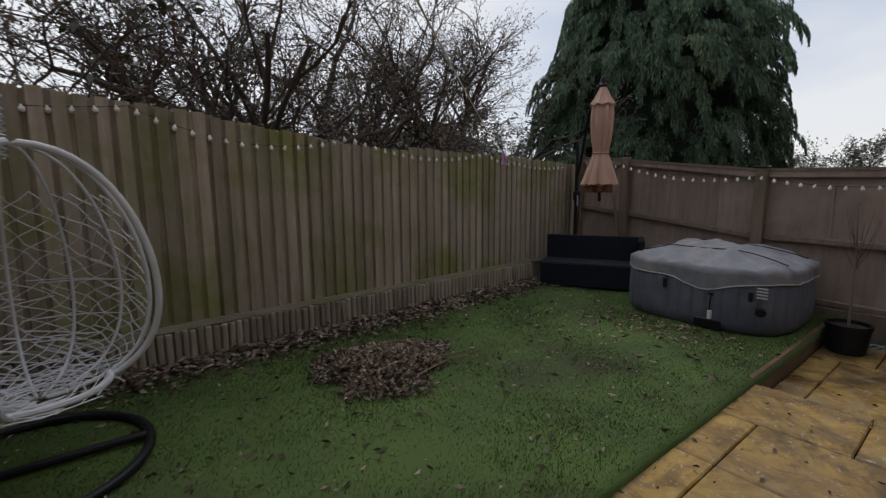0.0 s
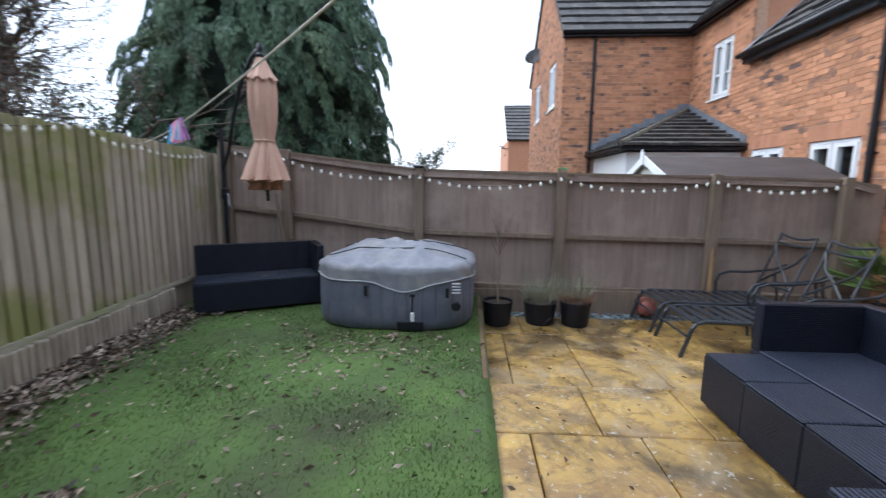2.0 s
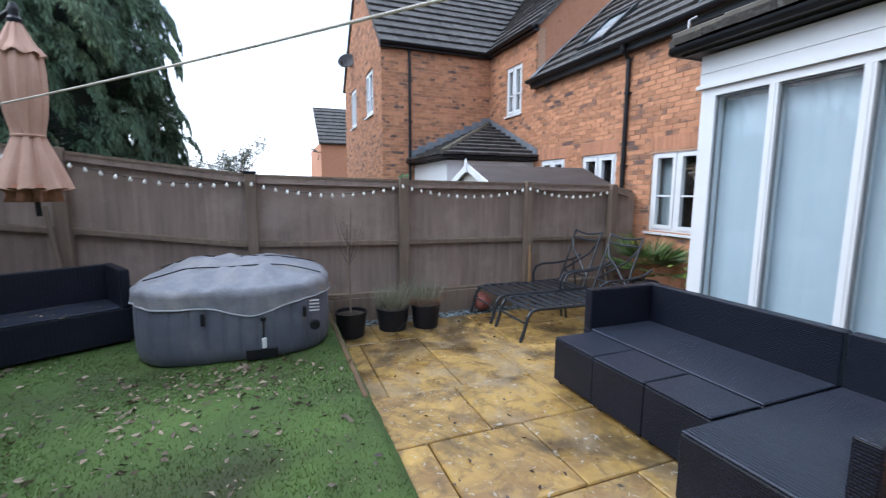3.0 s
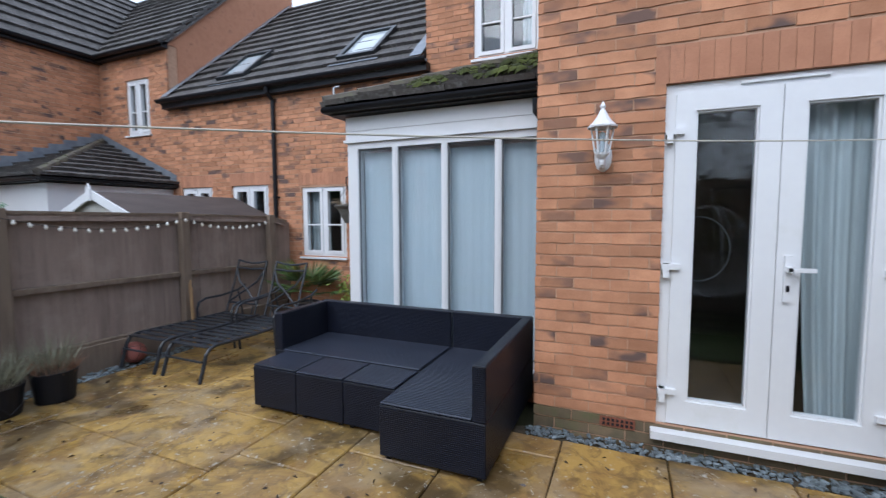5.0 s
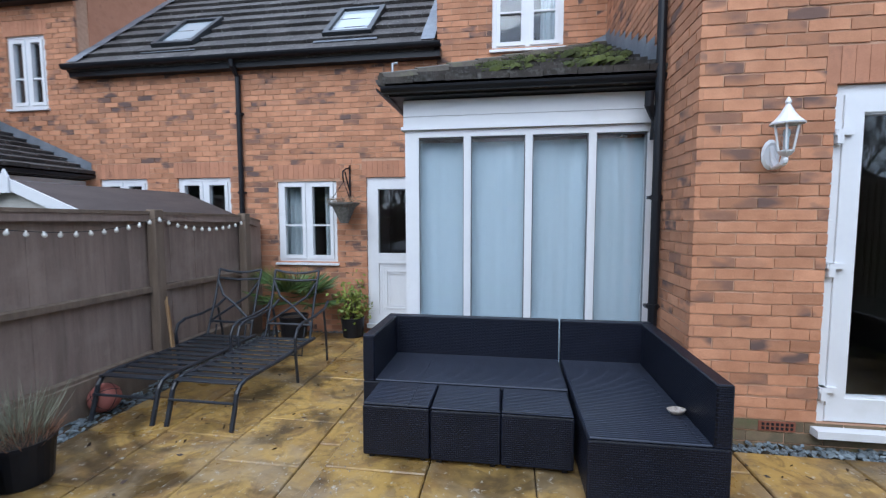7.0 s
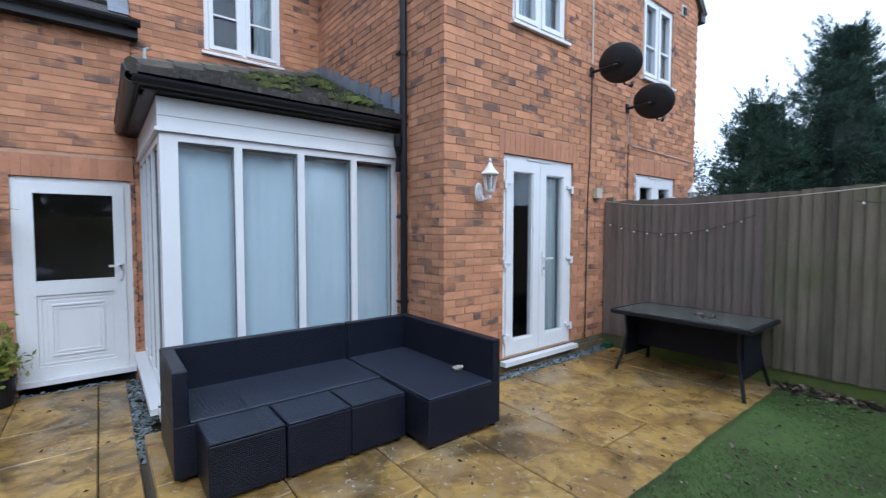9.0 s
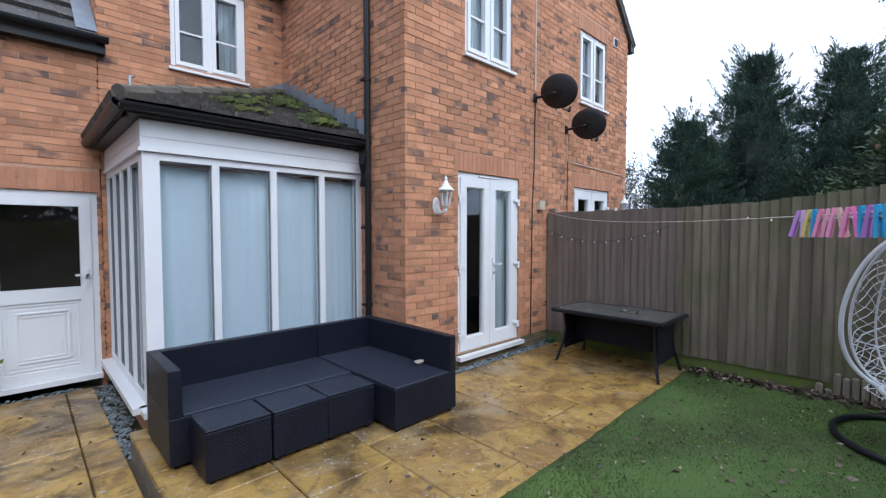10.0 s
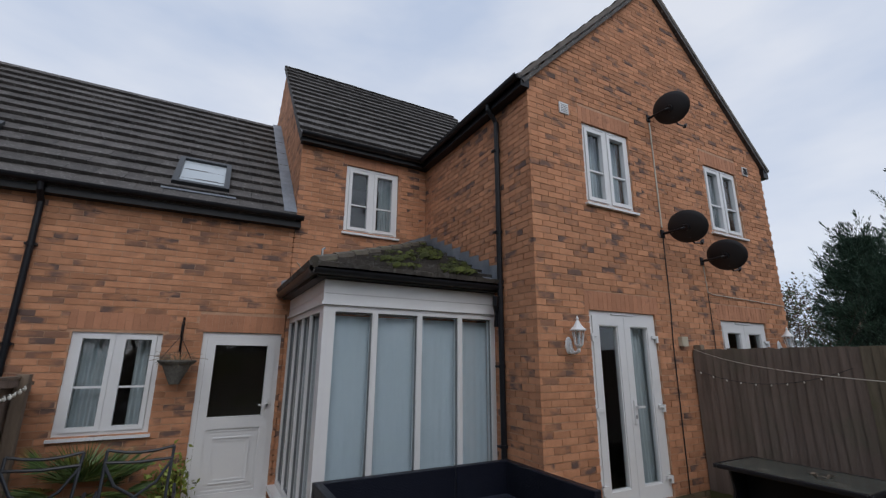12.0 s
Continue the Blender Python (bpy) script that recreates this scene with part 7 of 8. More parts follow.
def weeping_conifer(at, height, radius, boughs, label, seed):
    """A broad conifer whose boughs hang as overlapping tongues of fine sprays, tier over tier."""
    rs = np.random.RandomState(seed)
    e = empty("weeping_conifer", at=at, label=label, category="tree")
    g = Geo()
    g.tube([(0, 0, -0.3), (0.03, 0.02, height * 0.4), (0, 0, height * 0.96)], 0.22, 9, 0.04)
    g.ob("trunk", BARK, e)
    wide = lambda h: radius * min(1.0, 0.8 + h) * (1 - max(0, (h - 0.38) / 0.64) ** 1.3)
    P, D, L, limb = [], [], [], Geo()
    for i in range(boughs):
        h = 0.04 + 0.95 * rs.rand() ** 1.1
        a = rs.rand() * 2 * math.pi
        lump = 1 + 0.16 * noise.noise((math.cos(a) * 2.0, math.sin(a) * 2.0, h * 6 + seed)) + 0.07 * rs.randn()
        R = max(0.25, wide(h) * lump)
        out = np.array([math.cos(a), math.sin(a), 0.0])
        side = np.array([-out[1], out[0], 0.0])
        run = min(R * 0.8, rs.uniform(0.6, 1.15))
        tip = rs.uniform(0.13, 0.25) * min(1, R)
        k = int(430 * min(1.0, run))
        t = rs.rand(k) ** 0.75
        arc = R - run + run * np.sin(t * 1.5) / 0.997
        drop = run * (0.08 * t + 0.78 * t ** 2.4)
        w = tip * np.sin(np.clip(0.25 + t * 0.75, 0, 1) * math.pi) ** 0.55
        q = rs.uniform(-1, 1, k)
        p = out * arc[:, None] + side * (q * w)[:, None]
        p[:, 2] += h * height - drop - 0.3 * w * q * q - 0.16 * rs.rand(k)
        d = out * (0.75 - 0.45 * t)[:, None] + side * (q * 0.55)[:, None] + rs.normal(size=(k, 3)) * 0.2
        d[:, 2] -= 0.5 + 1.5 * t
        P.append(p)
        D.append(d)
        L.append(0.07 + 0.11 * rs.rand(k))
        if i % 6 == 0:
            limb.tube([tuple(out * (R * u)) [:2] + (h * height - 0.05 - 0.1 * u * u,) for u in (0.05, 0.4, 0.75)], 0.035, 4, 0.012)
    P, D, L = np.concatenate(P), np.concatenate(D), np.concatenate(L)
    leaves("crown", P, D, L, L * 0.17, SPRUCE, e, seed, 0.25)
    limb.ob("branch_frame", BARK, e, kind="stuff")
    # added hull behind the boughs, coloured near-black in place of shade
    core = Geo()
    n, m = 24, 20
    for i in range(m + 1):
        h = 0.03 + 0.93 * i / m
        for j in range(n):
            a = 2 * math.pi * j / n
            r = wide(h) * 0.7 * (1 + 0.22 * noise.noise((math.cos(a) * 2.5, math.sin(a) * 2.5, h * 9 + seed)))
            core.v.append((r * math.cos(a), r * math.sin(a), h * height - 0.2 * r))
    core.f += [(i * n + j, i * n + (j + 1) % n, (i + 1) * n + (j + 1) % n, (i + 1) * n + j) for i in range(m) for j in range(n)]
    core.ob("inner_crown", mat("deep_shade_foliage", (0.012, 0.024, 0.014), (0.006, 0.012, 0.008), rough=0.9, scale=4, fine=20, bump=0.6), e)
    return e


weeping_conifer((13.6, 6.95, -0.2), 13.0, 3.35, 1700, "huge dark green conifer with drooping layered boughs", 3)
for i, (x, y, hh, r) in enumerate(((-11.0, -2.0, 5.4, 1.6), (-12.2, -0.5, 7.4, 2.2), (-12.4, 1.6, 7.0, 2.2), (-12.0, 3.6, 7.2, 2.2))):
    conifer((x, y, -0.2), hh * 0.95, r, 330, -0.12, LEYL, "dark green bushy conifer with upright feathery tips", 20 + i, lambda h: min(1.0, 1.25 * (1 - h) ** 0.8) + 0.02, spray=0.1, base=0.05, per=210, up=0.6, fan_w=0.3, hang=0.1, shoots=150, slim=0.17)
conifer((-7.6, 3.1, -0.2), 4.6, 1.5, 330, -0.05, PALEC, "pale green conifer shrub behind the fence", 31, lambda h: 1 - max(0, (h - 0.3) / 0.72) ** 1.6, spray=0.13, base=0.05, per=50, up=0.3)


def branchy(at, height, seed, spread, leaf_n, leaf_mats, label, thick=0.07, depth=5, stems=2, name="bare_tree", twig_n=3, lean=(0, 0), leaf=0.06, category="tree"):
    """A tree of forking limbs down to twigs, with sparse small leaves."""
    rs = random.Random(seed)
    e = empty(name, at=at, label=label, category=category)
    limbs, twigs, ends = Geo(), Geo(), []

    def grow(p, d, length, r, k):
        pts = [p]
        steps = 4
        for i in range(steps):
            d = (d + Vector((rs.gauss(0, 0.16), rs.gauss(0, 0.16), rs.gauss(0.03, 0.12)))).normalized()
            p = p + d * (length / steps)
            pts.append(p)
        if at[1] > 4 and at[1] + p.y < 4.35 and p.z < 2.7:
            return
        (limbs if k > 2 else twigs).tube(pts, r, 7 if k > 3 else (5 if k > 2 else 3), r * 0.62, cap=False)
        if k <= 2:
            ends.extend((q, d) for q in pts[1:])
        if k == 0:
            return
        for _ in range(twig_n if k > 1 else twig_n + 1):
            i = rs.choice((2, 3, 4, 4))
            nd = (d + Vector((rs.gauss(0, spread), rs.gauss(0, spread), rs.gauss(0.05, spread * 0.75)))).normalized()
            grow(pts[i], nd, length * rs.uniform(0.55, 0.85), r * rs.uniform(0.42, 0.62), k - 1)

    for s in range(stems):
        d = Vector((lean[0] + rs.gauss(0, 0.25), lean[1] + rs.gauss(0, 0.18), 1)).normalized()
        grow(Vector((rs.gauss(0, 0.15), rs.gauss(0, 0.15), -0.2)), d, height * rs.uniform(0.36, 0.46), thick * rs.uniform(0.7, 1.1), depth)
    limbs.ob("branch_frame", BARK, e, smooth=True)
    twigs.ob("twig_tangle", TWIG, e, kind="stuff")
    for i, (lm, share) in enumerate(leaf_mats):
        k = int(leaf_n * share)
        P, D = [], []
        for _ in range(k):
            q, d = rs.choice(ends)
            P.append((q.x + rs.gauss(0, 0.05), q.y + rs.gauss(0, 0.05), q.z + rs.gauss(0, 0.05)))
            D.append((d.x + rs.gauss(0, 0.7), d.y + rs.gauss(0, 0.7), d.z + rs.gauss(-0.3, 0.7)))
        if k:
            leaves("foliage", P, D, leaf, leaf * 0.5, lm, e, seed + i, 0.2)
    return e


MIXED = ((GREYLEAF, 0.6), (BROWNLEAF, 0.4))
for i, (x, y, h, st, ln_) in enumerate(((3.5, 6.3, 5.2, 3, 3600), (1.9, 5.9, 5.0, 2, 3000), (0.5, 5.5, 4.6, 2, 3000), (-0.9, 5.4, 4.6, 3, 3600), (-2.6, 5.6, 5.0, 3, 4000), (5.2, 8.2, 5.0, 2, 6000), (2.6, 8.6, 6.0, 2, 5000), (-3.5, 8.0, 6.0, 2, 4000), (5.0, 6.9, 5.6, 3, 6000), (7.2, 9.4, 6.2, 3, 7000))):
    branchy((x, y, -0.2), h, 60 + i, 0.52, ln_, MIXED, "tangled hawthorn with bare twigs and grey-green leaves", thick=0.13, depth=5, stems=st, twig_n=3, name="hawthorn_tree", leaf=0.055, lean=(0, 0.22))
for i, (x, y) in enumerate(((-1.6, 5.2), (-0.6, 5.25), (0.4, 5.3), (1.4, 5.4), (2.4, 5.5), (3.4, 5.7))):
    branchy((x, y, -0.2), 3.0, 90 + i, 0.7, 2600, ((BROWNLEAF, 0.6), (GREYLEAF, 0.4)), "dense brown bramble thicket leaning on the fence", thick=0.022, depth=4, stems=6, twig_n=3, name="bramble_thicket", leaf=0.05, lean=(0, 0.35), category="shrub")
branchy((-7.0, -1.9, -0.2), 3.6, 120, 0.3, 60, ((BROWNLEAF, 1.0),), "thin bare leafless shrub", thick=0.025, depth=4, stems=6, twig_n=2, name="bare_shrub", category="shrub")
branchy((17.2, 3.5, -0.2), 3.0, 121, 0.4, 5200, ((GREYLEAF, 1.0),), "light feathery shrub beyond the fence", thick=0.06, depth=5, stems=4, twig_n=3, name="feathery_shrub", leaf=0.08, category="shrub")
branchy((10.6, 11.4, -0.2), 4.2, 122, 0.55, 4200, ((PALEC, 0.7), (GREYLEAF, 0.3)), "green shrub beyond the board fence", thick=0.05, depth=4, stems=5, twig_n=3, name="green_shrub", leaf=0.12, category="shrub")
branchy((-15, -5.5, -0.2), 4.6, 123, 0.5, 4200, ((PALEC, 0.5), (BROWNLEAF, 0.5)), "distant green and brown hedge shrub", thick=0.05, depth=4, stems=6, twig_n=3, name="hedge_shrub", leaf=0.13, category="shrub")

branchy((-4.2, 3.1, -0.2), 6.6, 124, 0.5, 3400, ((GREYLEAF, 0.7), (BROWNLEAF, 0.3)), "slender half-bare tree with hanging grey-green leaves", thick=0.08, depth=5, stems=2, twig_n=3, name="garden_tree", leaf=0.11, lean=(0, -0.12))

# far houses beyond the gardens
fh = empty("distant_house", label="distant brick house with a chimney", category="house")
g = Geo()
g.box(13, 20, 20, 26, -0.2, 3.4)
g.ob("wall", LINTEL, fh)
g = Geo()
g.prism([(19.6, 3.3), (26.4, 3.3), (23, 4.9)], "x", 12.7, 20.3)
g.ob("roof", TILE, fh)
g = Geo()
g.box(15.2, 16.2, 20.2, 20.9, 3.2, 5.1, bevel=0.03)
g.ob("chimney", LINTEL, fh)
rebase(fh, (16.5, 23, -0.2))
fh = empty("distant_house", label="distant orange brick house with a grey roof", category="house")
g = Geo()
g.box(24, 30, -7, -0.9, -0.2, 3.8)
g.ob("wall", LINTEL, fh)
tile_roof(fh, "roof", (23.85, -7, 3.75), (23.85, -0.8, 3.75), (1, 0, 0.8), 3.5)
rebase(fh, (27, -4, -0.2))
ds = dish(0, 0, 20, -70)
ds.matrix_basis = pose(23.9, -0.88, 3.3, 0, 0, 0)
nf = empty("neighbour_fence", label="grey board fence of the next garden", category="fence")
for i in range(40):
    g = Geo()
    g.box(-6.02, -6.0, -0.9 + i * 0.125, -0.9 + i * 0.125 + 0.122, -0.2, 1.76 + CHIP.uniform(-0.01, 0.01))
    g.ob("board", mat("grey_board", (0.13, 0.135, 0.14), (0.08, 0.083, 0.088), rough=0.9, vary=0.2, stretch=(6, 6, 1)), nf)
rebase(nf, (-6, 1.5, -0.2))


# ---- pots ----
def pot(name, at, r, h, label):
    e = empty(name, at=at, label=label, category="plant pot")
    g = Geo()
    g.lathe([(r * 0.8, 0.0), (r * 0.84, 0.01), (r * 0.96, h - 0.03), (r, h - 0.03), (r, h), (r * 0.94, h), (r * 0.9, h - 0.04), (0.0, h - 0.045)], 26)
    g.ob("pot", BLACK, e, smooth=False)
    g = Geo()
    g.lathe([(r * 0.92, h - 0.035), (r * 0.5, h - 0.025), (0, h - 0.03)], 20)
    g.ob("soil", SOIL, e)
    return e


def tuft(e, n, h, r, z, material, seed, spread=0.6, width=0.0045, name="stems"):
    rs = np.random.RandomState(seed)
    a, q = rs.rand(n) * 6.283, rs.rand(n) ** 0.5 * r
    P = np.stack([np.cos(a) * q, np.sin(a) * q, np.full(n, z) + rs.rand(n) * h * 0.25], 1)
    D = np.stack([np.cos(a) * spread * rs.rand(n), np.sin(a) * spread * rs.rand(n), np.ones(n)], 1) + rs.normal(size=(n, 3)) * 0.18
    return leaves(name, P, D, h * (0.4 + 0.6 * rs.rand(n)), width, material, e, seed)


SAGE = mat("grey_sage_stem", (0.3, 0.3, 0.22), (0.18, 0.18, 0.12), rough=0.8, vary=0.4, bump=0)
STRAW = MATS["straw_stem"]
e = pot("sapling_pot", (5.3, 0.78, LOW), 0.17, 0.27, "black pot with a thin bare sapling")
g = Geo()
g.tube([(0, 0, 0.2), (0.012, 0.0, 0.5), (-0.005, 0.01, 0.85), (0.005, 0.0, 1.0)], 0.012, 7, 0.009)
g.ob("sapling_stem", POST, e)
rs_ = random.Random(8)
g = Geo()
for i in range(16):
    a = rs_.uniform(0, 6.28)
    z = rs_.uniform(0.75, 1.0)
    L = rs_.uniform(0.2, 0.5)
    g.tube([(0, 0, z), (L * 0.25 * math.cos(a), L * 0.25 * math.sin(a), z + L * 0.5), (L * 0.4 * math.cos(a), L * 0.4 * math.sin(a), z + L)], 0.0035, 4, 0.0015)
g.ob("sapling_twigs", TWIG, e, kind="stuff")
e = pot("shrub_pot", (5.38, 0.3, LOW), 0.185, 0.25, "black bucket pot with grey lavender")
tuft(e, 520, 0.36, 0.16, 0.2, SAGE, 4, 0.9, name="lavender")
g = Geo()
g.tube([(-0.19 , 0.1, 0.2), (-0.22, 0.0, 0.05), (-0.2, -0.1, 0.12)], 0.004, 5)
g.ob("bucket_handle", BLACK, e)
e = pot("shrub_pot", (5.34, -0.08, LOW), 0.17, 0.27, "black pot with grey-green and withered stems")
tuft(e, 240, 0.42, 0.12, 0.22, SAGE, 5, 0.7, name="sage_growth")
tuft(e, 260, 0.2, 0.15, 0.22, mat("rusty_stem", (0.32, 0.17, 0.1), (0.2, 0.1, 0.06), rough=0.8, vary=0.4, bump=0), 6, 1.4, name="withered_growth")
e = pot("palm_pot", (5.26, -3.3, LOW), 0.19, 0.3, "dark pot with a spiky green and yellow palm")
rs = np.random.RandomState(12)
PALM = mat("green_palm_blade", (0.1, 0.17, 0.045), (0.05, 0.09, 0.025), rough=0.5, vary=0.5, bump=0, stain=(0.38, 0.3, 0.06), stain_scale=2.2, stain_at=0.62)
P, D = [], []
for f_ in range(24):
    a, el = rs.rand() * 6.283, rs.uniform(0.1, 1.2)
    tip = np.array([math.cos(a) * math.cos(el), math.sin(a) * math.cos(el), math.sin(el)])
    hub = np.array([0, 0, 0.42]) + tip * rs.uniform(0.2, 0.42)
    for k in range(22):
        s = (k / 21 - 0.5) * 2.3
        side = np.cross(tip, [0, 0, 1.0])
        side /= np.linalg.norm(side)
        P.append(hub)
        D.append(tip * math.cos(s) + side * math.sin(s) + np.array([0, 0, -0.12 * abs(s)]))
leaves("foliage", P, D, 0.36, 0.02, PALM, e, 12)
e = pot("shrub_pot", (4.5, -3.47, LOW), 0.16, 0.26, "dark pot with a yellow-green leafy shrub")
n = 420
P = rs.normal(size=(n, 3)) * np.array([0.11, 0.11, 0.13]) + np.array([0, 0, 0.46])
leaves("shrub_leaves", P, rs.normal(size=(n, 3)) + np.array([0, 0, 0.4]), 0.075, 0.035, mat("yellow_green_leaf", (0.3, 0.34, 0.06), (0.14, 0.2, 0.035), rough=0.5, vary=0.4, bump=0), e, 13, 0.2)
g = Geo()
for i in range(14):
    a = i * 0.45
    g.tube([(0, 0, 0.2), (0.05 * math.cos(a), 0.05 * math.sin(a), 0.38), (0.11 * math.cos(a), 0.11 * math.sin(a), 0.55)], 0.004, 4)
g.ob("shrub_stems", TWIG, e, kind="stuff")
g = Geo()
for i in range(5):
    g.tube([(5.62 + CHIP.uniform(-0.03, 0.03), -1.64 + CHIP.uniform(-0.03, 0.03), LOW), (5.76, -1.72 + CHIP.uniform(-0.03, 0.03), 0.62 + CHIP.uniform(-0.08, 0.08))], 0.008, 5)
tagged(g.ob("cane_bundle", mat("tan_bamboo", (0.36, 0.22, 0.1), (0.24, 0.14, 0.06), rough=0.6, vary=0.3)), "bundle of tan bamboo canes leaning on the fence", "canes")

# ---- turf and fallen leaves ----
rs = np.random.RandomState(77)
n = 120000
X = rs.uniform(XW + 0.03, XE - 0.12, n)
Y = 0.965 + (north_y(X) - 0.1 - 0.965) * rs.rand(n)
keep = ~((np.abs(X - TC.x) < 0.62) & (np.abs(Y - TC.y) < 0.7))
X, Y = X[keep], Y[keep]
n = len(X)
Z = np.full(n, 0.018)
P = np.stack([X, Y, Z], 1)
D = rs.normal(size=(n, 3)) * np.array([0.55, 0.55, 0.1]) + np.array([0.1, -0.05, 1.0])
leaves("turf_blades", P, D, rs.uniform(0.018, 0.034, n), 0.0042, BLADE, lawn, 7)
tagged(bpy.data.objects["turf_blades"], kind="stuff")
rs = np.random.RandomState(19)
moss, tips, ways = Geo(), [], []
RUN, RISE = BY + 0.16 - YR, 0.97
SLOPE = math.hypot(RUN, RISE)
for row in range(1, 9):
    v = row * 0.255 - 0.02
    fy = v / SLOPE
    x = XC + 0.14
    while fy < 0.97 and x < XC + (BX + 0.16 - XC) * (1 - fy) - 0.12:
        thick_ = noise.noise((x * 2.6, row * 0.9, 2.0)) + 0.25 - 0.55 * (x - XC) / (BX - XC)
        if thick_ > -0.12 and rs.rand() < 0.85:
            r = rs.uniform(0.025, 0.05) * (1 + max(0, thick_))
            c = Vector((x, BY + 0.16 - RUN * fy, 2.55 + RISE * fy + 0.05))
            moss.lathe([(r, -0.02), (r * 0.97, 0.3 * r), (r * 0.7, 0.62 * r), (r * 0.3, 0.78 * r), (0.001, 0.8 * r)], 7, Matrix.Translation(c) @ pose(0, 0, 0, 24, rs.uniform(-15, 15), rs.uniform(0, 90)), squash=rs.uniform(0.7, 1.3))
            for _ in range(26):
                tips.append((c.x + rs.normal() * r * 0.55, c.y + rs.normal() * r * 0.55, c.z + 0.45 * r + 0.3 * r * rs.rand()))
                ways.append(rs.normal(size=3) * 0.6 + np.array([0, 0.5, 1.0]))
        x += rs.uniform(0.03, 0.065)
MOSS = mat("green_moss", (0.075, 0.09, 0.016), (0.032, 0.04, 0.01), rough=0.95, scale=14, fine=90, vary=0.45, bump=0.6)
tagged(moss.ob("roof_moss", MOSS, smooth=True), "cushions of green moss on the bay roof tiles", "moss", kind="stuff")
ms = leaves("roof_moss", tips, ways, 0.016, 0.009, MOSS, None, 21, 0.3)
tagged(ms, "fine green moss shoots on the bay roof tiles", "moss", kind="stuff")


def litter(name, P, label, material, seed, size=(0.03, 0.075), flat=0.35, slim=0.42):
    rs = np.random.RandomState(seed)
    P = np.asarray(P)
    n = len(P)
    a = rs.rand(n) * 6.283
    D = np.stack([np.cos(a), np.sin(a), rs.normal(size=n) * flat], 1)
    L = rs.uniform(*size, size=n)
    ob = leaves(name, P, D, L, L * slim, material, None, seed, 0.35)
    return tagged(ob, label, "leaves", kind="stuff")


PALELEAF = mat("pale_dead_leaf", (0.38, 0.31, 0.24), (0.2, 0.15, 0.11), rough=0.8, vary=0.5, scale=15, fine=60, bump=0)
DARKLEAF = mat("dark_wet_leaf", (0.1, 0.068, 0.05), (0.045, 0.03, 0.022), rough=0.5, vary=0.5, scale=15, fine=60, bump=0)


def heap(n, cx, cy, rx, ry, h, seed):
    rs = np.random.RandomState(seed)
    a, q = rs.rand(n) * 6.283, rs.rand(n) ** 0.55
    wob = 1 + 0.2 * np.sin(a * 3 + 1) + 0.12 * np.sin(a * 7)
    x, y = cx + np.cos(a) * q * rx * wob, cy + np.sin(a) * q * ry * wob
    return np.stack([x, y, 0.035 + np.clip(1 - q ** 2, 0, 1) * h * rs.rand(n) ** 0.35], 1)


litter("leaf_pile", heap(2400, 1.56, 2.74, 0.52, 0.44, 0.15, 1), "raked pile of dry brown leaves on the lawn", LEAF, 41, size=(0.022, 0.055), flat=0.6)
litter("leaf_pile", heap(1300, 1.54, 2.76, 0.48, 0.42, 0.16, 2), "pale dry leaves on top of the raked pile", PALELEAF, 42, size=(0.022, 0.06), flat=0.6)
litter("leaf_pile", heap(1700, 1.55, 2.75, 0.54, 0.46, 0.11, 3), "dark damp leaves within the raked pile", DARKLEAF, 43, size=(0.022, 0.06), flat=0.6)
g = Geo()
for a, b in (((1.15, 2.5, 0.05), (1.75, 2.62, 0.1)), ((1.7, 2.45, 0.06), (2.25, 2.5, 0.05)), ((1.3, 2.95, 0.1), (1.28, 2.9, 0.3)), ((1.9, 2.6, 0.08), (2.3, 2.42, 0.05)), ((1.2, 2.75, 0.12), (1.6, 2.5, 0.14))):
    a, b = Vector(a), Vector(b)
    g.tube([a, (a + b) / 2 + Vector((0.01, 0.02, 0.02)), b], 0.006, 5, 0.003)
tagged(g.ob("fallen_twigs", STRAW), "pale dry twigs lying on the leaf pile", "twigs", kind="stuff")
rs = np.random.RandomState(5)
n = 9000
X = rs.uniform(-1.2, 4.9, n)
Y = north_y(X) - 0.09 - np.abs(rs.normal(size=n)) * 0.19
litter("fallen_leaves", np.stack([X, Y, 0.03 + rs.rand(n) * 0.05], 1)[:1900], "drift of dead leaves along the fence foot", LEAF, 51)
litter("fallen_leaves", np.stack([X, Y, 0.03 + rs.rand(n) * 0.04], 1)[1900:5600], "dark wet leaves along the fence foot", DARKLEAF, 52)
litter("fallen_leaves", np.stack([X, Y, 0.04 + rs.rand(n) * 0.05], 1)[5600:8000], "pale curled leaves along the fence foot", PALELEAF, 59)
n = 900
X, Y = rs.uniform(-1.2, 5.0, n), rs.uniform(1.0, 3.9, n)
ok = ~((X > 4.35) & (Y < 2.7)) & ((X > 0.3) | (rs.rand(n) < 0.4))
litter("scattered_leaves", np.stack([X, Y, np.full(n, 0.045)], 1)[ok][:330], "scattered pale leaves on the turf", PALELEAF, 53, size=(0.025, 0.07), flat=0.12)
litter("scattered_leaves", np.stack([X, Y, np.full(n, 0.045)], 1)[ok][330:], "scattered dark leaves on the turf", DARKLEAF, 54, size=(0.025, 0.06), flat=0.15)
n = 320
X, Y = 4.1 + rs.normal(size=n) * 0.45, 2.1 + rs.normal(size=n) * 0.4
ok = (X < 4.4) & (Y > 1.1)
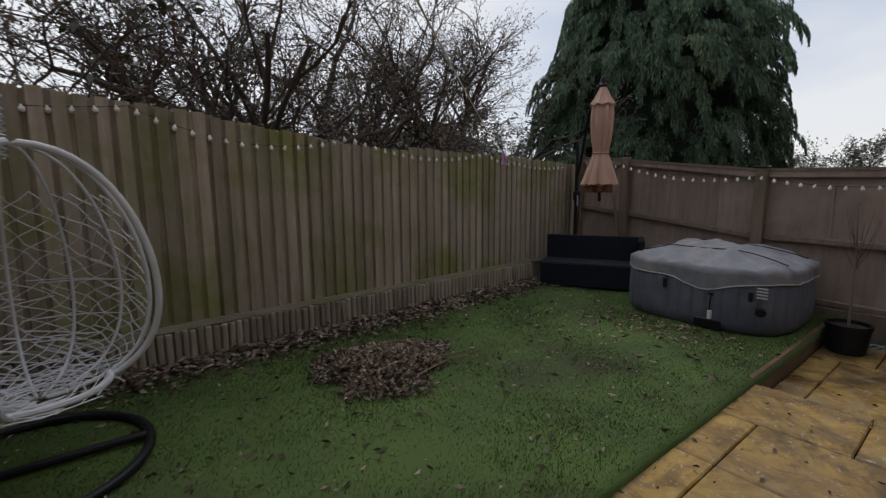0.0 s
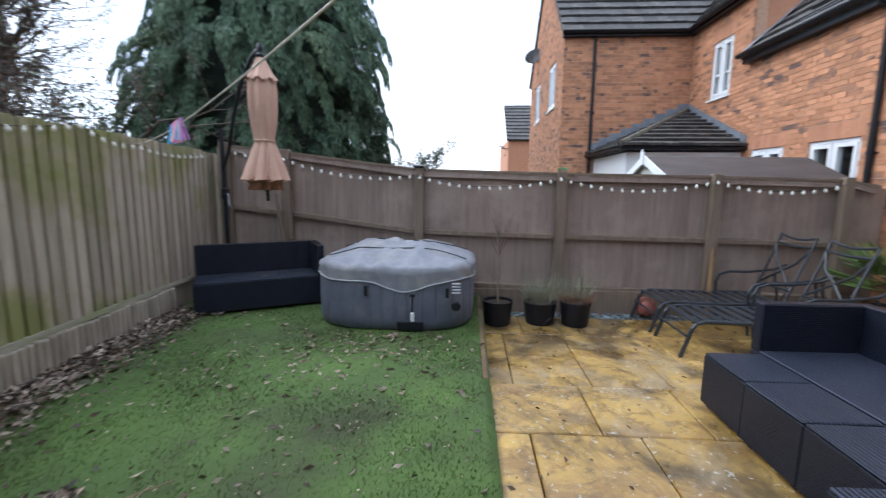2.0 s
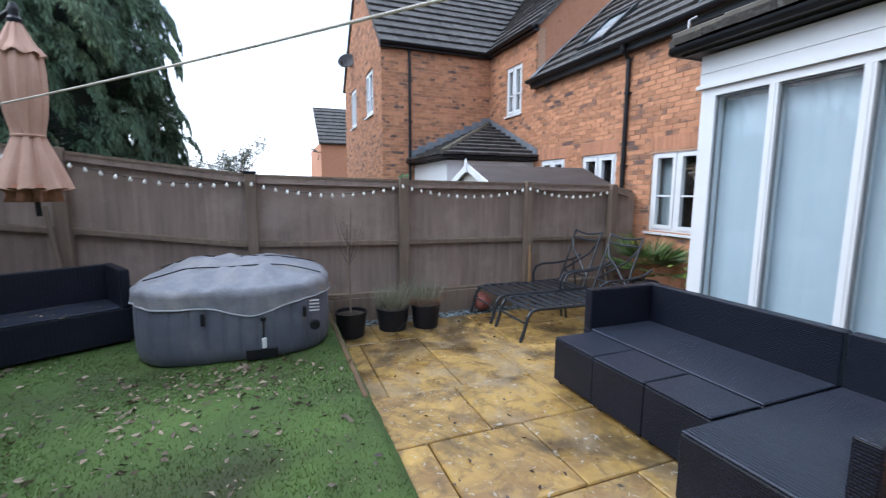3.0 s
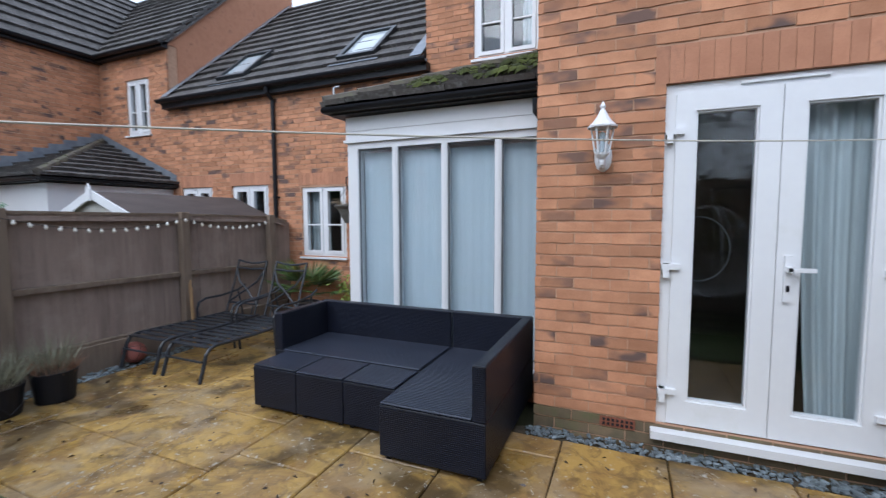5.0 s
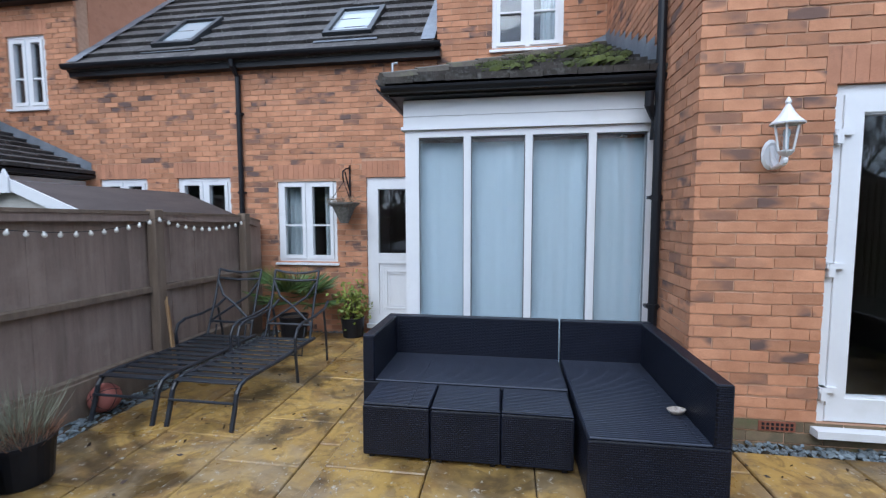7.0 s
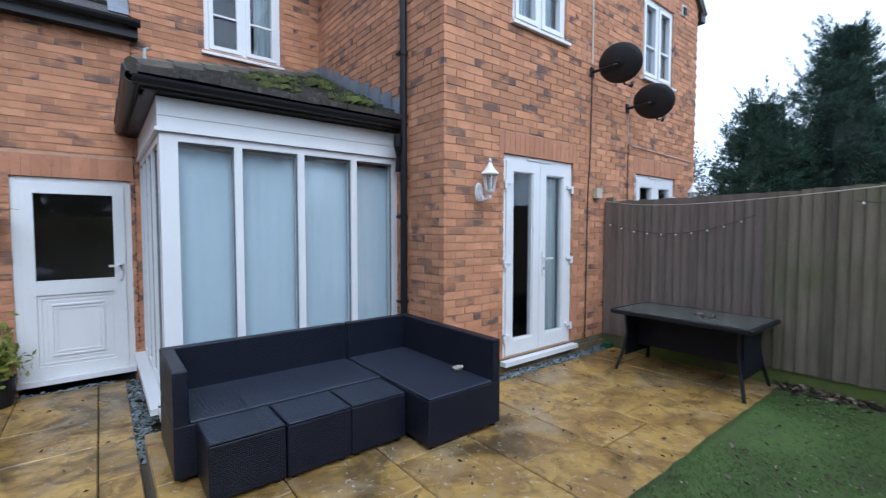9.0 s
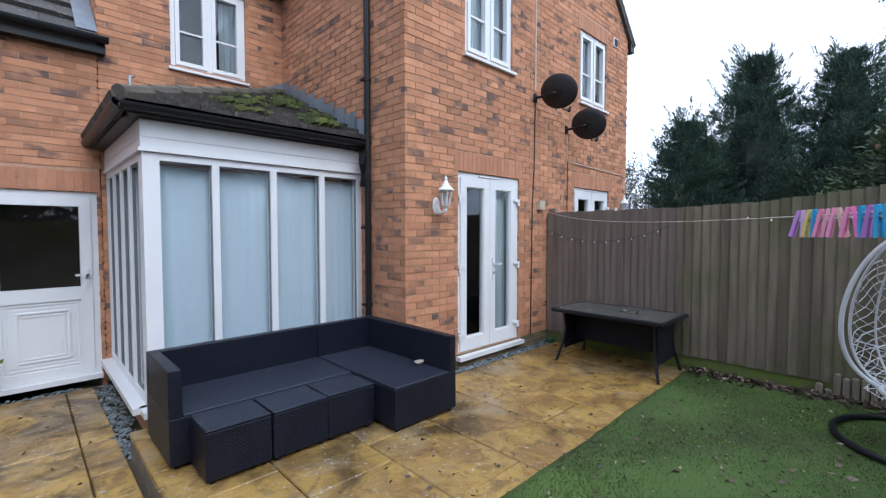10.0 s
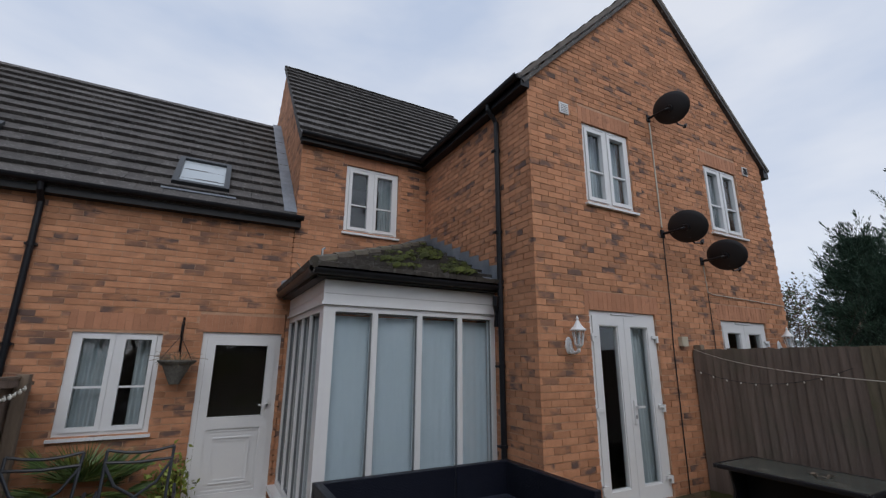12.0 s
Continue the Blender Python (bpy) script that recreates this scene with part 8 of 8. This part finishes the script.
litter("fallen_leaves", np.stack([X, Y, np.full(n, 0.048)], 1)[ok], "dead leaves gathered before the hot tub", LEAF, 55, flat=0.15)
n = 160
X, Y = rs.uniform(-1.1, 3.4, n), rs.uniform(-0.7, 0.93, n)
ok = ~((X > 1.3) & (Y < -0.1))
litter("patio_leaves", np.stack([X, Y, np.full(n, 0.006)], 1)[ok], "a few dead leaves on the wet slabs", DARKLEAF, 56, size=(0.02, 0.05), flat=0.08)
X, Y = rs.uniform(3.6, 5.6, 90), rs.uniform(-3.2, 0.9, 90)
litter("patio_leaves", np.stack([X, Y, np.full(90, LOW + 0.006)], 1), "dead leaves on the lower terrace", DARKLEAF, 57, size=(0.02, 0.06), flat=0.08)
n = 500
Y = rs.uniform(0.95, 3.7, n)
litter("fallen_leaves", np.stack([XW + 0.1 + np.abs(rs.normal(size=n)) * 0.07, Y, 0.03 + rs.rand(n) * 0.03], 1), "red-brown dead leaves along the west fence foot", LEAF, 58)
n = 1200
Y = rs.uniform(0.95, 3.7, n)
litter("fallen_leaves", np.stack([XW + 0.08 + np.abs(rs.normal(size=n)) * 0.1, Y, 0.03 + rs.rand(n) * 0.03], 1), "dark damp leaves along the west fence foot", DARKLEAF, 64)
n = 5200
X, Y = rs.uniform(-1.2, 5.7, n), rs.uniform(1.0, 4.0, n)
ok = ~((X > 4.35) & (Y < 2.7)) & (Y < north_y(X) - 0.1)
P = np.stack([X, Y, np.full(n, 0.044)], 1)[ok]
litter("turf_debris", P[:500], "dark crumbs of debris in the turf", DARKLEAF, 61, size=(0.006, 0.022), flat=0.3, slim=0.6)
litter("turf_debris", P[2200:4200], "pale crumbs of debris in the turf", PALELEAF, 62, size=(0.006, 0.022), flat=0.3, slim=0.6)
X, Y = rs.uniform(5.0, 5.5, 60), rs.uniform(2.95, 3.7, 60)
litter("sofa_leaves", np.stack([X, Y, np.full(60, 0.376)], 1), "a few dry leaves on the sofa seat", PALELEAF, 63, size=(0.015, 0.04), flat=0.06)
